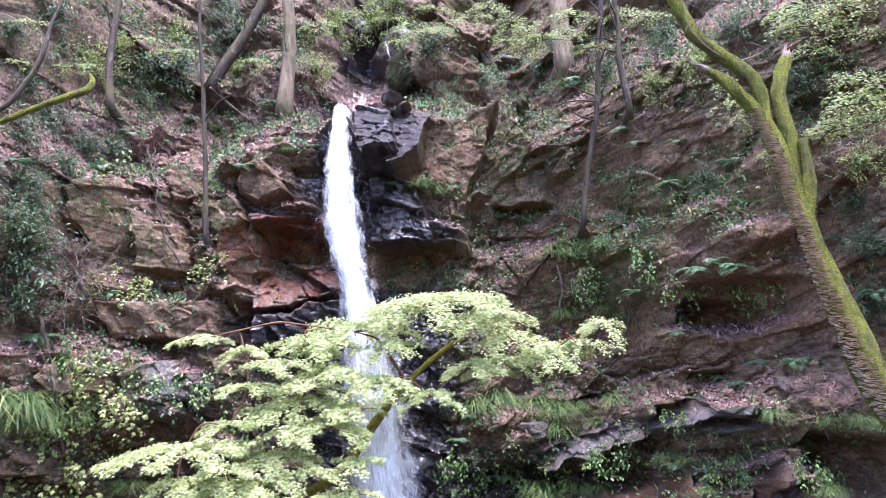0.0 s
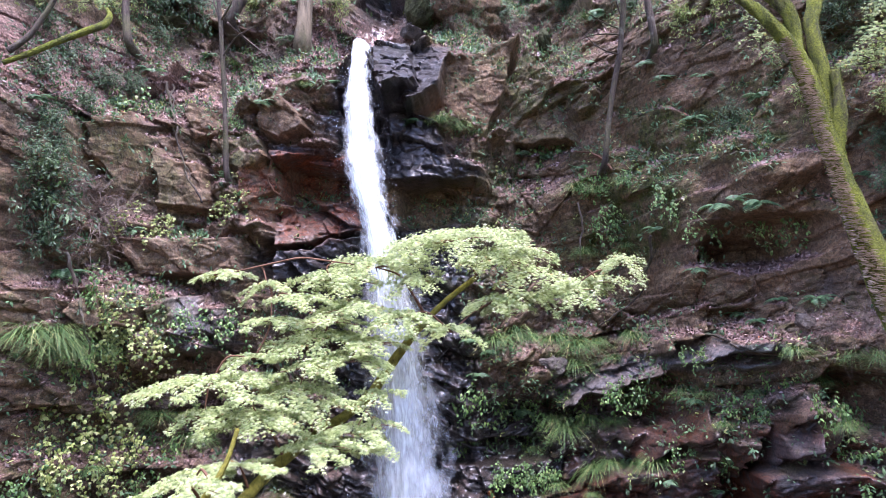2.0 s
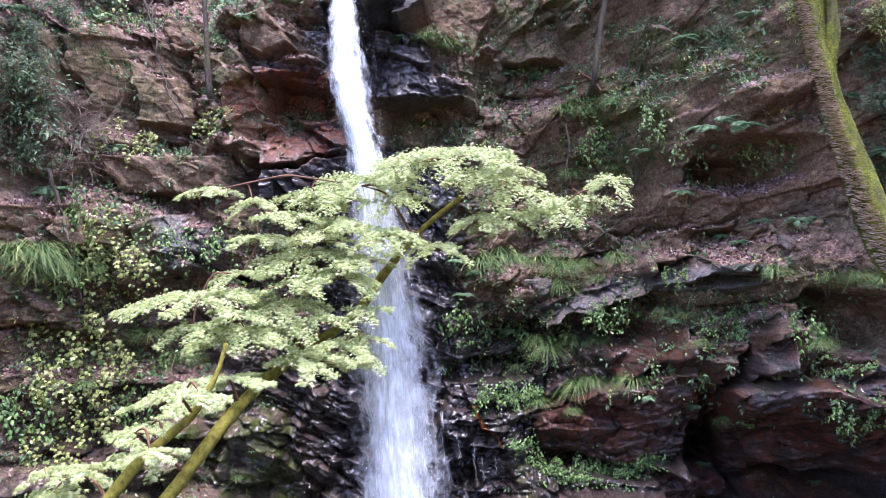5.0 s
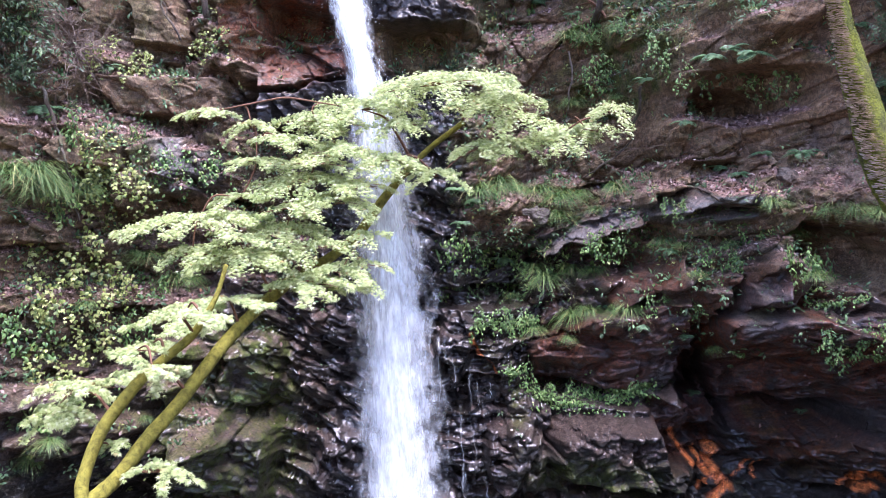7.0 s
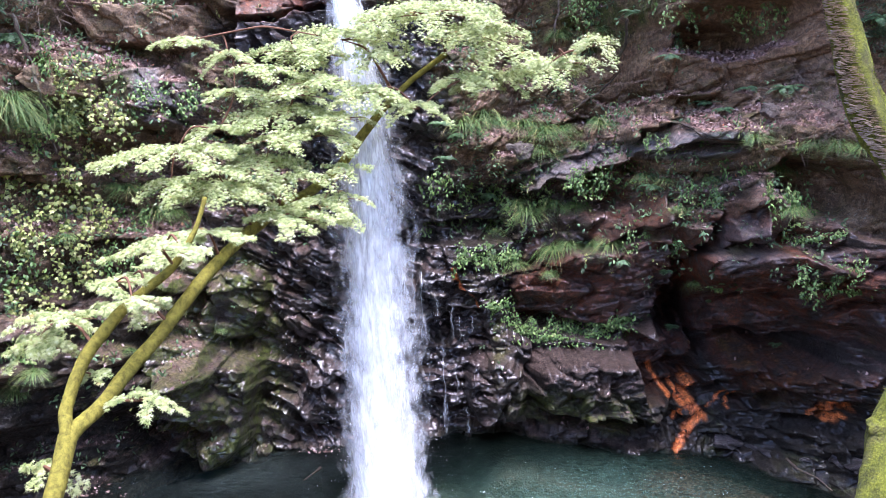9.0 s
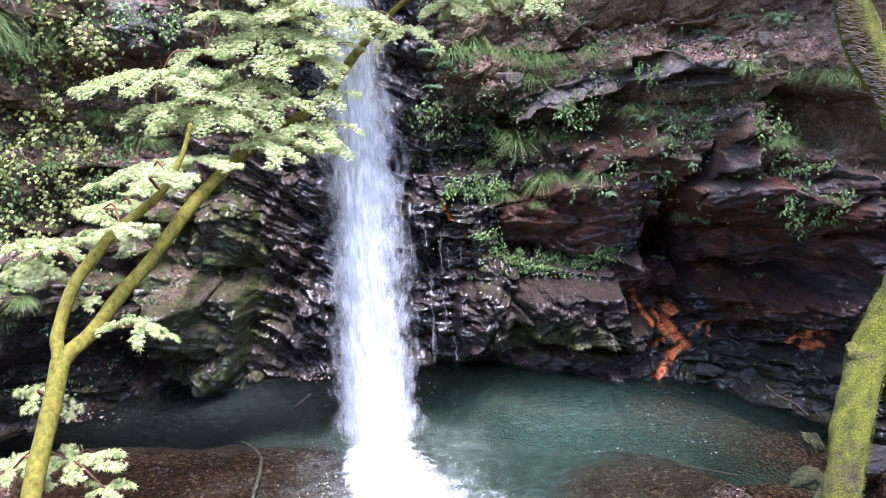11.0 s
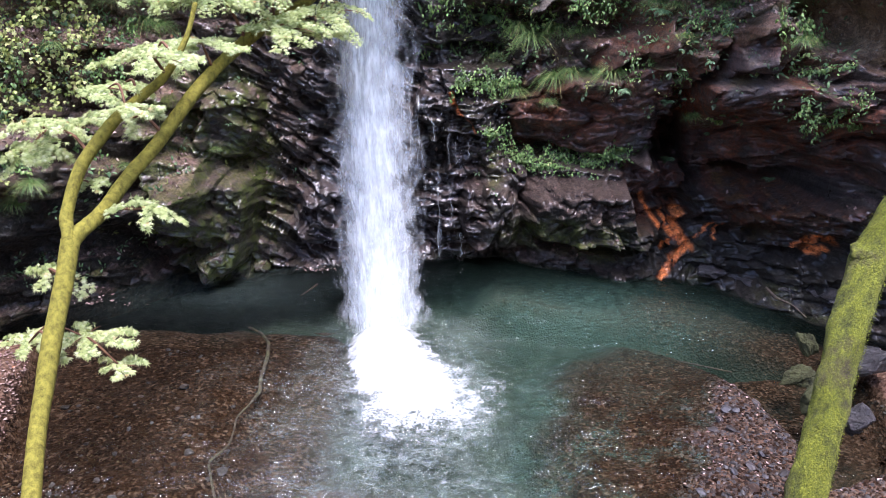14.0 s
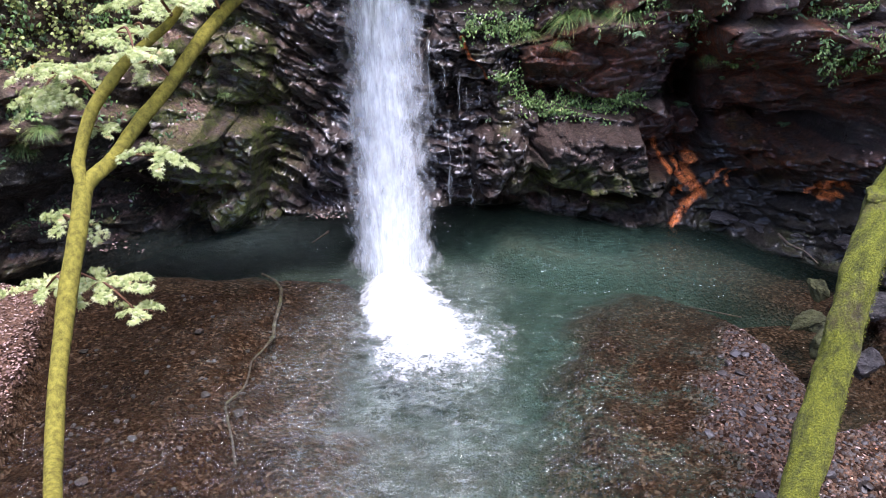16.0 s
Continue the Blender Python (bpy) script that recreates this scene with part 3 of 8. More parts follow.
def water_material():
    mat, nt, bsdf = material("pool_water")
    p = place(nt)
    n1, n2 = noise_tex(nt, p, 5.0, 3, 0.55, (1.0, 1.6, 1.0)), noise_tex(nt, p, 17.0, 3, 0.6, (1.0, 1.5, 1.0))
    h = maths(nt, "ADD", maths(nt, "ADD", n1, maths(nt, "MULTIPLY", n2, 0.55)), maths(nt, "MULTIPLY", noise_tex(nt, p, 38.0, 3, 0.6, (1.0, 1.5, 1.0)), 0.22))
    b = nt.nodes.new("ShaderNodeBump")
    b.inputs["Distance"].default_value = 0.07
    nt.links.new(attribute(nt, "chop"), b.inputs["Strength"])
    nt.links.new(h, b.inputs["Height"])
    gloss = nt.nodes.new("ShaderNodeBsdfGlossy")
    gloss.inputs["Roughness"].default_value = 0.03
    clear = nt.nodes.new("ShaderNodeBsdfTransparent")
    clear.inputs["Color"].default_value = (0.92, 0.945, 0.9, 1)
    fres = nt.nodes.new("ShaderNodeFresnel")
    fres.inputs["IOR"].default_value = 1.33
    nt.links.new(b.outputs[0], gloss.inputs["Normal"])
    nt.links.new(b.outputs[0], fres.inputs["Normal"])
    mix = nt.nodes.new("ShaderNodeMixShader")
    nt.links.new(fres.outputs[0], mix.inputs[0])
    nt.links.new(clear.outputs[0], mix.inputs[1])
    nt.links.new(gloss.outputs[0], mix.inputs[2])
    # air bubbles from the fall make the water milky
    milk = nt.nodes.new("ShaderNodeBsdfDiffuse")
    nt.links.new(mixed(nt, attribute(nt, "tint"), (0.29, 0.345, 0.315), (0.07, 0.138, 0.105)), milk.inputs["Color"])
    nt.links.new(b.outputs[0], milk.inputs["Normal"])
    cloudy = nt.nodes.new("ShaderNodeMixShader")
    streak = noise_tex(nt, p, 9.0, 4, 0.65, (1.0, 2.2, 1.0))
    haze = maths(nt, "MULTIPLY", attribute(nt, "milk"), span(nt, streak, 0.35, 0.68, 0.15, 1.5), True)
    # thin bright lines along the crests: painted sky glints, and bubbles near the fall
    ridge = maths(nt, "ABSOLUTE", maths(nt, "SUBTRACT", noise_tex(nt, p, 4.2, 5, 0.62, (1.0, 2.3, 1.0)), 0.5))
    fine = maths(nt, "ABSOLUTE", maths(nt, "SUBTRACT", noise_tex(nt, p, 8.5, 4, 0.6, (1.0, 2.0, 1.0)), 0.5))
    line = maths(nt, "MAXIMUM", span(nt, ridge, 0.03, 0.0, 0.0, 1.0), span(nt, fine, 0.035, 0.0, 0.0, 0.8))
    spots = span(nt, noise_tex(nt, p, 2.3, 3, 0.6), 0.43, 0.63, 0.0, 1.0)
    line = maths(nt, "MULTIPLY", maths(nt, "MULTIPLY", line, spots, True), maths(nt, "MULTIPLY", attribute(nt, "froth_glint"), 0.45))
    nt.links.new(maths(nt, "ADD", haze, line, True), cloudy.inputs[0])
    nt.links.new(mix.outputs[0], cloudy.inputs[1])
    nt.links.new(milk.outputs[0], cloudy.inputs[2])
    nt.links.new(cloudy.outputs[0], nt.nodes["Material Output"].inputs["Surface"])
    return mat


def white_water_material(name, low, high, stretch, scale, most=0.95, lacy=False):
    """Broken white water: streaks of foam with clear gaps between them. The attribute "body" says how dense it is."""
    mat, nt, bsdf = material(name)
    uv = nt.nodes.new("ShaderNodeUVMap")
    n = noise_tex(nt, uv.outputs[0], scale, 6, 0.62, stretch)
    if lacy:
        # a net of bubbles: bright seams round clear cells
        swirl = nt.nodes.new("ShaderNodeTexNoise")
        swirl.inputs["Scale"].default_value = 7.0
        swirl.inputs["Detail"].default_value = 4.0
        nt.links.new(uv.outputs[0], swirl.inputs["Vector"])
        bent = mixed(nt, 0.4, uv.outputs[0], swirl.outputs["Color"])
        cell = nt.nodes.new("ShaderNodeTexVoronoi")
        cell.feature = "DISTANCE_TO_EDGE"
        cell.inputs["Scale"].default_value = 19
        nt.links.new(bent, cell.inputs["Vector"])
        n = maths(nt, "ADD", maths(nt, "MULTIPLY", n, 0.75), span(nt, cell.outputs["Distance"], 0.3, 0.0, 0.0, 0.22))
    d = maths(nt, "ADD", n, maths(nt, "SUBTRACT", attribute(nt, "body"), 0.5))
    a = span(nt, d, low, high, 0.0, most)
    bsdf.inputs["Base Color"].default_value = (0.9, 0.95, 0.945, 1)
    bsdf.inputs["Roughness"].default_value = 0.45
    tr = nt.nodes.new("ShaderNodeBsdfTranslucent")
    tr.inputs["Color"].default_value = (0.9, 0.95, 0.945, 1)
    body = nt.nodes.new("ShaderNodeMixShader")
    body.inputs[0].default_value = 0.45
    nt.links.new(bsdf.outputs[0], body.inputs[1])
    nt.links.new(tr.outputs[0], body.inputs[2])
    clear = nt.nodes.new("ShaderNodeBsdfTransparent")
    mix = nt.nodes.new("ShaderNodeMixShader")
    nt.links.new(a, mix.inputs[0])
    nt.links.new(clear.outputs[0], mix.inputs[1])
    nt.links.new(body.outputs[0], mix.inputs[2])
    nt.links.new(mix.outputs[0], nt.nodes["Material Output"].inputs["Surface"])
    return mat


ROCK = rock_material("layered_rock")
LOOSE_ROCK = plain_material("grey_brown_stone", (0.028, 0.023, 0.019), (0.17, 0.145, 0.12), 6, 0.75, 1.0, 0.06)
MOSSY_ROCK = plain_material("mossy_stone", (0.012, 0.013, 0.006), (0.085, 0.09, 0.038), 6, 0.9, 1.0, 0.06)
WET_ROCK = plain_material("wet_dark_stone", (0.012, 0.011, 0.011), (0.07, 0.066, 0.066), 6, 0.3, 1.0, 0.06, (0.8, 0.8, 3.0), 0.0, 0.5)


def mossy_bark_material():
    mat, nt, bsdf = material("mossy_bark")
    p = place(nt)
    big, mid, small = noise_tex(nt, p, 3.2, 5, 0.65, (1, 1, 0.5)), noise_tex(nt, p, 14, 5, 0.7), noise_tex(nt, p, 70, 4, 0.75)
    bark = colours(nt, mid, [(0.3, (0.03, 0.022, 0.012)), (0.7, (0.13, 0.1, 0.055))])
    streaky = noise_tex(nt, p, 9, 5, 0.65, (1.3, 1.3, 0.35))
    bright = colours(nt, small, [(0.3, (0.07, 0.085, 0.004)), (0.55, (0.2, 0.225, 0.011)), (0.75, (0.4, 0.42, 0.035))])
    moss = mixed(nt, span(nt, streaky, 0.34, 0.55), colours(nt, small, [(0.3, (0.02, 0.026, 0.004)), (0.7, (0.125, 0.145, 0.01))]), bright)
    col = mixed(nt, span(nt, maths(nt, "ADD", big, maths(nt, "MULTIPLY", mid, 0.35)), 0.45, 0.64), bark, moss)
    nt.links.new(col, bsdf.inputs["Base Color"])
    bsdf.inputs["Roughness"].default_value = 0.95
    bumped(nt, bsdf, maths(nt, "ADD", maths(nt, "ADD", mid, small), streaky), 1.0, 0.05)
    return mat


def hill_bark_material(name, dark, light, moss):
    """Ridged bark with green growth in streaks, more of it low on the trunk's grain."""
    mat, nt, bsdf = material(name)
    p = place(nt)
    ridge, mid, small = noise_tex(nt, p, 16, 5, 0.65, (1, 1, 0.16)), noise_tex(nt, p, 7, 4, 0.6), noise_tex(nt, p, 60, 4, 0.7)
    col = colours(nt, maths(nt, "ADD", maths(nt, "MULTIPLY", ridge, 0.7), maths(nt, "MULTIPLY", small, 0.3)), [(0.34, dark), (0.64, light)])
    green = colours(nt, small, [(0.3, (0.03, 0.034, 0.009)), (0.7, (0.13, 0.13, 0.04))])
    col = mixed(nt, span(nt, noise_tex(nt, p, 3.5, 5, 0.7, (1, 1, 0.5)), 0.46, 0.62, 0.0, moss), col, green)
    col = mixed(nt, span(nt, mid, 0.6, 0.7, 0.0, 0.5), col, (0.2, 0.19, 0.15))
    nt.links.new(col, bsdf.inputs["Base Color"])
    bsdf.inputs["Roughness"].default_value = 0.9
    bumped(nt, bsdf, maths(nt, "ADD", ridge, maths(nt, "MULTIPLY", small, 0.4)), 1.0, 0.03)
    return mat


MOSSY_BARK = mossy_bark_material()
MAPLE_BARK = plain_material("green_maple_bark", (0.055, 0.05, 0.008), (0.25, 0.225, 0.035), 22, 0.9, 1.0, 0.012, (1, 1, 0.8))
GREY_BARK = hill_bark_material("grey_brown_bark", (0.014, 0.01, 0.007), (0.1, 0.073, 0.05), 0.6)
PALE_BARK = hill_bark_material("pale_bark", (0.06, 0.045, 0.026), (0.28, 0.215, 0.13), 0.5)
DEAD_WOOD = plain_material("dead_wood", (0.07, 0.05, 0.038), (0.27, 0.215, 0.17), 14, 0.85, 0.4, 0.006)
RED_WOOD = plain_material("reddish_root", (0.07, 0.03, 0.016), (0.2, 0.105, 0.06), 12, 0.75, 0.4, 0.006)
MAPLE_LEAF = leaf_material("maple_leaf", [(0.0, (0.17, 0.235, 0.075)), (0.35, (0.4, 0.465, 0.165)), (0.8, (0.57, 0.62, 0.29)), (0.98, (0.65, 0.68, 0.42)), (1.0, (0.48, 0.3, 0.1))], 0.5)
FAR_LEAF = leaf_material("hillside_leaf", [(0.0, (0.12, 0.17, 0.045)), (0.6, (0.26, 0.34, 0.1)), (0.9, (0.4, 0.46, 0.15)), (1.0, (0.5, 0.42, 0.1))], 0.45)
DARK_LEAF = leaf_material("evergreen_leaf", [(0.0, (0.026, 0.052, 0.02)), (0.7, (0.07, 0.128, 0.05)), (1.0, (0.14, 0.2, 0.08))], 0.25, 0.5)
GRASS_LEAF = leaf_material("sedge_blade", [(0.0, (0.03, 0.075, 0.02)), (0.6, (0.095, 0.18, 0.045)), (0.88, (0.23, 0.32, 0.09)), (1.0, (0.42, 0.34, 0.14))], 0.2)
CREEPER_LEAF = leaf_material("creeper_leaf", [(0.0, (0.06, 0.095, 0.02)), (0.45, (0.24, 0.29, 0.065)), (0.85, (0.42, 0.46, 0.14)), (1.0, (0.54, 0.5, 0.22))], 0.22)
IVY_LEAF = leaf_material("ground_ivy_leaf", [(0.0, (0.04, 0.085, 0.02)), (0.6, (0.115, 0.22, 0.05)), (0.92, (0.23, 0.36, 0.1)), (1.0, (0.42, 0.42, 0.18))], 0.25)
FERN_LEAF = leaf_material("fern_frond", [(0.0, (0.05, 0.11, 0.045)), (0.7, (0.12, 0.22, 0.09)), (1.0, (0.2, 0.32, 0.14))], 0.3)
LITTER_LEAF = leaf_material("fallen_leaf", [(0.0, (0.06, 0.032, 0.026)), (0.5, (0.2, 0.12, 0.1)), (0.85, (0.36, 0.25, 0.22)), (0.97, (0.48, 0.37, 0.33)), (1.0, (0.5, 0.16, 0.05))], 0.1, 0.7)


def pebble_material():
    """Mixed small stones, each of its own colour, wet and dark."""
    mat, nt, bsdf = material("pebbles")
    g = nt.nodes.new("ShaderNodeNewGeometry")
    p = place(nt)
    col = colours(nt, g.outputs["Random Per Island"], [(0.0, (0.012, 0.007, 0.004)), (0.3, (0.04, 0.022, 0.012)), (0.55, (0.066, 0.038, 0.022)), (0.65, (0.034, 0.031, 0.029)), (0.85, (0.08, 0.07, 0.063)), (0.95, (0.11, 0.06, 0.03)), (1.0, (0.12, 0.092, 0.065))])
    col = mixed(nt, span(nt, noise_tex(nt, p, 60, 3, 0.6), 0.35, 0.7, 0.0, 0.5), col, (0.025, 0.018, 0.014))
    nt.links.new(col, bsdf.inputs["Base Color"])
    bsdf.inputs["Roughness"].default_value = 0.45
    bsdf.inputs["Specular IOR Level"].default_value = 0.3
    return mat


SHINGLE = pebble_material()
PEBBLE = plain_material("pebble", (0.009, 0.0045, 0.0025), (0.048, 0.027, 0.0165), 9, 0.6, 0.2, 0.01, None, 0.6, 0.05)
MOSS_TUFT = leaf_material("moss_tuft", [(0.0, (0.035, 0.042, 0.005)), (0.5, (0.1, 0.122, 0.009)), (1.0, (0.27, 0.295, 0.028))], 0.25, 0.9)
FUNGUS = plain_material("bracket_fungus", (0.26, 0.19, 0.11), (0.68, 0.56, 0.38), 25, 0.8, 0.3, 0.006, None, 0.4)
WATER = water_material()
FALL = white_water_material("falling_water", 0.37, 0.84, (4.4, 1.25, 1.0), 3.4, 0.87)
FOAM = white_water_material("pool_foam", 0.42, 0.85, (1.0, 1.0, 1.0), 9.0, 0.92)
FLECK = plain_material("foam_fleck", (0.3, 0.34, 0.33), (0.5, 0.54, 0.53), 30, 0.6, 0.1, 0.005)
LACE = white_water_material("foam_lace", 0.42, 0.85, (1.0, 1.0, 1.0), 7.0, 0.8, True)
DROP = plain_material("water_drops", (0.8, 0.83, 0.87), (0.9, 0.92, 0.95), 10, 0.3, 0.1, 0.005)


# ---------------------------------------------------------------- the plan: where things stand
# the falling water: x, y, z and half width, from lip to pool
FALL_LINE = (
    (-1.3, 9.55, 8.25, 0.17), (-1.28, 9.14, 7.71, 0.18), (-1.27, 8.98, 7.21, 0.25), (-1.23, 8.83, 6.59, 0.3), (-1.16, 8.72, 6.09, 0.26),
    (-1.05, 8.65, 5.67, 0.25), (-0.88, 8.49, 4.69, 0.44), (-0.83, 8.42, 4.2, 0.49), (-0.78, 8.33, 3.58, 0.6), (-0.75, 8.25, 2.96, 0.67),
    (-0.72, 8.16, 2.14, 0.74), (-0.68, 8.05, 1.13, 0.73), (-0.67, 8.03, 1.03, 0.71), (-0.66, 7.96, 0.29, 0.58),
)
# the maple: x, y, z, radius
MAPLE_TRUNK = (
    (-2.34, 3.3, 0.71, 0.05), (-2.65, 3.95, 0.67, 0.06), (-2.77, 4.4, 0.95, 0.06), (-2.84, 4.85, 1.3, 0.07), (-2.86, 5.25, 1.67, 0.07),
    (-2.89, 5.5, 1.9, 0.07),
)
MAPLE_LIMB_LONG = (
    (-2.88, 5.5, 1.91, 0.06), (-2.76, 5.81, 2.02, 0.06), (-2.67, 6.12, 2.2, 0.06), (-2.47, 6.42, 2.45, 0.06), (-2.23, 6.73, 2.82, 0.06),
    (-2.1, 7.04, 3, 0.06), (-1.95, 7.35, 3.17, 0.06), (-1.66, 7.58, 3.41, 0.06), (-1.36, 7.73, 3.56, 0.05), (-1.06, 7.88, 3.79, 0.05),
    (-0.82, 8.02, 4.14, 0.05), (-0.58, 8.08, 4.43, 0.04), (-0.28, 8.14, 4.72, 0.03), (0.08, 8.2, 4.98, 0.03),
)
MAPLE_LIMB_SHORT = (
    (-2.89, 5.5, 1.95, 0.05), (-2.98, 5.64, 2.01, 0.05), (-2.98, 5.78, 2.17, 0.05), (-2.91, 5.92, 2.41, 0.05), (-2.75, 6.06, 2.63, 0.05),
    (-2.71, 6.2, 2.72, 0.05), (-2.57, 6.3, 2.84, 0.04), (-2.35, 6.4, 3.01, 0.04), (-2.23, 6.5, 3.19, 0.03), (-2.15, 6.6, 3.38, 0.02),
    (-2.1, 6.7, 3.62, 0.02),
)
# layers of leaves: x, y, z, half width, half height
MAPLE_PADS_UPPER = (
    (-0.1, 7.9, 5.34, 0.98, 0.25), (-0.97, 7.8, 5.09, 0.72, 0.25), (0.42, 7.9, 5.13, 0.67, 0.3), (1.05, 8, 4.77, 0.59, 0.25),
    (1.63, 8.1, 5.03, 0.34, 0.23), (-2.48, 7.5, 5.06, 0.36, 0.1), (-2.03, 7.5, 4.91, 0.29, 0.14), (-1.42, 7.7, 4.97, 0.57, 0.2),
    (-1.19, 7.6, 4.66, 0.68, 0.21), (-1.97, 7.4, 4.57, 0.34, 0.08), (-1.49, 7.5, 4.36, 0.67, 0.17),
)
MAPLE_PADS_MIDDLE = (
    (-0.67, 7.5, 4.55, 0.49, 0.17), (-0.2, 7.6, 4.39, 0.35, 0.15), (0.23, 7.8, 4.68, 0.48, 0.15), (-2.12, 7.3, 4.21, 0.4, 0.11),
    (-1.17, 7.4, 4.14, 0.49, 0.16), (-2.51, 7.2, 3.99, 0.78, 0.17), (-1.69, 7.3, 3.88, 0.51, 0.2), (-2.03, 7.2, 3.63, 0.67, 0.23),
    (-2.54, 7.1, 3.69, 0.41, 0.14), (-1.16, 7.2, 3.48, 0.47, 0.17), (-1.5, 7.1, 3.36, 0.47, 0.14), (0.53, 7.9, 4.69, 0.43, 0.18),
)
MAPLE_PADS_INNER = (
    (-1.71, 7.4, 4.76, 0.51, 0.14), (-1.38, 7.4, 4.53, 0.46, 0.14), (-0.95, 7.4, 4.3, 0.46, 0.14), (-0.62, 7.7, 4.9, 0.54, 0.17),
    (0.71, 7.9, 4.95, 0.49, 0.2), (-1.58, 7.2, 4.1, 0.45, 0.14), (-2.1, 7.1, 3.82, 0.44, 0.13), (-1.38, 7.2, 3.72, 0.45, 0.16),
    (-0.9, 7.3, 3.81, 0.34, 0.14), (-0.96, 7.3, 3.54, 0.34, 0.12), (1.37, 8, 4.85, 0.37, 0.16),
)
MAPLE_PADS_LOWER = (
    (-2.51, 6.8, 3.19, 0.5, 0.16), (-2.78, 6.6, 2.92, 0.28, 0.08), (-3.28, 6.3, 2.61, 0.46, 0.13), (-2.7, 6.5, 2.66, 0.4, 0.11),
    (-3.44, 6.2, 2.42, 0.34, 0.13), (-2.39, 5.8, 2.07, 0.31, 0.13), (-3.42, 6.2, 2.4, 0.36, 0.19), (-3.19, 5.7, 1.52, 0.29, 0.15),
    (-3.27, 5.3, 1.09, 0.41, 0.08), (-2.81, 5.3, 1.16, 0.45, 0.06), (-2.52, 5.2, 0.96, 0.24, 0.05), (-2.89, 6, 2.23, 0.19, 0.07),
    (-2.33, 6.15, 3.24, 0.48, 0.10), (-2.65, 6.00, 3.00, 0.32, 0.06), (-2.14, 6.90, 3.26, 0.47, 0.08),
    (-1.33, 7.10, 3.38, 0.48, 0.12), (-2.42, 5.75, 2.89, 0.32, 0.07), (-3.25, 6.00, 2.69, 0.32, 0.10),
)
# the leaning mossy tree, from the foot up: x, y, z, radius
MOSSY_TRUNK = (
    (2.01, 3.35, -0.36, 0.16), (2.26, 3.7, 0.39, 0.11), (2.41, 3.94, 0.7, 0.12), (2.56, 4.18, 1.04, 0.12), (2.71, 4.42, 1.43, 0.12),
    (2.88, 4.66, 1.78, 0.12), (3.05, 4.9, 2.11, 0.13), (3.31, 5.04, 2.54, 0.13), (3.49, 5.18, 2.97, 0.13), (3.51, 5.32, 3.39, 0.13),
    (3.38, 5.46, 3.82, 0.13), (3.15, 5.6, 4.25, 0.13), (3.09, 5.67, 4.48, 0.12), (3.03, 5.75, 4.78, 0.11), (2.98, 5.83, 5.1, 0.1),
    (2.94, 5.9, 5.38, 0.08), (2.92, 5.97, 5.63, 0.08), (2.9, 6.05, 5.91, 0.08), (2.88, 6.12, 6.2, 0.08), (2.85, 6.2, 6.47, 0.08),
)
MOSSY_STEM_A = (
    (2.88, 6.2, 6.42, 0.07), (2.78, 6.22, 6.66, 0.06), (2.68, 6.24, 6.82, 0.06), (2.56, 6.26, 6.98, 0.05), (2.47, 6.28, 7.08, 0.04),
    (2.4, 6.3, 7.14, 0.03),
)
MOSSY_STEM_B = (
    (2.84, 6.25, 6.62, 0.06), (2.84, 6.28, 6.87, 0.06), (2.81, 6.31, 7.02, 0.06), (2.67, 6.34, 7.2, 0.06), (2.5, 6.38, 7.38, 0.06),
    (2.37, 6.41, 7.53, 0.06), (2.29, 6.44, 7.73, 0.06), (2.23, 6.47, 7.95, 0.06), (2.16, 6.5, 8.29, 0.05),
)
MOSSY_STEM_C = (
    (3.06, 6.15, 5.54, 0.06), (3.06, 6.2, 5.77, 0.06), (3.06, 6.25, 6.08, 0.07), (3.06, 6.3, 6.45, 0.06), (3.04, 6.35, 6.7, 0.06),
    (3.05, 6.4, 6.93, 0.06), (3.14, 6.45, 7.17, 0.06), (3.21, 6.5, 7.3, 0.05),
)
MOSSY_STEM_D = (
    (3.02, 6.1, 5.72, 0.05), (3.08, 6.13, 5.99, 0.05), (3.11, 6.17, 6.25, 0.04), (3.11, 6.2, 6.42, 0.04),
)
TREE_DARK = (
    (-4.55, 10.41, 8.38, 0.08), (-4.55, 9.86, 8.53, 0.06), (-4.63, 9.94, 9.07, 0.05), (-4.62, 10.01, 9.71, 0.05), (-4.58, 10.09, 10.28, 0.04),
    (-4.61, 10.16, 10.87, 0.03),
)
TREE_SLIM = (
    (-3.07, 10.02, 6.31, 0.05), (-3.07, 9.47, 6.46, 0.04), (-3.08, 9.47, 7.44, 0.03), (-3.13, 9.47, 8.55, 0.03), (-3.19, 9.47, 9.37, 0.02),
    (-3.22, 9.47, 10.38, 0.02),
)
TREE_LEANING = (
    (-3.68, 12.03, 9.34, 0.14), (-3.68, 11.48, 9.49, 0.1), (-3.44, 11.53, 9.92, 0.1), (-3.18, 11.58, 10.33, 0.09), (-2.88, 11.63, 10.95, 0.08),
    (-2.59, 11.68, 11.8, 0.07),
)
TREE_PALE = (
    (-2.33, 11.31, 8.58, 0.18), (-2.33, 10.76, 8.73, 0.13), (-2.29, 10.81, 9.16, 0.11), (-2.25, 10.86, 9.83, 0.1), (-2.27, 10.91, 10.43, 0.09),
    (-2.4, 10.96, 11.24, 0.08),
)
TREE_FORKED = (
    (2, 11.12, 6.54, 0.06), (2, 10.57, 6.69, 0.04), (2.07, 10.55, 7.18, 0.04), (2.16, 10.53, 7.68, 0.04), (2.31, 10.52, 8.28, 0.04),
    (2.42, 10.5, 9.15, 0.04), (2.49, 10.48, 9.77, 0.04), (2.59, 10.47, 10.69, 0.04),
)
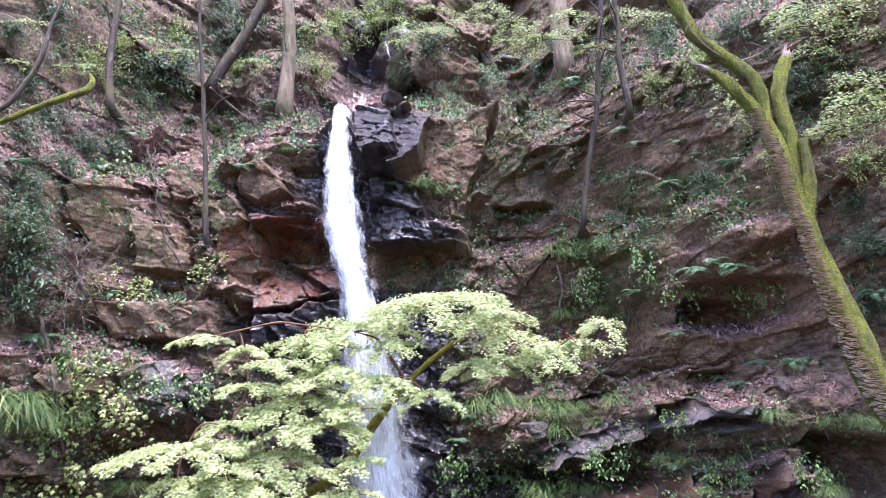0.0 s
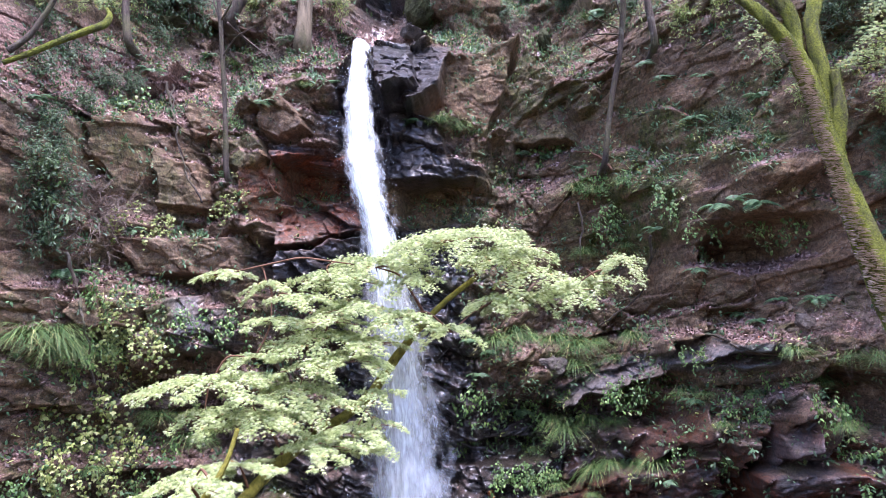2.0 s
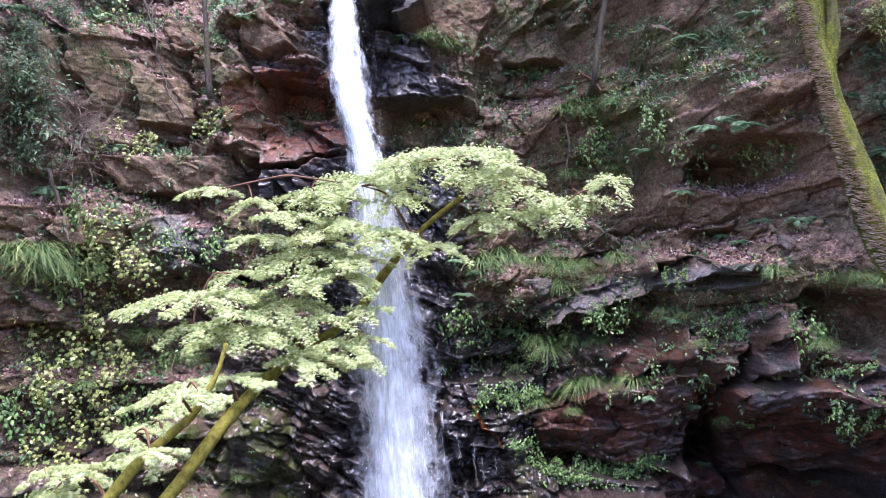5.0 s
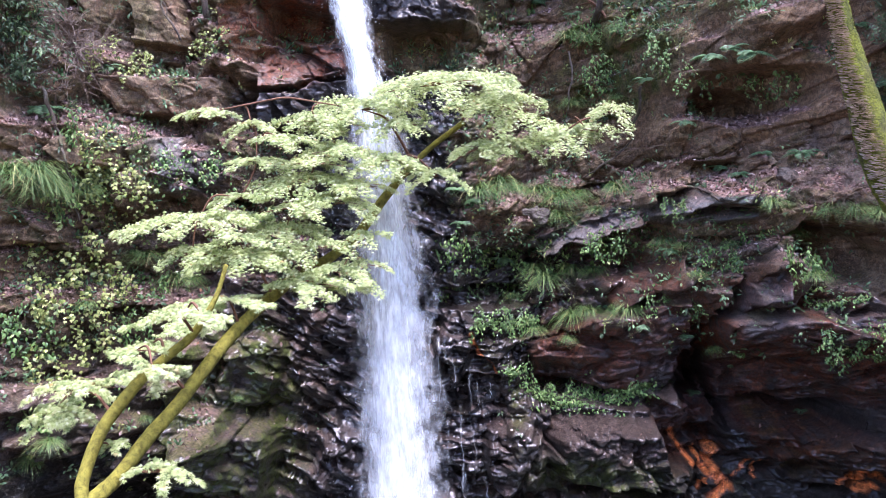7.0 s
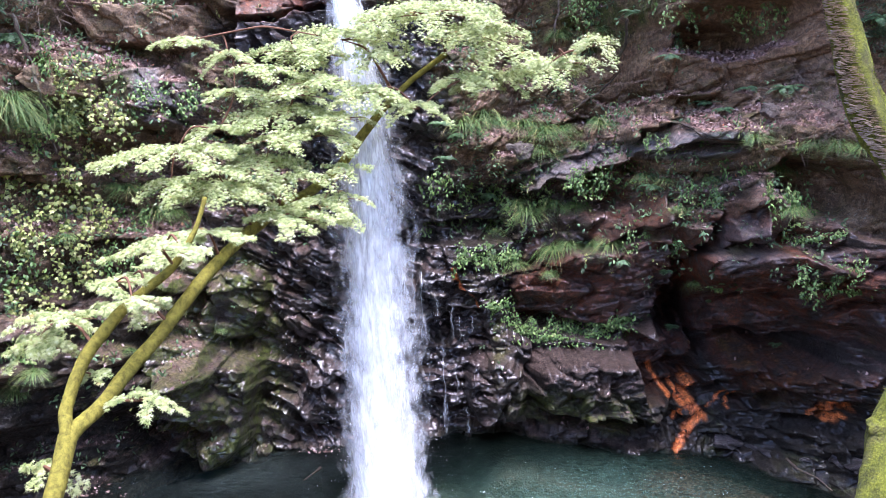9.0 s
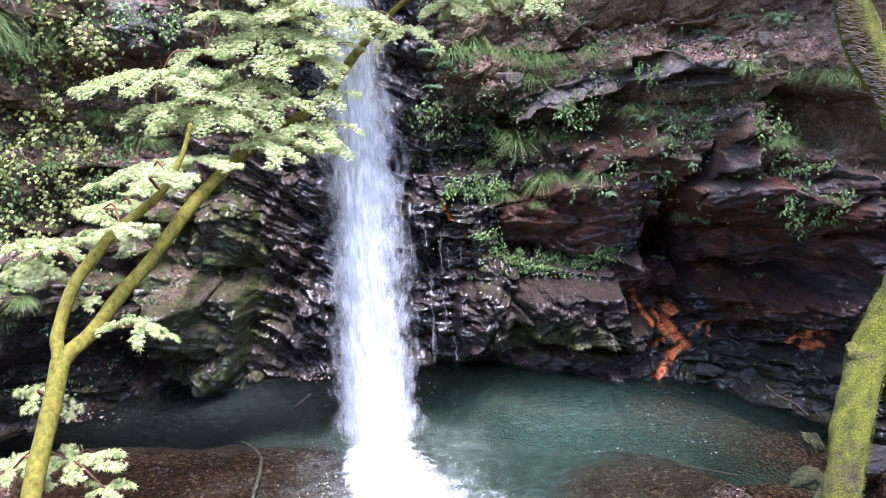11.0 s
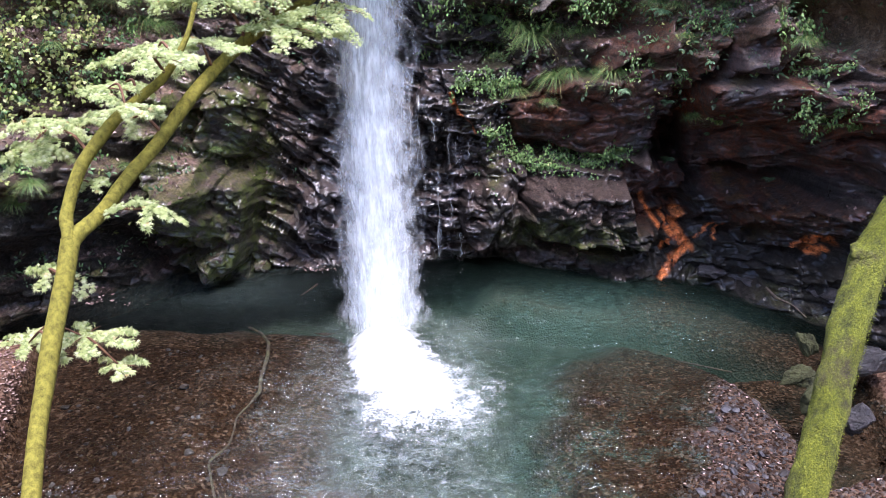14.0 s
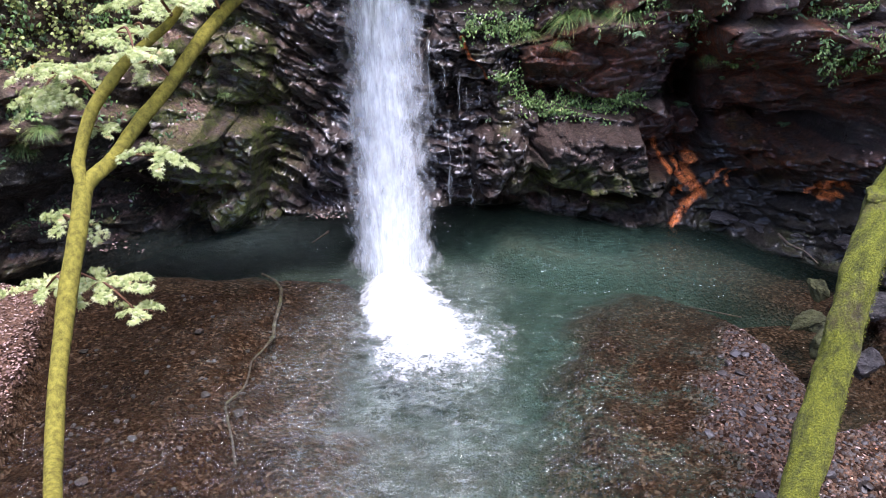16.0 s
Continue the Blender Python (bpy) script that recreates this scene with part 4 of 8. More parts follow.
TREE_SMALL = (
    (2.65, 10.45, 7.99, 0.07), (2.65, 9.9, 8.14, 0.05), (2.61, 9.9, 8.53, 0.05), (2.56, 9.9, 8.95, 0.04), (2.6, 9.9, 9.38, 0.03),
    (2.55, 9.9, 10.17, 0.03),
)
TREE_BIG_FAR = (
    (2.25, 12.9, 9.78, 0.27), (2.25, 12.35, 9.93, 0.19), (2.23, 12.45, 10.6, 0.18), (2.24, 12.55, 11.31, 0.16), (2.29, 12.65, 12.04, 0.15),
)
TREE_BEHIND = (
    (4.38, 9.18, 6.47, 0.1), (4.38, 8.63, 6.62, 0.07), (4.62, 8.68, 7.12, 0.07), (4.92, 8.73, 7.7, 0.06), (5.18, 8.78, 8.6, 0.07),
    (5.4, 8.83, 9.55, 0.07),
)
BRANCH_MOSSY = (
    (-5.12, 8, 7.59, 0.03), (-4.8, 8.1, 7.75, 0.035), (-4.54, 8.2, 7.91, 0.035), (-4.27, 8.3, 8.06, 0.04), (-4.15, 8.4, 8.15, 0.045),
    (-4.13, 8.5, 8.3, 0.035), (-4.23, 8.6, 8.44, 0.02),
)
BRANCH_BARE = (
    (-5.06, 8, 7.72, 0.04), (-4.85, 8.05, 7.9, 0.03), (-4.64, 8.1, 8.26, 0.03), (-4.56, 8.15, 8.56, 0.03), (-4.53, 8.2, 8.9, 0.02),
    (-4.45, 8.25, 9.18, 0.02), (-4.44, 8.3, 9.5, 0.02),
)
HILL_PADS_RIGHT = (
    (4.31, 7.97, 8.34, 0.57, 0.3), (4.57, 7.83, 8.46, 0.47, 0.29), (4.21, 8.23, 8.66, 0.43, 0.25), (3.87, 6.6, 6.87, 0.45, 0.27),
    (4.01, 6.4, 6.97, 0.34, 0.19), (3.85, 7, 6.79, 0.42, 0.21), (1.17, 10.2, 9.69, 0.46, 0.2), (1.56, 10.2, 9.41, 0.61, 0.2),
    (2.04, 10.4, 9.84, 0.62, 0.23), (1.06, 10.1, 9.34, 0.38, 0.17), (2.29, 10.2, 9.24, 0.46, 0.15), (3.58, 8.83, 7.73, 0.27, 0.2),
    (3.68, 8.79, 7.52, 0.2, 0.17), (3.18, 10.3, 9.73, 0.46, 0.17), (4.41, 8.01, 8.04, 0.24, 0.12), (4.66, 7.5, 7.98, 0.23, 0.15),
)
HILL_PADS_MORE = (
    (-0.09, 11.42, 10.17, 0.6, 0.28), (-0.45, 11.5, 10.35, 0.52, 0.26), (0.97, 10.2, 9.79, 0.38, 0.39), (1.31, 10.2, 9.29, 0.38, 0.34),
    (1.12, 10.2, 9.52, 0.46, 0.34), (0.8, 10.6, 10.11, 0.48, 0.29), (1.9, 10.2, 9.48, 0.46, 0.28), (2.9, 10.2, 9.69, 0.61, 0.3),
    (3.54, 8.6, 7.75, 0.26, 0.39), (3.64, 8.6, 7.49, 0.22, 0.29), (3.45, 8.6, 7.93, 0.23, 0.29), (4.28, 8, 8.49, 0.48, 0.31),
    (4.55, 7.96, 8.29, 0.36, 0.32), (4.27, 8, 8.01, 0.3, 0.31), (4.16, 8.2, 8.43, 0.31, 0.28), (4.79, 7.58, 8.34, 0.34, 0.26),
    (4.02, 6.8, 7.14, 0.41, 0.28), (3.93, 6.9, 6.9, 0.41, 0.28), (4.09, 6.7, 6.73, 0.35, 0.27), (3.85, 7.1, 6.77, 0.27, 0.22),
)
HILL_PADS_LEFT = (
    (-0.83, 13, 11.25, 0.68, 0.18), (-0.19, 12.18, 10.58, 0.64, 0.13), (-1.38, 13.26, 11.53, 0.8, 0.18), (0.03, 12.78, 11.32, 0.58, 0.17),
    (0.58, 11.5, 10.45, 0.52, 0.17), (-2, 11.84, 10.6, 0.44, 0.16), (-0.67, 11.89, 10.3, 0.36, 0.09), (-3.71, 10, 9.35, 0.45, 0.11),
    (-4.29, 10.2, 9.7, 0.38, 0.09), (-2.63, 10.2, 9.26, 0.34, 0.09), (-4.85, 9.4, 8.92, 0.42, 0.11), (-5.15, 8.68, 9.22, 0.33, 0.1),
    (-5.22, 8.61, 8.66, 0.26, 0.09),
)
# tufts of sedge: x, z, size
SEDGE_UPPER = (
    (-0.33, 7.25, 0.31), (-0.08, 7.25, 0.33), (0.14, 7.24, 0.27), (1.68, 6.4, 0.42), (1.97, 6.34, 0.3), (2.3, 5.51, 0.27), (2.22, 6.37, 0.21),
    (-2.14, 7.79, 0.19), (-2.19, 7.87, 0.18), (-3.69, 8.85, 0.21), (1.75, 5.47, 0.34), (4.21, 4, 0.26), (2.19, 9.47, 0.27), (3.55, 5.47, 0.14),
)
SEDGE_RIGHT = (
    (0.29, 4.22, 0.41), (0.58, 4.29, 0.46), (0.89, 4.21, 0.38), (1.23, 4.18, 0.41), (1.49, 4.08, 0.4), (1.79, 4.12, 0.37), (1.45, 3.85, 0.32),
    (2.18, 4.19, 0.27), (1.99, 3.92, 0.27), (1.25, 2.93, 0.43), (1.11, 3.07, 0.37), (1.66, 3.08, 0.33), (1.9, 3.06, 0.26), (1.62, 2.43, 0.49),
    (1.79, 2.53, 0.38), (2.27, 2.6, 0.41), (2.21, 3.37, 0.23), (2.66, 3.5, 0.21), (2.89, 3.18, 0.18), (3.35, 3.52, 0.22), (3.29, 2.17, 0.17),
    (3.51, 4.07, 0.25), (4.01, 3.66, 0.27), (4.18, 3.94, 0.32), (4.38, 3.94, 0.31), (4.56, 3.91, 0.27), (1.08, 2.25, 0.21), (1.46, 2.17, 0.17),
    (0.79, 2.68, 0.18), (3.82, 3.24, 0.21), (2.84, 3.51, 0.17),
)
SEDGE_LEFT = (
    (-4.63, 4.49, 0.37), (-4.56, 4.4, 0.36), (-4.43, 4.34, 0.26), (-4.7, 4.34, 0.37), (-4.33, 4.28, 0.24), (-4.05, 4.56, 0.23), (-3.87, 3.51, 0.28),
    (-3.61, 3.2, 0.32), (-3.99, 3.56, 0.21), (-4.84, 4.52, 0.55), (-4.67, 4.49, 0.5), (-4.36, 4.35, 0.33), (-4.56, 4.32, 0.42), (-3.43, 3.18, 0.29),
    (-2.79, 1.74, 0.12), (-4.39, 1.67, 0.23), (-4.69, 1.43, 0.2), (-4.23, 3.04, 0.16), (-3.74, 1.63, 0.16), (-4.78, 6.47, 0.18),
)
# creepers that hang on the rock: x, z, size
CREEPER_LEFT = (
    (-4.55, 4, 0.37), (-4.39, 3.8, 0.36), (-4.76, 3.57, 0.38), (-4.59, 3.42, 0.39), (-4.38, 3.38, 0.37), (-4.56, 3.09, 0.37), (-4.29, 2.98, 0.32),
    (-4.08, 3.12, 0.3), (-4.57, 2.62, 0.34), (-4.23, 2.64, 0.32), (-4.68, 2.31, 0.3), (-4.32, 2.21, 0.3), (-3.78, 4.36, 0.33), (-4.17, 4.59, 0.29),
    (-4.14, 4.04, 0.27), (-4.06, 3.83, 0.28), (-3.7, 3.53, 0.29), (-4.07, 4.69, 0.32), (-3.94, 4.49, 0.29), (-4.15, 4.82, 0.26), (-4, 5.84, 0.28),
    (-4.24, 5.9, 0.27), (-3.02, 6.09, 0.28), (-3.93, 5.83, 0.28),
)
CREEPER_RIGHT = (
    (1.1, 1.31, 0.26), (1.39, 1.37, 0.28), (1.69, 1.42, 0.27), (1.97, 1.47, 0.27), (2.25, 1.53, 0.25), (2.47, 1.59, 0.21), (2.21, 3.45, 0.35),
    (2.38, 3.62, 0.31), (2.58, 3.62, 0.27), (0.49, 3.34, 0.32), (0.74, 3.28, 0.3), (0.57, 2.88, 0.29), (0.41, 2.46, 0.26), (0.79, 2.4, 0.27),
    (3.73, 3.36, 0.27), (4.05, 3.23, 0.26), (4.27, 2.43, 0.26), (4.3, 2.64, 0.21), (3.12, 3.4, 0.2), (0.77, 1.7, 0.26), (-0.15, 3.5, 0.31),
    (-0.09, 2.86, 0.28), (2.22, 5.98, 0.36), (2.05, 5.75, 0.33), (1.4, 9.46, 0.5), (1.4, 8.96, 0.43), (2.96, 5.61, 0.26), (3.72, 5.52, 0.27),
    (4.04, 5.54, 0.24), (1.05, 7.18, 0.39), (1.59, 7.16, 0.35), (1.98, 6.54, 0.33),
)
# ferns: x, z, size
FERN_SPOTS = (
    (2.92, 5.04, 0.22), (3.36, 4.49, 0.22), (3.47, 4.37, 0.18), (3.75, 4.63, 0.21), (4.08, 4.61, 0.24), (0.66, 3.24, 0.28), (-4.71, 5.24, 0.29),
    (2.32, 2.49, 0.17), (4.15, 3.45, 0.24), (4.38, 1.33, 0.13), (-0.32, 8.91, 0.26), (2.36, 9.45, 0.45), (3.43, 5.76, 0.27), (3.15, 5.8, 0.25),
    (-4.23, 5.83, 0.28), (-4.75, 5.25, 0.23), (4.77, 5.3, 0.32), (2.59, 7.98, 0.31), (2.22, 4.27, 0.25), (2.72, 3.44, 0.17), (4.5, 5.98, 0.19),
    (3.02, 7.02, 0.22),
)
# leafy shrubs: x, z, size
SHRUB_SPOTS = (
    (-4.77, 6.49, 0.43), (-4.93, 6.07, 0.5), (-4.87, 5.62, 0.44), (-4.74, 6.74, 0.32), (-5.09, 8.2, 0.42), (-5.08, 7.74, 0.46), (4.74, 5.18, 0.38),
    (-4.24, 9.81, 0.51), (-3.51, 10.87, 0.56), (-4.61, 9.09, 0.33), (3.32, 9.04, 0.46), (3.43, 6.91, 0.36),
)
# dry twiggy shrubs
DRY_SHRUB_SPOTS = (
    (-4.53, 6.02, 0.54), (-4.66, 6.27, 0.4), (4.05, 4.28, 0.45), (4.28, 4.27, 0.37), (-2.68, 8.67, 0.41), (0.88, 9.6, 0.49), (4.23, 4.74, 0.27),
)
# rust-orange seeps that run down the rock: half width, then points x, z
SEEPS = (
    (0.038, ((2.78, 1.03), (2.87, 0.80), (2.94, 0.71), (3.01, 0.63))),
    (0.027, ((3.10, 0.78), (3.09, 0.71), (3.17, 0.57))),
    (0.071, ((3.33, 0.78), (3.25, 0.63), (3.33, 0.49), (3.43, 0.40))),
    (0.049, ((3.41, 0.41), (3.27, 0.27), (3.14, 0.12), (3.01, 0.02))),
    (0.049, ((3.15, 0.58), (3.30, 0.44))),
    (0.027, ((3.49, 0.49), (3.64, 0.63), (3.69, 0.74))),
    (0.022, ((3.72, 0.54), (3.79, 0.75))),
    (0.027, ((3.15, 0.45), (3.08, 0.30))),
    (0.027, ((4.42, 0.70), (4.52, 0.79))),
    (0.049, ((4.56, 0.71), (4.67, 0.86), (4.80, 0.88))),
    (0.033, ((4.60, 0.65), (4.73, 0.76))),
    (0.033, ((0.15, 2.30), (0.18, 2.19), (0.27, 2.02))),
    (0.022, ((0.27, 2.02), (0.39, 1.91), (0.51, 1.75))),
)
# low ivy on the wet ledges: half width, then points x, z
IVY_BANDS = (
    (0.09, ((1.02, 1.40), (1.51, 1.34), (2.08, 1.43), (2.51, 1.64))),
    (0.05, ((0.60, 1.81), (0.95, 1.65))),
    (0.06, ((0.22, 2.44), (0.64, 2.38), (1.11, 2.42))),
    (0.03, ((3.34, 2.20), (3.54, 2.13))),
    (0.04, ((3.98, 2.88), (4.20, 2.92), (4.42, 3.02))),
    (0.04, ((4.25, 2.37), (4.57, 2.37))),
)
# roots and dead stems on the rock: x, y, z, radius
ROOT_RED = (
    (1.7, 11.3, 7.05, 0.02), (1.84, 11.1, 6.97, 0.02), (1.96, 10.86, 6.86, 0.03), (2.06, 10.78, 6.75, 0.03), (2.1, 10.64, 6.6, 0.04),
)
ROOT_FORK = (
    (1.77, 11.22, 6.88, 0.01), (1.91, 10.94, 6.88, 0.02), (2.03, 10.81, 6.77, 0.02),
)
VINE_RIGHT = (
    (2.46, 10.12, 5.57, 0.03), (2.47, 10.36, 5.27, 0.03), (2.43, 10.5, 4.92, 0.02), (2.26, 10.77, 4.68, 0.02), (1.97, 10.59, 4.52, 0.02),
    (1.8, 10.76, 4.39, 0.02),
)
VINE_RIGHT_LOW = (
    (2.64, 9.47, 4.28, 0.02), (2.97, 9.4, 4.22, 0.02), (2.98, 8.82, 4.11, 0.02), (3.17, 8.7, 4.02, 0.02), (3.51, 8.77, 3.98, 0.02),
)
VINE_LEFT = (
    (-4.24, 10.44, 8.15, 0.03), (-4.15, 10.35, 7.76, 0.03), (-3.82, 9.67, 7.19, 0.02), (-3.72, 9.75, 6.85, 0.02), (-3.58, 9.52, 6.57, 0.02),
    (-3.4, 9.49, 6.18, 0.02),
)
VINE_LEFT_THIN = (
    (-4.22, 10.6, 8.17, 0.02), (-3.93, 10.05, 7.49, 0.01), (-3.81, 9.69, 7, 0.01), (-3.52, 9.44, 6.4, 0.01),
)
STEM_DEAD = (
    (-4.54, 8.33, 5.47, 0.03), (-4.43, 8.42, 5.09, 0.03), (-4.14, 8.03, 4.64, 0.02), (-4.33, 8.45, 4.23, 0.02), (-4.28, 8.48, 3.98, 0.02),
)
ROOT_CAVE = (
    (-2.48, 9.48, 6.69, 0.02), (-2.54, 9.55, 6.49, 0.02), (-2.46, 9.49, 6.29, 0.02), (-2.38, 9.82, 6.19, 0.01),
)
ROOT_HANG = (
    (1.66, 11.09, 6.22, 0.02), (1.68, 11.06, 5.96, 0.02), (1.69, 11.12, 5.63, 0.02), (1.65, 11.17, 5.38, 0.02),
)
TWIG_LONG = (
    (-3.66, 11.41, 9.43, 0.02), (-3.52, 11.83, 9.35, 0.02), (-3.27, 11.78, 9.12, 0.01), (-3.12, 11.73, 8.98, 0.01),
)
# sticks in and beside the pool: x, y, z, radius
STICK_SUNK = (
    (-2.21, 7.91, -0.1, 0.02), (-2.02, 7.74, -0.1, 0.02), (-1.9, 7.53, -0.1, 0.02), (-1.85, 7.21, -0.1, 0.02), (-1.83, 6.79, -0.1, 0.02),
    (-1.78, 6.52, -0.1, 0.02), (-1.83, 6.28, -0.1, 0.01), (-1.9, 6.07, -0.1, 0.01), (-1.87, 5.83, -0.1, 0.01), (-1.86, 5.62, -0.1, 0.01),
    (-1.93, 5.47, -0.1, 0.01), (-1.98, 5.39, -0.1, 0.01), (-1.88, 5.14, -0.1, 0.01), (-1.78, 4.89, -0.1, 0.01), (-1.68, 4.59, -0.1, 0.01),
)
STICK_FLOAT = (
    (-1.71, 8.58, 0.01, 0.01), (-1.64, 8.72, 0.01, 0.01), (-1.56, 8.92, 0.01, 0.02),
)
STICK_BAR = (
    (2.61, 7.11, -0.03, 0.01), (2.83, 7.02, -0.03, 0.01), (3.12, 6.89, -0.03, 0.01),
)
STICK_SHORE = (
    (4.13, 8.57, 0.2, 0.02), (4.13, 8.27, 0.2, 0.02), (4.25, 8.08, 0.2, 0.01), (4.26, 7.75, 0.2, 0.01),
)
# near twigs, three to four points each
TWIGS_NEAR = (
    (2.3, 3.3, 0.78, 0), (2.34, 3.3, 0.95, 0), (2.37, 3.3, 1.14, 0), (2.39, 3.3, 1.2, 0), (2.35, 3.3, 0.85, 0), (2.2, 3.3, 1.03, 0),
    (2.12, 3.3, 1.14, 0), (1.76, 3.6, 0.62, 0), (1.81, 3.6, 0.74, 0), (1.84, 3.6, 0.77, 0),
)
# boulders: x, y, z and half sizes
BOULDERS_HIGH = (
    (-0.68, 12.19, 9.82, 0.35, 0.28, 0.42), (1.49, 13.66, 10.6, 0.41, 0.33, 0.16), (0.98, 14.08, 10.9, 0.23, 0.19, 0.19),
    (-0.8, 11.95, 9.32, 0.23, 0.19, 0.13), (-1.89, 11.93, 9.26, 0.18, 0.14, 0.09), (1.53, 12.97, 9.45, 0.18, 0.14, 0.29),
    (-4.71, 11.25, 9.37, 0.38, 0.3, 0.19), (4.16, 8.85, 6.45, 0.17, 0.14, 0.13), (1.11, 10.54, 3.89, 0.19, 0.15, 0.13),
    (3.82, 8.85, 4.35, 0.15, 0.12, 0.12), (-4.18, 12.06, 9.73, 0.36, 0.29, 0.24),
)
BOULDERS_LOW = (
    (3.69, 6.6, 0.13, 0.21, 0.19, 0.15), (3.63, 6.1, 0.09, 0.18, 0.16, 0.2), (4.04, 7.2, 0.16, 0.12, 0.11, 0.14), (4.79, 8.1, 0.3, 0.22, 0.2, 0.1),
    (4.67, 8.4, 0.27, 0.19, 0.17, 0.09), (4.09, 9, 0.13, 0.23, 0.21, 0.08), (3.63, 9.2, 0.17, 0.25, 0.22, 0.08), (4.42, 8.6, 0.19, 0.17, 0.15, 0.08),
    (4.81, 7.6, 0.35, 0.17, 0.15, 0.11), (3.75, 5.6, 0.29, 0.19, 0.17, 0.19), (4.06, 6.6, 0.17, 0.2, 0.18, 0.17), (4.37, 6.6, 0.3, 0.25, 0.22, 0.2),
)
# low green growth on the slope: x, z, size
UNDERGROWTH = (
    (-5.4, 9.17, 0.33), (-5.33, 9.81, 0.43), (-5.14, 9.42, 0.35), (-4.65, 9.87, 0.47), (-4.52, 10.67, 0.55), (-3.46, 10.03, 0.37),
    (-1.94, 9.59, 0.34), (-1.89, 11.1, 0.49), (-1.18, 11.35, 0.5), (-0.1, 10.05, 0.44), (0.26, 9.72, 0.37), (0.78, 9.88, 0.35), (1.34, 11.92, 0.56),
    (1.85, 10.23, 0.39), (2.73, 9.33, 0.38), (2.92, 8.39, 0.33), (3.59, 9.73, 0.49), (3.52, 8.52, 0.39), (3.88, 8.82, 0.41), (4.35, 7.84, 0.38),
    (4.61, 6.71, 0.31), (4.67, 6.31, 0.31), (-0.73, 11.65, 0.6), (-3.87, 11.59, 0.58), (3.97, 6.96, 0.27), (4.71, 5.91, 0.28), (-4.91, 9.77, 0.41),
    (-5.25, 8.61, 0.41), (-4.76, 7.96, 0.36), (-4.86, 7.1, 0.38), (-4.75, 7.47, 0.34), (-4.57, 8.01, 0.3),
)
FERN_MORE = (
    (-2.59, 8.9, 0.25), (-2.1, 8.08, 0.19), (-1.68, 7.79, 0.16), (-2.58, 7.41, 0.18), (-3.92, 8.9, 0.22), (-4.44, 8.26, 0.28), (-4.55, 7.58, 0.29),
    (-4.98, 7.27, 0.25), (-4.13, 8.35, 0.21), (2.75, 7.68, 0.22), (1.98, 8.4, 0.29), (2.97, 8.86, 0.27), (3.72, 7.11, 0.23), (3.17, 7.58, 0.26),
    (0.08, 3.8, 0.26), (0.17, 4.1, 0.24), (0.01, 4.26, 0.23), (3.28, 1.39, 0.16), (2.88, 2.36, 0.16), (3.58, 1.88, 0.12), (2.58, 5.66, 0.2),
    (3.24, 5.84, 0.24), (-0.64, 7.25, 0.2), (0.86, 7.11, 0.23), (1.31, 7.03, 0.23), (1.77, 6.77, 0.24),
)
CREEPER_MORE = (
    (-4.96, 6.4, 0.38), (-4.46, 7.56, 0.33), (-4.34, 4.96, 0.31), (-3.76, 4.96, 0.2), (-3.58, 4.62, 0.27), (-3.1, 4.6, 0.27), (-3.09, 7.33, 0.22),
    (-3.35, 8.77, 0.32), (-4.66, 1.91, 0.29), (-4.2, 1.89, 0.26), (-3.91, 2.71, 0.27), (-3.74, 3.07, 0.27), (-4.49, 4.18, 0.32), (-4.77, 2.86, 0.36),
    (2.59, 2.79, 0.21), (2.95, 2.75, 0.18), (3.38, 3.34, 0.2), (3.65, 3.67, 0.23), (2.71, 3.94, 0.17), (4.04, 2.55, 0.2), (1.45, 3.37, 0.29),
    (1.89, 3.56, 0.27), (2.71, 5.96, 0.27), (2.36, 6.42, 0.24),
)
# thin trickles on the wet rock: top x, z, foot x, z, y and width
TRICKLES = (
    (0.12, 1.85, 0.14, 1.33, 10.09, 0.04), (0.01, 1.34, 0.02, -0.03, 10.04, 0.05), (0.22, 1.65, 0.25, 1.33, 10.08, 0.03),
    (0.32, 0.35, 0.35, -0.03, 10.05, 0.07), (0.04, 0.5, 0.06, -0.06, 10.11, 0.06), (-0.5, 2.64, -0.49, 1.72, 9.86, 0.07),
    (-0.39, 2.55, -0.38, 1.39, 9.93, 0.06), (-0.28, 2.29, -0.27, 1.19, 10.04, 0.05), (-0.58, 2.76, -0.56, 2.14, 10.08, 0.09),
    (-0.09, 2.03, -0.07, 1.72, 9.82, 0.04), (0.4, 1.63, 0.43, 1.4, 10.12, 0.03), (0.17, 1, 0.2, 0.52, 10.09, 0.03),
)


# ---------------------------------------------------------------- building blocks
def part(name, bm, mat, parent=None, label="", smooth=True):
    """Links a bmesh as one mesh object."""
    me = bpy.data.meshes.new(name)
    bm.to_mesh(me)
    bm.free()
    return from_mesh(name, me, mat, parent, label, smooth)


def from_mesh(name, me, mat, parent=None, label="", smooth=True):
    if smooth:
        me.polygons.foreach_set("use_smooth", [True] * len(me.polygons))
    me.materials.append(mat)
    ob = new(name, me)
    if parent:
        ob.parent = parent
        ob.location = -parent.location
    if label:
        ob["label"] = label
    return ob


def soup(name, verts, faces, mat, parent=None, label="", smooth=True):
    me = bpy.data.meshes.new(name)
    me.from_pydata([tuple(v) for v in verts], [], faces)
    me.update()
    return from_mesh(name, me, mat, parent, label, smooth)


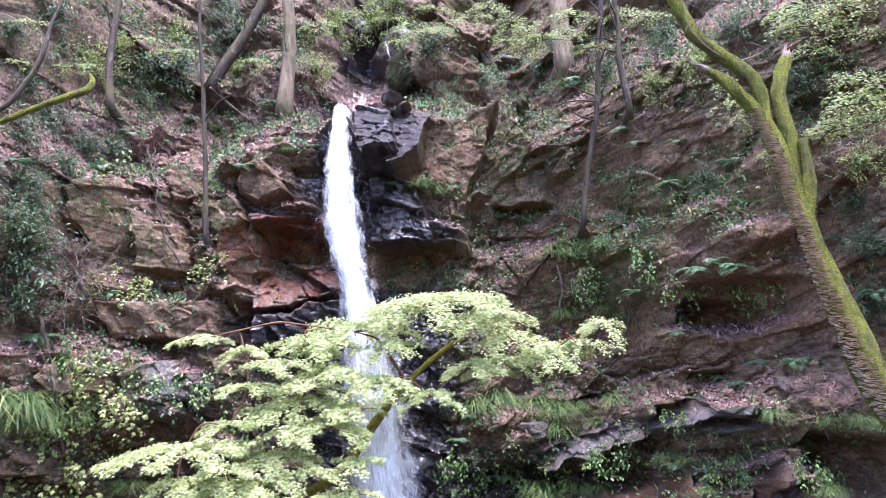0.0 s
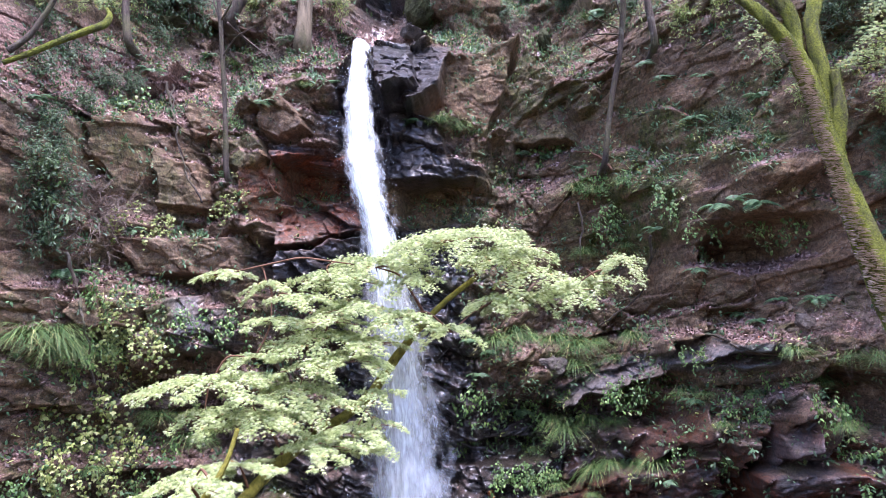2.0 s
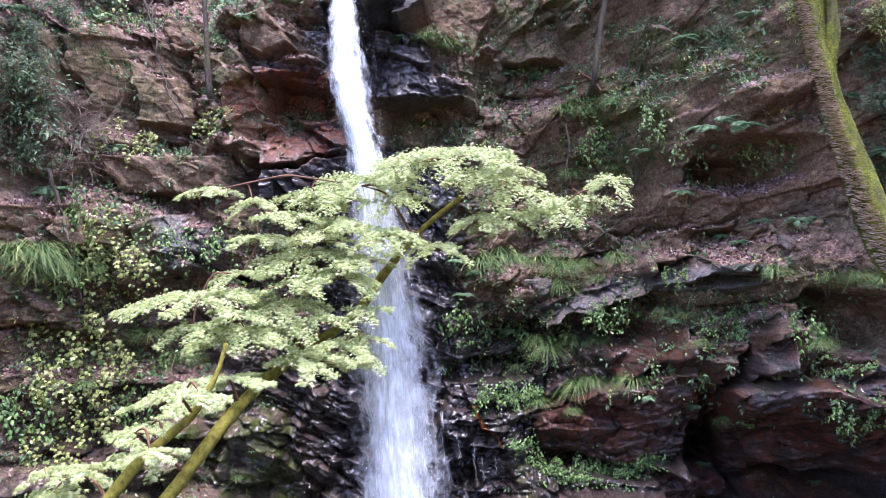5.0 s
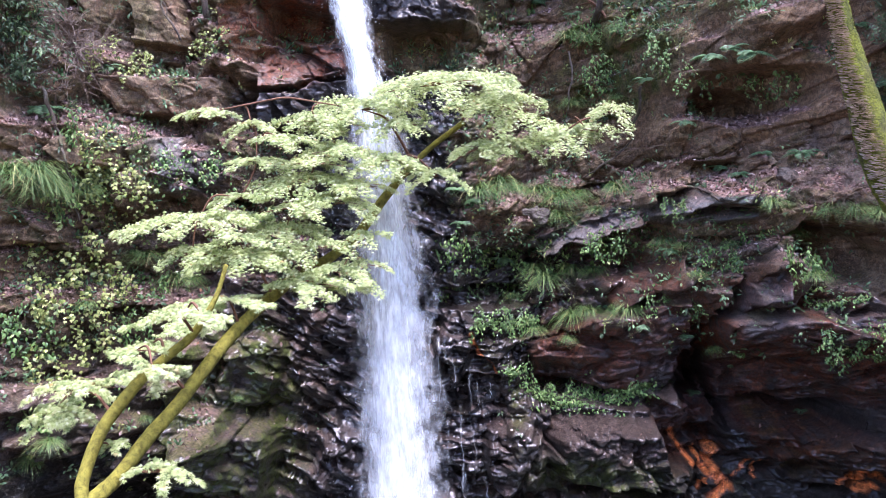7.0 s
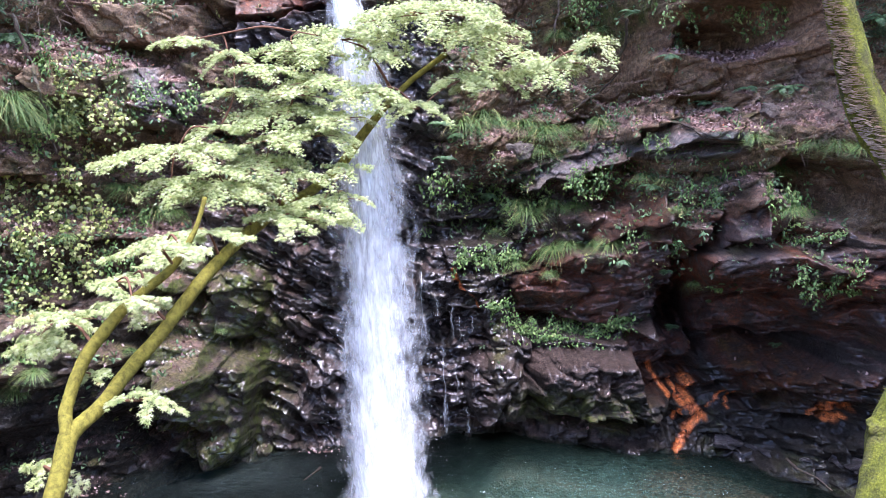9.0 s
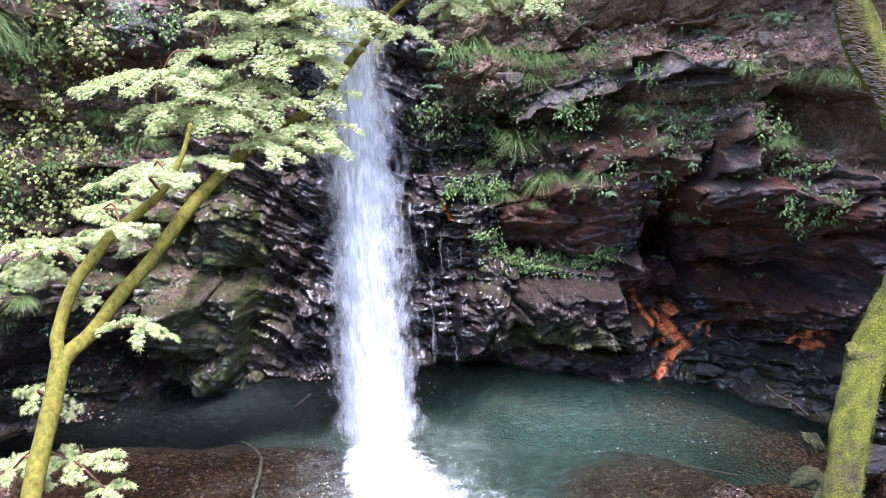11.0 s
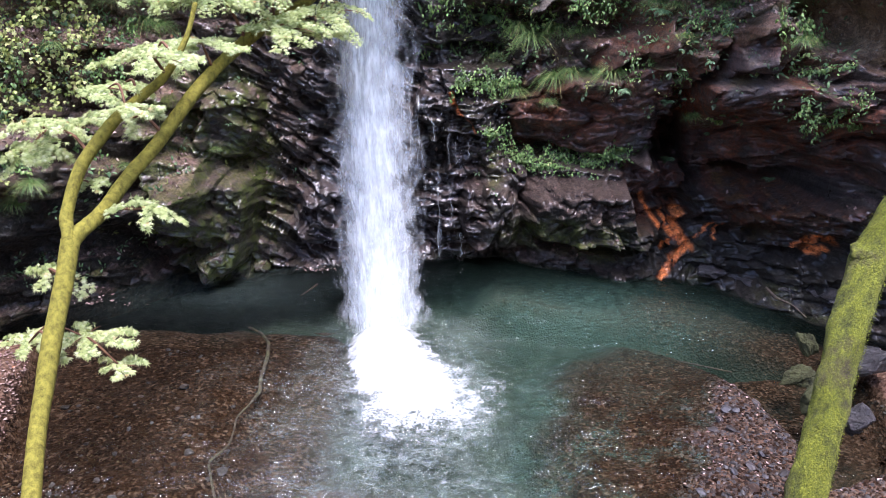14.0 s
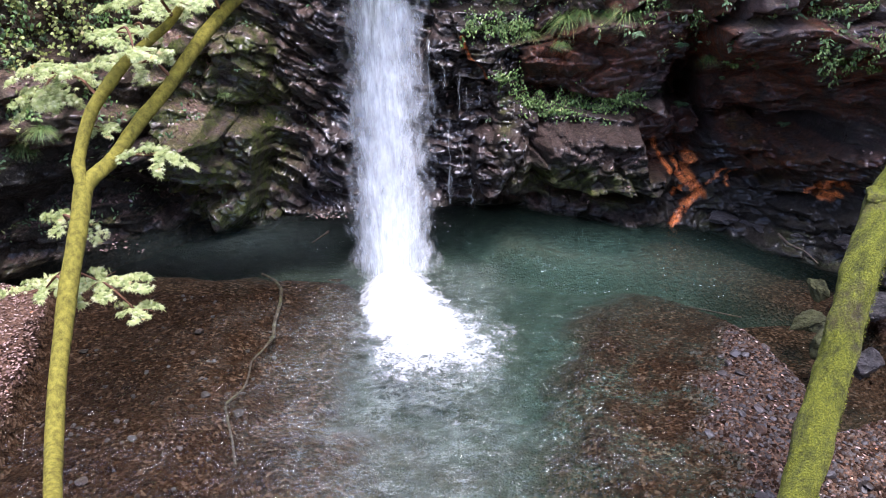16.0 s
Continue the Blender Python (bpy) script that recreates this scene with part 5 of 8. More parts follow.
def sheet(name, points, mat, parent=None, label="", smooth=True, uv=None, masks=None):
    """A mesh from a grid of points of shape (rows, columns, 3)."""
    rows, cols = points.shape[:2]
    k = np.arange(rows * cols).reshape(rows, cols)
    quads = np.stack([k[:-1, :-1], k[:-1, 1:], k[1:, 1:], k[1:, :-1]], -1).reshape(-1, 4)
    me = bpy.data.meshes.new(name)
    me.vertices.add(rows * cols)
    me.vertices.foreach_set("co", points.reshape(-1))
    me.loops.add(len(quads) * 4)
    me.loops.foreach_set("vertex_index", quads.reshape(-1))
    me.polygons.add(len(quads))
    me.polygons.foreach_set("loop_start", np.arange(0, len(quads) * 4, 4))
    me.update(calc_edges=True)
    for key, values in (masks or {}).items():
        a = me.attributes.new(key, "FLOAT", "POINT")
        a.data.foreach_set("value", np.clip(values, 0, 1).reshape(-1).astype(np.float32))
    if uv is not None:
        layer = me.uv_layers.new(name="UVMap")
        layer.data.foreach_set("uv", uv.reshape(-1, 2)[quads.reshape(-1)].reshape(-1).astype(np.float32))
    return from_mesh(name, me, mat, parent, label, smooth)


def empty(name, at=(0, 0, 0)):
    ob = new(name)
    ob.empty_display_size = 0.1
    ob.location = at
    return ob


def smooth_line(rows, step=0.06):
    """Points along a soft curve through rows of numbers."""
    r = np.array(rows, float)
    d = np.r_[0, np.cumsum(np.linalg.norm(np.diff(r[:, :3], axis=0), axis=1))]
    s = np.linspace(0, d[-1], max(4, int(d[-1] / step)))
    out = np.stack([np.interp(s, d, c) for c in r.T], 1)
    for _ in range(3):
        out[1:-1] = 0.25 * out[:-2] + 0.5 * out[1:-1] + 0.25 * out[2:]
    return out


def tube_arrays(rows, sides=10, lumps=0.12, seed=1, origin=(0, 0, 0)):
    """Verts and faces of a round, uneven, tapered limb. Rows of x, y, z, radius."""
    rows = np.asarray(rows, float)
    c, rad = rows[:, :3] - np.array(origin), rows[:, 3]
    tan = np.gradient(c, axis=0)
    tan /= np.linalg.norm(tan, axis=1, keepdims=True) + 1e-9
    side = np.cross(tan, (0.31, 0.9, 0.29))
    side /= np.linalg.norm(side, axis=1, keepdims=True) + 1e-9
    up = np.cross(side, tan)
    a = np.linspace(0, 2 * math.pi, sides, endpoint=False)
    length = np.r_[0, np.cumsum(np.linalg.norm(np.diff(c, axis=0), axis=1))]
    bump = 1 + lumps * fbm(np.cos(a)[None] * 1.3 + length[:, None] * 4 + seed * 7.7, np.sin(a)[None] * 1.3 + length[:, None] * 1.5, seed, 3)
    ring = c[:, None] + (rad[:, None] * bump)[..., None] * (np.cos(a)[None, :, None] * side[:, None] + np.sin(a)[None, :, None] * up[:, None])
    n = len(c)
    k = np.arange(n * sides).reshape(n, sides)
    kr = np.roll(k, -1, axis=1)
    faces = np.stack([k[:-1], kr[:-1], kr[1:], k[1:]], -1).reshape(-1, 4).tolist()
    faces += [k[0][::-1].tolist(), k[-1].tolist()]
    return ring.reshape(-1, 3), faces


def tube(name, rows, mat, parent=None, label="", sides=10, lumps=0.12, seed=1, step=0.06):
    v, f = tube_arrays(smooth_line(rows, step), sides, lumps, seed)
    return soup(name, v, f, mat, parent, label)


class Heap:
    """Gathers many small pieces into one mesh."""

    def __init__(self):
        self.verts, self.faces, self.count = [], [], 0

    def add(self, verts, faces):
        self.faces += [[i + self.count for i in f] for f in faces]
        self.verts.append(np.asarray(verts, float))
        self.count += len(verts)

    def put(self, name, mat, parent=None, label="", smooth=False):
        return soup(name, np.concatenate(self.verts), self.faces, mat, parent, label, smooth)


def frame_of(ahead, up):
    """Axes for a piece that points ahead, with its face towards up."""
    ahead = np.asarray(ahead, float) / (np.linalg.norm(ahead) + 1e-9)
    side = np.cross(ahead, up)
    side /= np.linalg.norm(side) + 1e-9
    return side, ahead, np.cross(side, ahead)


# one maple leaf: seven pointed lobes round the stalk, slightly cupped
LOBES = ((-150, 0.32), (-100, 0.62), (-48, 0.88), (0, 1.0), (48, 0.88), (100, 0.62), (150, 0.32))
leaf_rim = [(0.0, -0.05)]
for k, (turn, long) in enumerate(LOBES):
    leaf_rim.append((long * math.sin(radians(turn)), long * math.cos(radians(turn))))
    if k < 6:
        between = radians((turn + LOBES[k + 1][0]) / 2)
        leaf_rim.append((0.24 * math.sin(between), 0.24 * math.cos(between)))
MAPLE_SHAPE = np.array([(0, 0.08, 0.03)] + [(x, y, -0.22 * (x * x + y * y)) for x, y in leaf_rim])
MAPLE_FACES = [(0, k, k + 1) for k in range(1, len(leaf_rim))] + [(0, len(leaf_rim), 1)]
OVAL_SHAPE = np.array([(0, 0, 0), (0.3, 0.35, -0.04), (0.24, 0.75, -0.08), (0, 1.05, -0.2), (-0.24, 0.75, -0.08), (-0.3, 0.35, -0.04), (0, 0.5, 0.03)])
OVAL_FACES = [(6, 0, 1), (6, 1, 2), (6, 2, 3), (6, 3, 4), (6, 4, 5), (6, 5, 0)]


def add_leaf(heap, shape, faces, at, ahead, up, size):
    s, a, u = frame_of(ahead, up)
    heap.add(np.asarray(at) + size * (shape[:, :1] * s + shape[:, 1:2] * a + shape[:, 2:3] * u), faces)


def rock_mesh(seed, flat=0.6, cuts=9, detail=4, rough=0.05):
    """A broken stone: a ball cut by planes, with grain."""
    bm = bmesh.new()
    bmesh.ops.create_icosphere(bm, subdivisions=detail, radius=1.0)
    rng = np.random.default_rng(seed)
    planes = rng.normal(size=(cuts, 3))
    planes /= np.linalg.norm(planes, axis=1, keepdims=True)
    reach = rng.uniform(0.45, 0.8, cuts)
    co = np.array([v.co[:] for v in bm.verts])
    for n, r in zip(planes, reach):
        d = co @ n - r
        co = co - np.where(d > 0, d * 0.93, 0)[:, None] * n
    co = co * (1 + rough * fbm(co[:, 0] * 3 + seed, co[:, 1] * 3 + co[:, 2] * 2, seed, 4))[:, None]
    co[:, 2] *= flat
    for v, c in zip(bm.verts, co):
        v.co = c
    return bm


# ---------------------------------------------------------------- rock, pool and ground
def cliff():
    xs = np.concatenate([np.linspace(-9, -5.2, 60), np.linspace(-5.18, 5.18, 700), np.linspace(5.2, 9, 60)])
    # rows above z 16 are unseen, added to keep sky out of the water
    zs = np.concatenate([np.linspace(-1.6, -0.3, 20), np.linspace(-0.28, 8.6, 620), np.linspace(8.62, 16, 260), np.linspace(16.2, 25, 30)])
    X, Z = np.meshgrid(xs, zs)
    Y = np.maximum(cliff_y(X, Z), -3 - 0.2 * Z)
    pts = np.stack([X, Y, Z], -1)
    gx, gz = np.gradient(Y, axis=1) / np.gradient(X, axis=1), np.gradient(Y, axis=0) / np.gradient(Z, axis=0)
    soft_gz = gz.copy()
    for _ in range(3):
        soft_gz[1:-1, 1:-1] = (soft_gz[:-2, 1:-1] + soft_gz[2:, 1:-1] + soft_gz[1:-1, :-2] + soft_gz[1:-1, 2:] + soft_gz[1:-1, 1:-1]) / 5
    up = soft_gz / np.sqrt(1 + gx**2 + soft_gz**2)
    n1, n2 = fbm(X * 0.9, Z * 0.9, 71, 4), fbm(X * 2.6, Z * 2.6, 77, 4)
    fall_x = np.interp(Z, (0, 3, 5.5, 8.3), (-0.65, -0.75, -1.1, -1.3))
    wide = np.interp(Z, (0, 3.5, 5.0, 7, 8.3), (1.5, 1.2, 1.0, 1.0, 0.6))
    wet = ramp(1.25, 0.7, np.abs(X - fall_x - 0.2 * (Z > 5)) / wide + 0.35 * n2)
    wet = wet * (1 - ramp(-0.45, -0.2, X) * ramp(6.9, 7.2, Z))
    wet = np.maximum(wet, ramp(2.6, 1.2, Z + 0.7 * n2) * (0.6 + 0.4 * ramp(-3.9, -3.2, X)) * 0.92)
    # right overhang: wet rock, its black also holding shade painted into the colour
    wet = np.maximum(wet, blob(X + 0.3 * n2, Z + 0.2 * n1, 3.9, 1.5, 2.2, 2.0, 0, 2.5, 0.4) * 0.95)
    wet = np.maximum(wet, blob(X + 0.2 * n2, Z + 0.2 * n1, -1.0, 8.55, 0.85, 0.6, 0, 2, 0.4))
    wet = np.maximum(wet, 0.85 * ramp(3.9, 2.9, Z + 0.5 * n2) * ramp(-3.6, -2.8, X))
    wet = np.maximum(wet, blob(X + 0.3 * n2, Z + 0.3 * n1, -2.1, 5.4, 0.9, 0.5, 0, 2, 0.5) * 0.7)
    rust = np.maximum(blob(X + 0.2 * n2, Z + 0.2 * n1, -2.0, 6.2, 0.85, 0.75, 0, 2, 0.4), 0.75 * blob(X + 0.3 * n2, Z, 1.8, 2.1, 1.0, 0.55, 5, 2, 0.5))
    rust = np.maximum(rust, 0.9 * blob(X + 0.4 * n2, Z + 0.3 * n1, 3.9, 2.0, 1.7, 1.6, -20, 2.5, 0.5) * ramp(-0.3, 0.2, n2 + 0.5 * n1))
    rust = np.maximum(rust, 0.5 * blob(X + 0.4 * n2, Z + 0.3 * n1, 2.2, 2.9, 1.3, 0.8, 10, 2.5, 0.5) * ramp(-0.1, 0.3, n1))
    moss = np.maximum(1.6 * blob(X + 0.2 * n2, Z, -2.8, 1.3, 0.85, 1.6, 8, 2.5, 0.3), ramp(0.05, 0.5, n1) * ramp(3.2, 4.5, Z) * 0.8)
    moss = np.maximum(moss, ramp(0.1, 0.5, n2) * ramp(0.2, 0.6, up) * 0.8)
    moss = np.maximum(moss, 0.7 * blob(X + 0.3 * n2, Z, 1.9, 0.45, 1.2, 0.45, 0, 2, 0.5))
    moss = moss * (1 - 0.75 * wet * (X > -2.2) * (X < 0.6))
    over = Z - np.interp(X, CREST_X, CREST_Z)
    litter = ramp(0.5, 0.75, up + 0.2 * n2) * (1 - 0.85 * wet)
    litter = np.maximum(litter, ramp(-0.05, 0.2, over) * ramp(-0.3, 0.1, n1 + 0.5 * n2 + 0.4 * np.exp(-((over - 0.6) / 0.6) ** 2)) * ramp(-0.4, -0.8, X + 0.5 * n2))
    litter = litter * (1 - 0.75 * ramp(1.1, 1.9, over + 0.3 * n2)) * (1 - blob(X + 0.2 * n2, Z, -1.0, 8.6, 0.8, 0.7, 0, 2, 0.4))
    litter = np.maximum(litter, 0.3 * blob(X, Z + 0.1 * n2, 1.75, 1.0, 0.95, 0.3, 4, 3, 0.4) * ramp(-0.2, 0.3, n2 + up))
    grey = np.maximum(blob(X, Z, 1.7, 3.72, 0.9, 0.17, 16, 3), blob(X, Z, 3.0, 3.95, 0.7, 0.2, 2, 3))
    grey = np.maximum(grey, 0.8 * blob(X + 0.2 * n2, Z, -3.2, 4.5, 0.4, 0.4, 0, 2, 0.5))
    grey = np.maximum(grey, 0.5 * blob(X + 0.3 * n2, Z, 3.6, 2.8, 0.35, 0.4, 0, 2, 0.5))
    seep = np.zeros_like(X)
    ragged = 0.03 * fbm(X * 9, Z * 6, 171, 3)
    for half, run in SEEPS:
        for (x0, z0), (x1, z1) in zip(run[:-1], run[1:]):
            along = np.clip(((X - x0) * (x1 - x0) + (Z - z0) * (z1 - z0)) / ((x1 - x0) ** 2 + (z1 - z0) ** 2), 0, 1)
            off = np.hypot(X + ragged - x0 - along * (x1 - x0), Z - z0 - along * (z1 - z0))
            seep = np.maximum(seep, ramp(half * 1.2, half * 0.3, off + 0.02 * n2))
    bare = np.zeros_like(X)
    jx, jz = X + 0.07 * fbm(X * 4, Z * 4, 65, 4), Z + 0.07 * fbm(X * 4, Z * 4, 66, 4)
    sleek = np.zeros_like(X)
    for faces in SLABS:
        for kind, a, b, c, corners in faces:
            m = face_mask(jx, jz, corners, 0.1)
            sleek = np.maximum(sleek, m * (0.8 if kind in (2, 5) else 0.25 if kind in (6, 8) else 0.55))
            if kind == 6:
                grey, moss, litter = np.maximum(grey, 0.5 * m), moss * (1 - 0.7 * m), litter * (1 - 0.8 * m)
            if kind == 9:
                grey, moss, litter = np.maximum(grey, 0.6 * m), moss * (1 - m), litter * (1 - m)
                wet = np.maximum(wet, 0.3 * m)
            # kind 8, the low overhang, is wet and painted darker for its shade
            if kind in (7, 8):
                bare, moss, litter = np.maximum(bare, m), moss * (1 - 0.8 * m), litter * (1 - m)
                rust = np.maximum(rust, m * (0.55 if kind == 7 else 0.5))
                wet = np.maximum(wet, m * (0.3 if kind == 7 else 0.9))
            if kind in (0, 1, 4):
                bare = np.maximum(bare, 0.4 * m)
                wet, moss, litter = wet * (1 - m), np.maximum(moss * (1 - 0.6 * m), 0.45 * m * ramp(-0.3, 0.4, n1)), litter * (1 - m)
            if kind in (1, 5):
                rust = np.maximum(rust, m * (1.0 if kind == 1 else 0.75))
            if kind in (2, 5):
                wet, moss, litter = np.maximum(wet, m * (1.0 if kind == 2 else 0.7)), moss * (1 - 0.6 * m), litter * (1 - 0.8 * m)
            if kind == 3:
                moss = np.maximum(moss, 0.6 * m)
    film = wet * (1 - 0.5 * rust)
    for kind, a, b, c, corners in SLABS_HIGH + SLABS_LEFT:
        film = film * (1 - 0.55 * face_mask(jx, jz, corners, 0.1))
    for kind, a, b, c, corners in SLABS_RIGHT + SLABS_DEEP:
        if kind == 8:
            film = film * (1 - 0.3 * face_mask(jx, jz, corners, 0.1))
    sleek = np.maximum(sleek, np.maximum(0.65 * blob(X, Z, -1.7, 2.0, 1.0, 2.3, 0, 3, 0.4), 0.5 * blob(X, Z, 0.3, 1.2, 0.9, 1.5, 0, 3, 0.4)))
    film = film * (1 - 0.1 * blob(X, Z, 3.9, 1.2, 1.9, 1.9, 0, 3, 0.4))
    film = film * (1 - 0.5 * blob(X, Z, 4.0, 0.3, 1.9, 0.7, 0, 3, 0.4))
    litter = litter * (1 - 0.8 * blob(X, Z, 3.9, 0.4, 1.6, 0.8, 0, 3, 0.4))
    film = film * (1 - 0.7 * blob(X, Z, -4.3, 0.8, 1.3, 1.0, 0, 3, 0.4)) * (1 - 0.6 * blob(X, Z, 1.8, 0.6, 1.1, 0.8, 0, 3, 0.4))
    # deep shade of the right overhang and left undercut, painted near black
    algae_shade = np.maximum(blob(X + 0.3 * n2, Z + 0.2 * n1, 3.7, 0.45, 2.1, 0.95, 8, 2.5, 0.4), blob(X + 0.3 * n2, Z, -4.4, 0.7, 1.4, 1.0, 0, 2.5, 0.4))
    algae_shade = np.maximum(algae_shade, 0.8 * blob(X + 0.3 * n2, Z + 0.3 * n1, 0.85, 2.5, 0.95, 1.3, 0, 2.5, 0.4))
    algae_shade = np.maximum(algae_shade, 0.6 * blob(X + 0.3 * n2, Z + 0.3 * n1, -4.2, 2.2, 1.1, 1.3, 0, 2.5, 0.4))
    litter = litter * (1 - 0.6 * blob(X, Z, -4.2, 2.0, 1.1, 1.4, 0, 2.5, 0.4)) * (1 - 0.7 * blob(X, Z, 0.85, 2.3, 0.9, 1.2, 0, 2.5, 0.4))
    wall = blob(X + 0.4 * n2, Z + 0.4 * n1, 2.9, 6.3, 2.4, 2.0, 0, 3, 0.4)
    bare, moss = np.maximum(bare, 0.75 * wall), np.maximum(moss, 0.9 * wall * ramp(-0.1, 0.35, n1 + 0.5 * n2))
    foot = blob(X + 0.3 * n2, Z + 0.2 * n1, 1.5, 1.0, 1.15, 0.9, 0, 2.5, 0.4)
    algae_shade, wet = np.maximum(algae_shade, 0.75 * foot), np.maximum(wet, 0.8 * foot)
    wet = np.maximum(wet, 0.4 * blob(X + 0.3 * n2, Z + 0.2 * n1, -3.6, 1.5, 1.3, 0.9, 0, 2.5, 0.4))
    moss, litter = moss * (1 - 0.6 * algae_shade * (X > 2.4)), litter * (1 - 0.5 * algae_shade)
    ob = sheet("cliff", pts, ROCK, smooth=False, masks=dict(algae_shade=algae_shade, film=film, sleek=sleek, bare=bare, seep=seep, wet=wet, rust=rust, moss=moss, litter=litter, grey=grey))
    tagged(ob, "layered brown rock face, wet and black beside the fall, mossy in places", "cliff", kind="structure")
    # fallen leaves lie wherever the rock is flat enough
    rng = np.random.default_rng(5)
    weight = (litter * (1 - 0.9 * wet) * (np.abs(X) < 5.3) * (Z > 0.05) * (Z < 11.5)).reshape(-1)
    weight = weight * (np.gradient(X, axis=1) * np.gradient(Z, axis=0) * np.sqrt(1 + gz**2)).reshape(-1)
    spots = rng.choice(weight.size, 26000, p=weight / weight.sum())
    normal = np.stack([gx, -np.ones_like(gx), gz], -1).reshape(-1, 3)
    flat = pts.reshape(-1, 3)
    heap = Heap()
    quad = np.array([(-0.5, 0, 0.0), (0, -0.9, 0.12), (0.5, 0, -0.02), (0, 0.9, 0.1)])
    for i in spots:
        n = normal[i] / np.linalg.norm(normal[i]) + rng.normal(0, 0.35, 3)
        a = rng.normal(size=3)
        s, a, u = frame_of(a, n)
        p = flat[i] + rng.uniform(-0.02, 0.02, 3) + 0.012 * normal[i] / np.linalg.norm(normal[i])
        size = rng.uniform(0.018, 0.042)
        heap.add(p + size * (quad[:, :1] * s + quad[:, 1:2] * a + quad[:, 2:] * u), [(0, 1, 2, 3)])
    tagged(heap.put("fallen_leaves", LITTER_LEAF), "dry brown fallen leaves on the rock ledges", "leaf litter", kind="stuff")
    # sprigs and seedlings in the cracks
    hold = ramp(0.05, 0.45, up + 0.35 * n1) * ramp(-0.25, 0.25, n2 + 0.6 * n1) * (1 - 0.97 * wet) ** 2 + 0.02 * (1 - wet)
    hold = hold + 0.22 * blob(X + 0.2 * n2, Z + 0.2 * n1, 0.75, 3.1, 0.85, 0.9, 0, 2.5, 0.5) + 0.12 * blob(X, Z, 3.2, 3.0, 1.8, 1.0, 0, 2.5, 0.5)
    hold = hold * (np.abs(X) < 5.3) * (Z > 0.25) * (Z < 11)
    hold = (hold * np.gradient(X, axis=1) * np.gradient(Z, axis=0)).reshape(-1)
    for name, mat, count, tall in (("seedlings", CREEPER_LEAF, 1500, 1.0), ("small_ferns", FERN_LEAF, 3000, 1.3), ("dark_sprigs", DARK_LEAF, 2600, 1.3)):
        heap = Heap()
        for i in rng.choice(hold.size, count, p=hold / hold.sum()):
            n = normal[i] / np.linalg.norm(normal[i])
            foot = flat[i] + 0.01 * n
            for _ in range(rng.integers(4, 9)):
                way = n * 0.6 + np.array((0, -0.1, rng.uniform(-0.6, 0.7))) + rng.normal(0, 0.55, 3)
                add_leaf(heap, OVAL_SHAPE * (0.75, 1, 1), OVAL_FACES, foot + way * rng.uniform(0.0, 0.05) * tall, way, np.array((0, -0.6, 0.9)) + rng.normal(0, 0.3, 3), rng.uniform(0.02, 0.055) * tall)
        tagged(heap.put(name, mat), "small green seedlings and sprigs in the rock's cracks", "undergrowth", kind="stuff")
    return ob


def ground_z(x, y):
    """The pool's floor, the gravel bars and the banks."""
    n, m = fbm(x * 0.8, y * 0.8, 61, 4), fbm(x * 3, y * 3, 67, 3)
    z = -0.95 + 0.1 * n
    left = ramp(-0.6, -2.2, x + 0.5 * n + 0.12 * m)
    z = z + left * 0.84 * ramp(8.5, 7.4, y + 0.35 * n + 0.2 * m)
    z = np.maximum(z, -0.95 + 0.62 * ramp(-0.5, -1.3, x + 0.2 * n) * ramp(9.3, 8.1, y + 0.3 * n))
    near = ramp(7.0, 4.9, y + 0.5 * n)
    z = np.maximum(z, -0.95 + (0.68 + 0.1 * m) * near * (1 - 0.5 * np.exp(-(((x - 0.2) / 1.0) ** 2))))
    bar = np.hypot((x - 2.45) / np.where(x > 2.45, 0.92, 1.2), (y - 5.25) / 2.4) + 0.08 * n
    top = ramp(-0.55, 0.55, x - np.interp(y, (4.4, 5.5, 6.3, 7.1), (2.15, 2.2, 2.4, 3.0)) + 0.3 * n + 0.15 * m)
    z = np.maximum(z, -0.95 + 0.78 * ramp(1.65, 0.8, bar + 0.1 * m + 0.1 * n) + 0.24 * top * ramp(1.05, 0.7, bar + 0.06 * m))
    z = np.maximum(z, -0.95 + 1.0 * ramp(5.3, 4.9, y + 0.3 * n) * ramp(2.6, 3.1, x))
    z = np.maximum(z, -0.95 + 0.45 * ramp(9.3, 9.75, y + 0.115 * x * x + 0.25 * n) * ramp(0.2, 0.9, x))
    z = np.maximum(z, -0.95 + 0.62 * ramp(9.3, 9.75, y + 0.115 * x * x + 0.2 * n + 0.12 * m) * ramp(1.8, 2.8, x))
    z = np.maximum(z, -0.95 + 0.6 * ramp(2.9, 3.4, x + 0.2 * n) * ramp(8.1, 7.2, y + 0.3 * n))
    shore = x + 3.25 + 0.3 * (y - 4.1) + 0.1 * m
    z = np.maximum(z, -0.95 + ramp(0.25, -0.25, shore) * ramp(7.9, 7.0, y) * (1.05 + 0.25 * np.maximum(-0.3 - shore, 0)))
    z = np.maximum(z, -0.95 + 1.02 * ramp(3.7, 4.5, x + 0.2 * m) * ramp(8.2, 7.2, y))
    bank = np.interp(y, (-9, 0.6, 1.2, 2.9, 3.5), (2.75, 2.7, 2.6, 0.15, -0.3))
    z = np.where(y < 3.5, np.maximum(z, bank + 0.08 * m), z)
    z = z + 0.03 * m
    return z


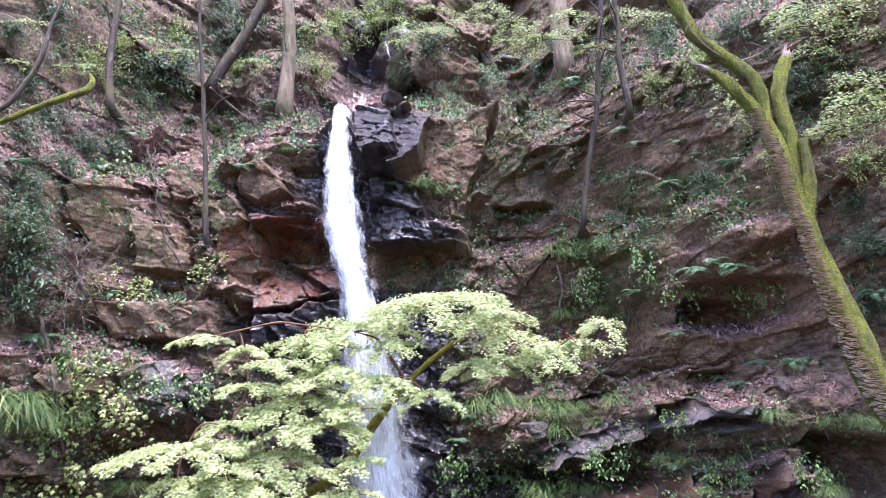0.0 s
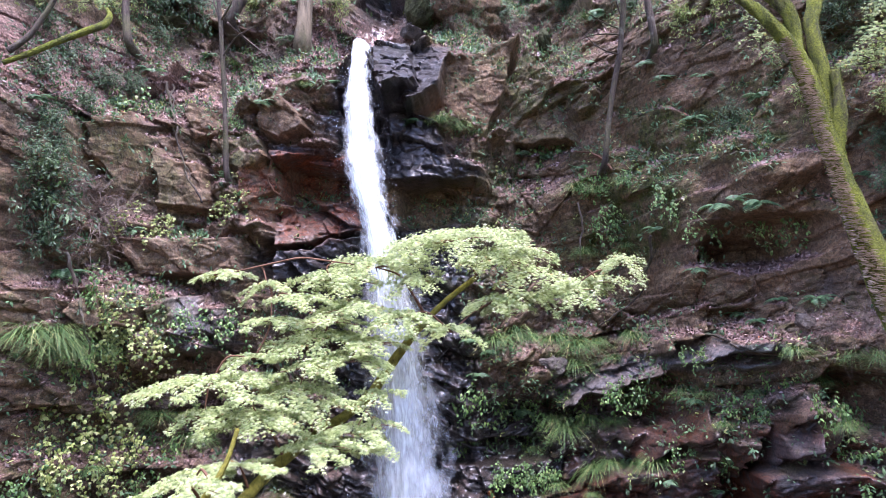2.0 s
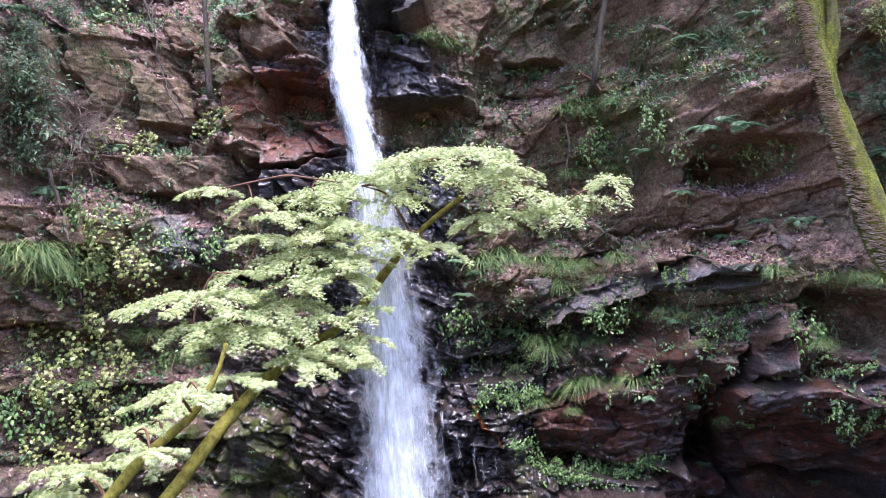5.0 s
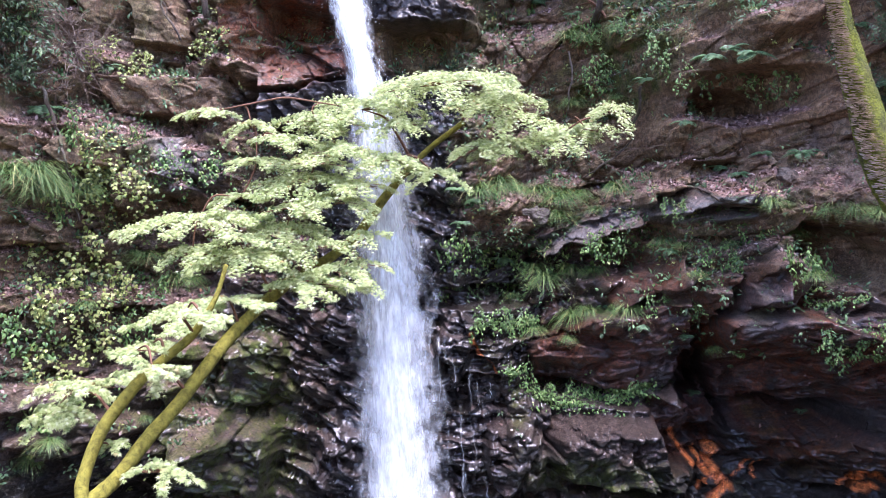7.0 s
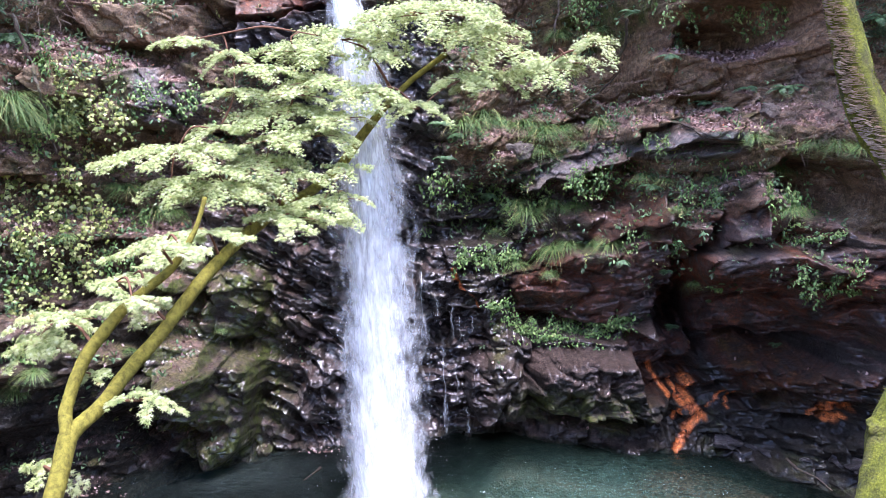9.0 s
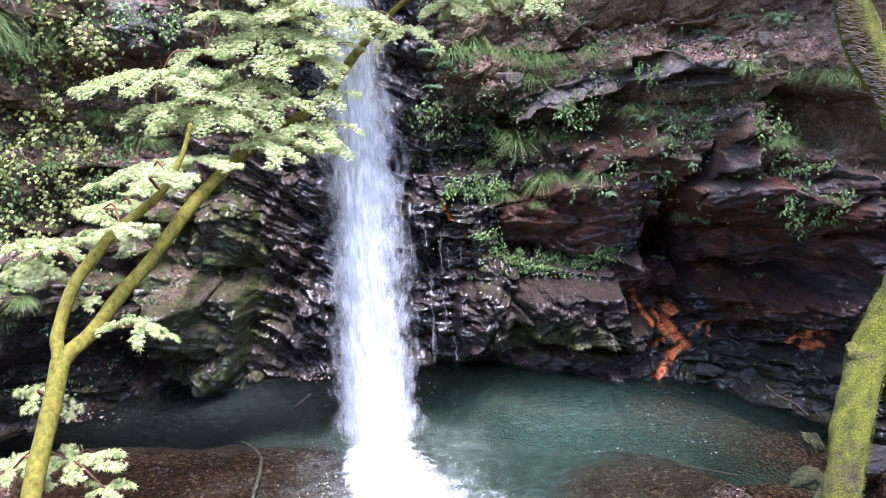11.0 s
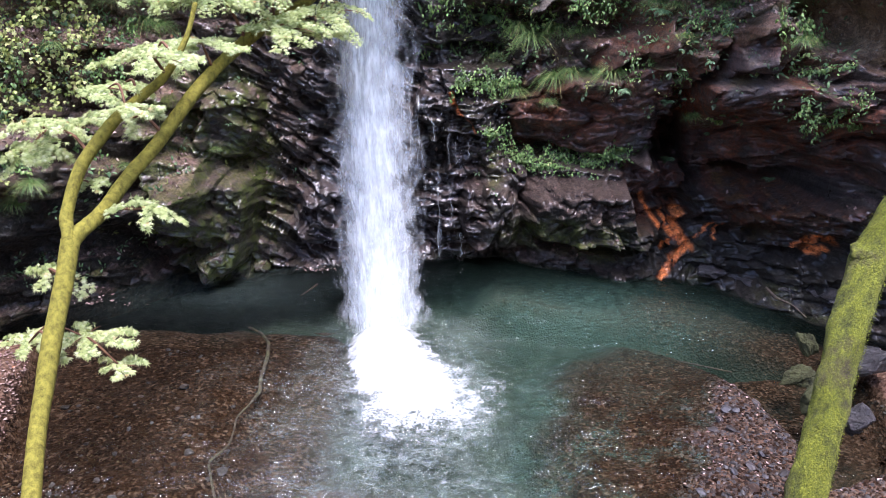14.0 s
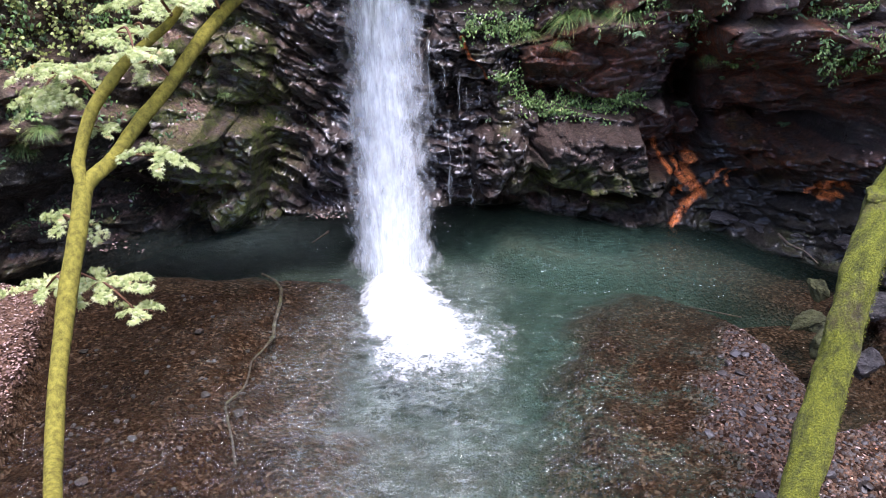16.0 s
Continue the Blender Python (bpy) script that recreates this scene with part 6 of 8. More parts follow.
def pool():
    xs, ys = np.linspace(-9, 9, 260), np.concatenate([np.linspace(-14, 2.4, 40), np.linspace(2.5, 12.2, 170)])
    X, Y = np.meshgrid(xs, ys)
    # beyond y -7 an unseen slope is added behind the camera to darken reflections
    Zg = ground_z(X, Y) + np.where(Y < -7, (-7 - Y) * 1.6, 0)
    deep = ramp(-0.25, -0.75, Zg + 0.1 * fbm(X * 2, Y * 2, 91, 3))
    shore = ramp(-0.04, 0.03, Zg)
    ob = sheet("ground", np.stack([X, Y, Zg], -1), GROUND, smooth=True, masks=dict(deep=deep, shore=shore))
    tagged(ob, "brown gravel pool floor and leaf-strewn banks", "ground", kind="structure")
    xs, ys = np.linspace(-6.5, 6.5, 520), np.linspace(2.6, 11.6, 460)
    X, Y = np.meshgrid(xs, ys)
    d = np.hypot(X + 0.55, Y - 7.2)
    calm = ramp(-1.0, -2.2, X) * ramp(4.4, 6.0, Y) + 0.8 * ramp(7.2, 8.4, Y) + 0.8 * ramp(1.1, 1.9, X)
    amp = (0.007 + 0.035 * np.exp(-((d / 2.6) ** 2))) * (1 - 0.6 * np.clip(calm, 0, 1))
    rings = np.sin(d * 13 + 2.5 * fbm(X * 1.2, Y * 1.2, 81, 3)) * 0.35
    Zw = amp * (rings + 1.3 * fbm(X * 3.2, Y * 5.5, 83, 4)) + (0.011 + 0.022 * np.exp(-((d / 3.4) ** 2)) + 0.02 * ramp(6.4, 4.5, Y)) * (1 - 0.6 * np.clip(calm, 0, 1)) * (1.2 - 3.0 * np.abs(fbm(X * 3.2 + 0.8 * Y, Y * 5.5, 87, 3)))
    chop = 0.6 - 0.32 * np.clip(calm, 0, 1)
    milk = 0.11 * np.exp(-(((X + 0.2) / 1.5) ** 2) - ((Y - 6.2) / 1.6) ** 2) + 0.07 * np.exp(-(((X + 0.2) / 1.2) ** 2) - ((Y - 4.6) / 1.3) ** 2) + 0.05 * np.exp(-(((X - 2.2) / 1.6) ** 2) - ((Y - 8.2) / 0.9) ** 2)
    milk = milk * ramp(2.1, 1.1, X) * ramp(-2.0, -0.9, X) + 0.03 * np.exp(-(((X - 2.2) / 1.4) ** 2) - ((Y - 8.3) / 0.8) ** 2)
    tint = (1 - 0.45 * ramp(-0.8, -1.6, X)) * np.maximum(ramp(0.1, 0.9, X + 0.2 * fbm(X, Y, 95, 3)), ramp(7.6, 8.2, Y))
    murk = 0.36 * np.exp(-(((X - 2.1) / 1.5) ** 2) - ((Y - 8.1) / 0.95) ** 2) + 0.16 * np.exp(-(((X + 2.6) / 1.5) ** 2) - ((Y - 8.7) / 0.7) ** 2)
    milk = milk + murk * (0.85 + 0.3 * fbm(X * 1.3, Y * 1.3, 97, 3))
    # where pale lines stand for ripple glints, plus true bubbles round the foam
    froth_glint = np.exp(-(((X - 0.55) / 1.5) ** 2) - ((Y - 4.9) / 1.5) ** 2) + 0.16 * np.exp(-(((X - 2.0) / 0.9) ** 2) - ((Y - 6.2) / 1.2) ** 2) + 0.6 * np.exp(-((np.hypot(X + 0.3, Y - 6.5) / 1.6) ** 2)) + 0.15 * ramp(7.2, 6.0, Y) * ramp(-1.8, -1.0, X)
    ob = sheet("pool_water", np.stack([X, Y, Zw], -1), WATER, smooth=True, masks=dict(milk=milk, chop=chop, tint=tint, froth_glint=froth_glint))
    tagged(ob, "clear green pool, rippled by the falling water", "water", kind="structure")


def ground_material():
    mat, nt, bsdf = material("pool_floor")
    p = place(nt)
    cells = nt.nodes.new("ShaderNodeTexVoronoi")
    cells.inputs["Scale"].default_value = 36
    nt.links.new(p, cells.inputs["Vector"])
    big, small = noise_tex(nt, p, 1.6, 4), noise_tex(nt, p, 22, 4, 0.7)
    pick = nt.nodes.new("ShaderNodeSeparateColor")
    nt.links.new(cells.outputs["Color"], pick.inputs[0])
    stones = colours(nt, pick.outputs[0], [(0.1, (0.01, 0.0045, 0.0023)), (0.5, (0.028, 0.014, 0.007)), (0.8, (0.06, 0.033, 0.019)), (1.0, (0.12, 0.08, 0.053))])
    stones = mixed(nt, span(nt, big, 0.42, 0.62, 0.0, 0.4), stones, (0.03, 0.015, 0.008))
    silt = colours(nt, big, [(0.35, (0.02, 0.034, 0.023)), (0.65, (0.042, 0.062, 0.044))])
    col = mixed(nt, attribute(nt, "deep"), stones, silt)
    leafy = colours(nt, small, [(0.3, (0.035, 0.021, 0.014)), (0.55, (0.125, 0.074, 0.05)), (0.75, (0.25, 0.175, 0.125))])
    col = mixed(nt, attribute(nt, "shore"), col, leafy)
    nt.links.new(col, bsdf.inputs["Base Color"])
    bsdf.inputs["Roughness"].default_value = 0.7
    bsdf.inputs["Specular IOR Level"].default_value = 0.05
    bumped(nt, bsdf, maths(nt, "ADD", cells.outputs["Distance"], small), 0.8, 0.03)
    return mat


GROUND = ground_material()
cliff()
pool()


# ---------------------------------------------------------------- the fall
def waterfall():
    root = empty("waterfall", (-1.3, 9.5, 8.0))
    tagged(root, "white waterfall that drops over dark rock into the pool", "waterfall")
    line = np.array(sorted(FALL_LINE, key=lambda r: -r[2]))
    line = np.vstack([[line[0, 0] - 0.05, line[0, 1] + 1.5, line[0, 2] + 0.1, 0.1], [line[0, 0], line[0, 1] + 0.35, line[0, 2] + 0.01, 0.17], line, [line[-1, 0] + 0.02, line[-1, 1] - 0.05, -0.05, line[-1, 3] * 1.1]])
    line = smooth_line(line, 0.04)
    s = np.r_[0, np.cumsum(np.linalg.norm(np.diff(line[:, :3], axis=0), axis=1))]
    drop = s / s[-1]
    across = np.linspace(-1, 1, 36)
    for k in range(7):
        rng = np.random.default_rng(100 + k)
        spread = 0.55 + 0.15 * k
        lag = 0.13 * (k - 3) * (0.35 + drop)
        A, S = np.meshgrid(across, s)
        W = line[:, 3][:, None] * spread * 0.96 * (1 + 0.16 * fbm(S * 2.2 + k * 9, A * 0.8 + k, 200 + k, 3))
        x = line[:, 0][:, None] + A * W * (1 + (0.06 + 0.16 * ramp(0.6, 0.25, drop)[:, None]) * np.abs(A) * fbm(S * 6.5 + k * 13, np.sign(A) * 5 + k, 230 + k, 3)) + 0.04 * drop[:, None] * fbm(A * 3 + k * 5, S * 0.8, 210 + k, 3)
        y = line[:, 1][:, None] + lag[:, None] * 0.5 - 0.12 * (1 - A * A) * (0.4 + drop[:, None]) + 0.05 * fbm(A * 4 + k * 3, S * 1.7, 220 + k, 3)
        z = line[:, 2][:, None] + 0 * A
        body = 0.42 + 0.36 * (1 - np.abs(A) ** 1.6) + 0.05 * fbm(S * 5, A * 2 + k * 3, 240 + k, 3) - 0.3 * np.abs(A) ** 4 - 0.14 * ramp(0.1, 0.75, drop)[:, None] + 0.02 * (3 - k) - (0.14 if k > 5 else 0.0) - 0.17 * ramp(0.4, 0.05, drop)[:, None] - 0.2 * np.abs(A) ** 3 * ramp(0.5, 0.2, drop)[:, None] + 0.16 * ramp(0.86, 1.0, drop)[:, None] - 0.08
        uv = np.stack([A * 0.35 * (0.5 + drop[:, None]) + k * 3.1, S * 0.8], -1)
        sheet("water_curtain", np.stack([x, y, z], -1), FALL, root, "" if k else "streaked white falling water", uv=uv, masks=dict(body=body))
    # loose drops along the edges
    rng = np.random.default_rng(7)
    heap = Heap()
    drop_shape = np.array([(0, 0, 1.6), (1, 0, 0), (0, 1, 0), (-1, 0, 0), (0, -1, 0), (0, 0, -1.6)])
    drop_faces = [(0, 1, 2), (0, 2, 3), (0, 3, 4), (0, 4, 1), (5, 2, 1), (5, 3, 2), (5, 4, 3), (5, 1, 4)]
    for _ in range(1500):
        i = int(len(line) * rng.uniform(0.12, 1) ** 0.6) - 1
        off = rng.normal(0, 0.55) * line[i, 3] * 1.25
        p = line[i, :3] + (off, rng.normal(0, 0.12) - 0.05, rng.uniform(-0.03, 0.03))
        heap.add(p + drop_shape * rng.uniform(0.001, 0.0026) * (1, 1, rng.uniform(1, 3)), drop_faces)
    for _ in range(450):
        i = int(len(line) * rng.uniform(0.12, 0.5))
        off = (line[i, 3] * rng.uniform(0.5, 0.9) + abs(rng.normal(0, 0.07))) * (1 if rng.uniform() < 0.6 else -1)
        p = line[i, :3] + (off, rng.normal(0, 0.1) - 0.1, rng.uniform(-0.03, 0.03))
        heap.add(p + drop_shape * rng.uniform(0.001, 0.0022) * (1, 1, rng.uniform(1, 3)), drop_faces)
    for _ in range(2600):
        a, r = rng.uniform(0, 2 * math.pi), abs(rng.normal(0, 0.5))
        p = np.array((-0.45 + r * math.cos(a), 6.9 + 0.9 * r * math.sin(a) - 0.2, abs(rng.normal(0, 0.22)) * math.exp(-r)))
        heap.add(p + drop_shape * rng.uniform(0.0008, 0.002), drop_faces)
    heap.put("spray", DROP, root, "fine white drops")["kind"] = "stuff"
    # the boil where it lands: a heaped mound of foam, and thin foam that drifts off
    r, a = np.meshgrid(np.linspace(0, 1, 60), np.linspace(0, 2 * math.pi, 120))
    for k, (cx, cy, rx, ry, high, dense) in enumerate(((-0.55, 7.2, 0.5, 0.75, 0.3, 0.5), (-0.42, 6.8, 0.56, 0.85, 0.2, 0.5), (-0.26, 6.45, 0.62, 0.85, 0.07, 0.3), (-0.14, 6.25, 1.0, 1.05, 0.02, 0.17), (0.0, 5.7, 1.9, 2.0, 0.01, -0.14))):
        x, y = cx + rx * r * np.cos(a), cy + ry * r * np.sin(a)
        lump = fbm(x * 5 + k * 3, y * 5, 310 + k, 4)
        z = 0.025 + 0.004 * k + high * (1 - r**1.5) ** 2 * (1 + 0.45 * lump) + 0.03 * (1 - r) * fbm(x * 16, y * 16, 330 + k, 2)
        body = 0.5 + dense - (0.75 if k < 3 else 0.5) * r**2 + 0.15 * lump
        sheet("foam", np.stack([x, y, z], -1), LACE if k == 3 else FOAM, root, "" if k else "churned white foam on the pool", uv=np.stack([x, y], -1), masks=dict(body=body))


# ---------------------------------------------------------------- trees
def leaf_layer(heap, twigs, pad, rng, size, density, droop=0.35):
    """A drooping, uneven layer of leaves round its twig."""
    cx, cy, cz, hw, hh = pad
    deep = hw * 0.65
    n = int(density * hw * deep * 3.14)
    tilt = hh / (hw + 0.05)
    centre = np.array((cx, cy, cz))
    spokes = max(7, int(hw * 15))
    reach = rng.uniform(0.7, 1.08, spokes)
    level = rng.normal(0, 0.3 * hh, spokes)
    for _ in range(n):
        k, r = rng.integers(0, spokes), rng.uniform(0, 1) ** 0.62
        a = 2 * math.pi * (k + 0.5 * math.sin(k * 5 + cx * 7)) / spokes + rng.normal(0, 0.10 + 0.1 * (1 - r))
        r = r * reach[k]
        dx, dy = r * math.cos(a) * hw, r * math.sin(a) * deep
        dz = -hh * 0.85 * r * r + 0.35 * hh + level[k] * r + dy * 0.2 * (1 if dy < 0 else 0.5) + rng.normal(0, 0.1 * hh)
        ahead = np.array((dx / hw, dy / deep - 0.45, -droop - 0.4 * r)) + rng.normal(0, 0.4, 3) * (1, 1, 0.6)
        up = np.array((0.2 * dx / hw, -0.5, 1.0)) + rng.normal(0, 0.2, 3)
        add_leaf(heap, MAPLE_SHAPE, MAPLE_FACES, centre + (dx, dy, dz), ahead, up, size * rng.uniform(0.65, 1.15))
    for _ in range(max(2, int(hw * 9))):
        a, r = rng.uniform(0, 2 * math.pi), rng.uniform(0.4, 0.85)
        end = centre + (r * math.cos(a) * hw, r * math.sin(a) * deep, -hh * 0.9 * r * r + 0.3 * hh)
        middle = (centre + end) / 2 + (0, 0, 0.03)
        rows = np.array([(*centre, 0.007), (*middle, 0.005), (*end, 0.002)])
        twigs.add(*tube_arrays(smooth_line(rows, 0.08), 4, 0.0, 3))


def nearest_on(lines, p):
    best = None
    for line in lines:
        d = np.linalg.norm(line[:, :3] - p, axis=1) + 0.6 * np.maximum(0, line[:, 2] - p[2])
        i = int(np.argmin(d))
        if best is None or d[i] < best[0]:
            best = (d[i], line[i])
    return best[1]


def maple():
    rng = np.random.default_rng(21)
    root = empty("maple_tree", MAPLE_TRUNK[0][:3])
    tagged(root, "young maple with forked mossy trunk and layered pale green leaves", "tree")
    lines = [smooth_line(r, 0.05) for r in (MAPLE_TRUNK, MAPLE_LIMB_LONG, MAPLE_LIMB_SHORT)]
    base = np.array(MAPLE_TRUNK[0])
    first = np.vstack([[base[0] - 0.15, base[1] - 0.4, base[2] - 1.1, base[3] * 1.5], MAPLE_TRUNK])
    tube("trunk", first, MAPLE_BARK, root, "green-brown mossy trunk", 14, 0.12, 2, 0.05)
    inner = np.array(MAPLE_TRUNK[-2]) * (1, 1, 1, 0.75)
    tube("limb", np.vstack([inner, MAPLE_LIMB_LONG]), MAPLE_BARK, root, "", 12, 0.14, 3, 0.05)
    tube("limb", np.vstack([inner, MAPLE_LIMB_SHORT]), MAPLE_BARK, root, "", 12, 0.14, 4, 0.05)
    leaves, twigs = Heap(), Heap()
    for pads in (MAPLE_PADS_UPPER, MAPLE_PADS_MIDDLE, MAPLE_PADS_INNER, MAPLE_PADS_LOWER):
        for k, pad in enumerate(pads):
            centre = np.array(pad[:3])
            start = nearest_on(lines, centre)
            bend = (start[:3] + centre) / 2 + (0, 0, 0.10) + rng.normal(0, 0.05, 3)
            rows = np.array([(*start[:3], min(0.016, start[3] * 0.45)), (*bend, 0.012), (*centre, 0.006)])
            branch = smooth_line(rows, 0.05)
            lines.append(branch)
            v, f = tube_arrays(branch, 7, 0.2, k)
            soup("branch", v, f, RED_WOOD, root)
            low = pads is MAPLE_PADS_LOWER
            leaf_layer(leaves, twigs, pad, rng, 0.042 if low else 0.034, 1500 if pads is MAPLE_PADS_INNER else 1800 if low else 2900)
    twigs.put("brushwood", RED_WOOD, root, "thin reddish twigs", True)["kind"] = "stuff"
    leaves.put("crown", MAPLE_LEAF, root, "layers of pale green seven-pointed leaves")


def mossy_tree():
    root = empty("mossy_tree", MOSSY_TRUNK[0][:3])
    tagged(root, "leaning dead tree, thick with yellow moss and bracket fungi", "tree")
    trunk = smooth_line(MOSSY_TRUNK, 0.04)
    bole = tube("trunk", MOSSY_TRUNK, MOSSY_BARK, root, "mossy yellow-green trunk", 28, 0.3, 6, 0.025)
    knob = part("burl", rock_mesh(77, 1.0, 5, 4, 0.25), MOSSY_BARK, bole, "mossy knob on the trunk")
    knob.location, knob.scale = (2.97, 4.86, 2.13), (0.105, 0.1, 0.075)
    for k, rows in enumerate((MOSSY_STEM_A, MOSSY_STEM_B, MOSSY_STEM_C, MOSSY_STEM_D)):
        tube("stem", rows, MOSSY_BARK, root, "", 18, 0.4, 8 + k, 0.025)
    for rows, n in ((MOSSY_STEM_A, 30), (MOSSY_STEM_C, 40)):
        tip = np.array(rows[-1])
        axis = tip[:3] - np.array(rows[-2][:3])
        axis /= np.linalg.norm(axis)
        for j in range(7):
            turn = j * 0.9
            lean = np.array((math.cos(turn), 0.4 * math.sin(turn), math.sin(turn))) * tip[3]
            foot = tip[:3] + lean * 0.6
            end = foot + axis * (0.05 + 0.05 * ((j * 5) % 4)) + lean * 0.25
            tube("splinter", [(*foot, tip[3] * 0.35), (*((foot + end) / 2), tip[3] * 0.22), (*end, 0.002)], DEAD_WOOD, root, "splintered pale wood", 5, 0.3, n + j, 0.02)
        tube("broken_tip", [(*(tip[:3] - axis * 0.05), tip[3] * 1.02), (*(tip[:3] + axis * 0.05), tip[3] * 0.9), (*(tip[:3] + axis * 0.1), tip[3] * 0.3)], DEAD_WOOD, root, "splintered pale wood", 9, 0.6, n, 0.02)
    # a pelt of moss
    rng = np.random.default_rng(33)
    heap = Heap()
    blade = np.array([(-0.35, 0, 0), (0.35, 0, 0), (0, 1, 0)])
    for rows, count in ((trunk, 24000), (smooth_line(MOSSY_STEM_A, 0.04), 1500), (smooth_line(MOSSY_STEM_B, 0.04), 3500), (smooth_line(MOSSY_STEM_C, 0.04), 2000), (smooth_line(MOSSY_STEM_D, 0.04), 1000)):
        for _ in range(count):
            i, f = rng.integers(0, len(rows) - 1), rng.uniform(0, 1)
            c, rad = rows[i, :3] * (1 - f) + rows[i + 1, :3] * f, rows[i, 3]
            tan = rows[i + 1, :3] - rows[i, :3]
            tan /= np.linalg.norm(tan)
            turn = radians(rng.uniform(170, 380))
            out = np.array((math.cos(turn), math.sin(turn), 0.25))
            out = out - tan * (out @ tan)
            out /= np.linalg.norm(out)
            way = out + rng.normal(0, 0.5, 3) + (0, 0, -0.3)
            s, a, u = frame_of(way, out + rng.normal(0, 0.6, 3))
            size = rng.uniform(0.005, 0.011)
            heap.add(c + out * rad * rng.uniform(0.93, 1.1) + size * (blade[:, :1] * s + blade[:, 1:2] * a), [(0, 1, 2)])
    pelt = heap.put("moss", MOSS_TUFT, bole, "shaggy yellow-green moss")
    pelt["kind"], pelt.location = "stuff", (0, 0, 0)
    offshoots(root, MOSSY_STEM_B, 7, 640, 0.7, 0.01, 0.3, DEAD_WOOD)
    # rows of small shelves on the shaded side of the trunk
    rng = np.random.default_rng(31)
    a = np.linspace(-1.45, 1.45, 6)
    rim = np.stack([np.sin(a), np.cos(a), 0 * a], 1)
    shelf = np.vstack([rim, rim * (0.85, 0.85, 1) - (0, 0, 0.13), [(0, 0, 0.1)]])
    shelf_faces = [(k, k + 1, 12) for k in range(5)] + [(k + 1, k, k + 6, k + 7) for k in range(5)]
    for rows, count in ((trunk[trunk[:, 2] > 3.6], 2000), (smooth_line(MOSSY_STEM_A, 0.04)[:9], 170)):
        heap = Heap()
        for _ in range(count):
            i = rng.integers(1, len(rows) - 1)
            f = rng.uniform(0, 1)
            c, rad = rows[i, :3] * (1 - f) + rows[i + 1, :3] * f, rows[i, 3]
            tan = rows[i + 1, :3] - rows[i - 1, :3]
            turn = radians(rng.uniform(188, 258))
            out = np.array((math.cos(turn), math.sin(turn), 0.0))
            tan /= np.linalg.norm(tan)
            out = out - tan * (out @ tan)
            out /= np.linalg.norm(out)
            s, o, u = frame_of(out, np.array((0, -0.2, 1)) + rng.normal(0, 0.15, 3))
            size = rng.uniform(0.013, 0.027)
            heap.add(c + out * rad * 1.08 + size * (shelf[:, :1] * s * 1.15 + shelf[:, 1:2] * o * 0.75 + shelf[:, 2:] * u), shelf_faces)
        shelves = heap.put("bracket_fungi", FUNGUS, bole, "pale brown shelves in rows")
        shelves["kind"], shelves.location = "stuff", (0, 0, 0)


def hill_tree(rows, label, bark, seed, sides=10):
    root = empty("tree", rows[0][:3])
    tagged(root, label, "tree", "trees on the hillside")
    tube("trunk", rows, bark, root, "", sides, 0.15, seed, 0.07)
    return root


def hill_trees():
    roots = [
        hill_tree(TREE_DARK, "slim dark trunk among fallen leaves on the slope", GREY_BARK, 41),
        hill_tree(TREE_SLIM, "very thin straight trunk at the edge of the rock", GREY_BARK, 42, 8),
        hill_tree(TREE_LEANING, "leaning dark trunk with mossy upper side", GREY_BARK, 43),
        hill_tree(TREE_PALE, "pale straight trunk with mossy foot beside the lip of the fall", PALE_BARK, 44),
        hill_tree(TREE_FORKED, "thin forked maple on a ledge", GREY_BARK, 45),
        hill_tree(TREE_SMALL, "small bare tree on the leafy ledge", GREY_BARK, 46, 8),
        hill_tree(TREE_BIG_FAR, "broad pale trunk high on the slope", PALE_BARK, 47),
        hill_tree(TREE_BEHIND, "dark trunk in the leaves behind the mossy tree", GREY_BARK, 48),
    ]
    for k, (n, rows, count) in enumerate(((0, TREE_DARK, 4), (1, TREE_SLIM, 5), (2, TREE_LEANING, 4), (3, TREE_PALE, 7), (4, TREE_FORKED, 8), (5, TREE_SMALL, 6), (7, TREE_BEHIND, 5))):
        offshoots(roots[n], rows, count, 600 + k, 0.8, 0.014, 0.45)
    rng = np.random.default_rng(51)
    for owner, pads in ((roots[7], HILL_PADS_RIGHT[:6] + HILL_PADS_RIGHT[14:]), (roots[4], HILL_PADS_RIGHT[6:14]), (roots[3], HILL_PADS_LEFT[:7]), (roots[0], HILL_PADS_LEFT[7:])):
        leaves, twigs = Heap(), Heap()
        for pad in pads:
            leaf_layer(leaves, twigs, pad, rng, 0.034, 850)
        for pad in HILL_PADS_MORE[:11] if owner is roots[4] else HILL_PADS_MORE[11:] if owner is roots[7] else ():
            leaf_layer(leaves, twigs, pad, rng, 0.028, 800, 0.8)
        leaves.put("crown", FAR_LEAF, owner, "thin layers of yellow-green leaves")
        twigs.put("brushwood", GREY_BARK, owner)["kind"] = "stuff"


def bare_branches():
    for rows, mat, label in ((BRANCH_MOSSY, MOSSY_BARK, "mossy fallen branch that reaches over the slope"), (BRANCH_BARE, GREY_BARK, "bare crooked branch that hangs over the slope")):
        tagged(tube("branch", rows, mat, None, "", 10, 0.3, 61, 0.04), label, "branch")


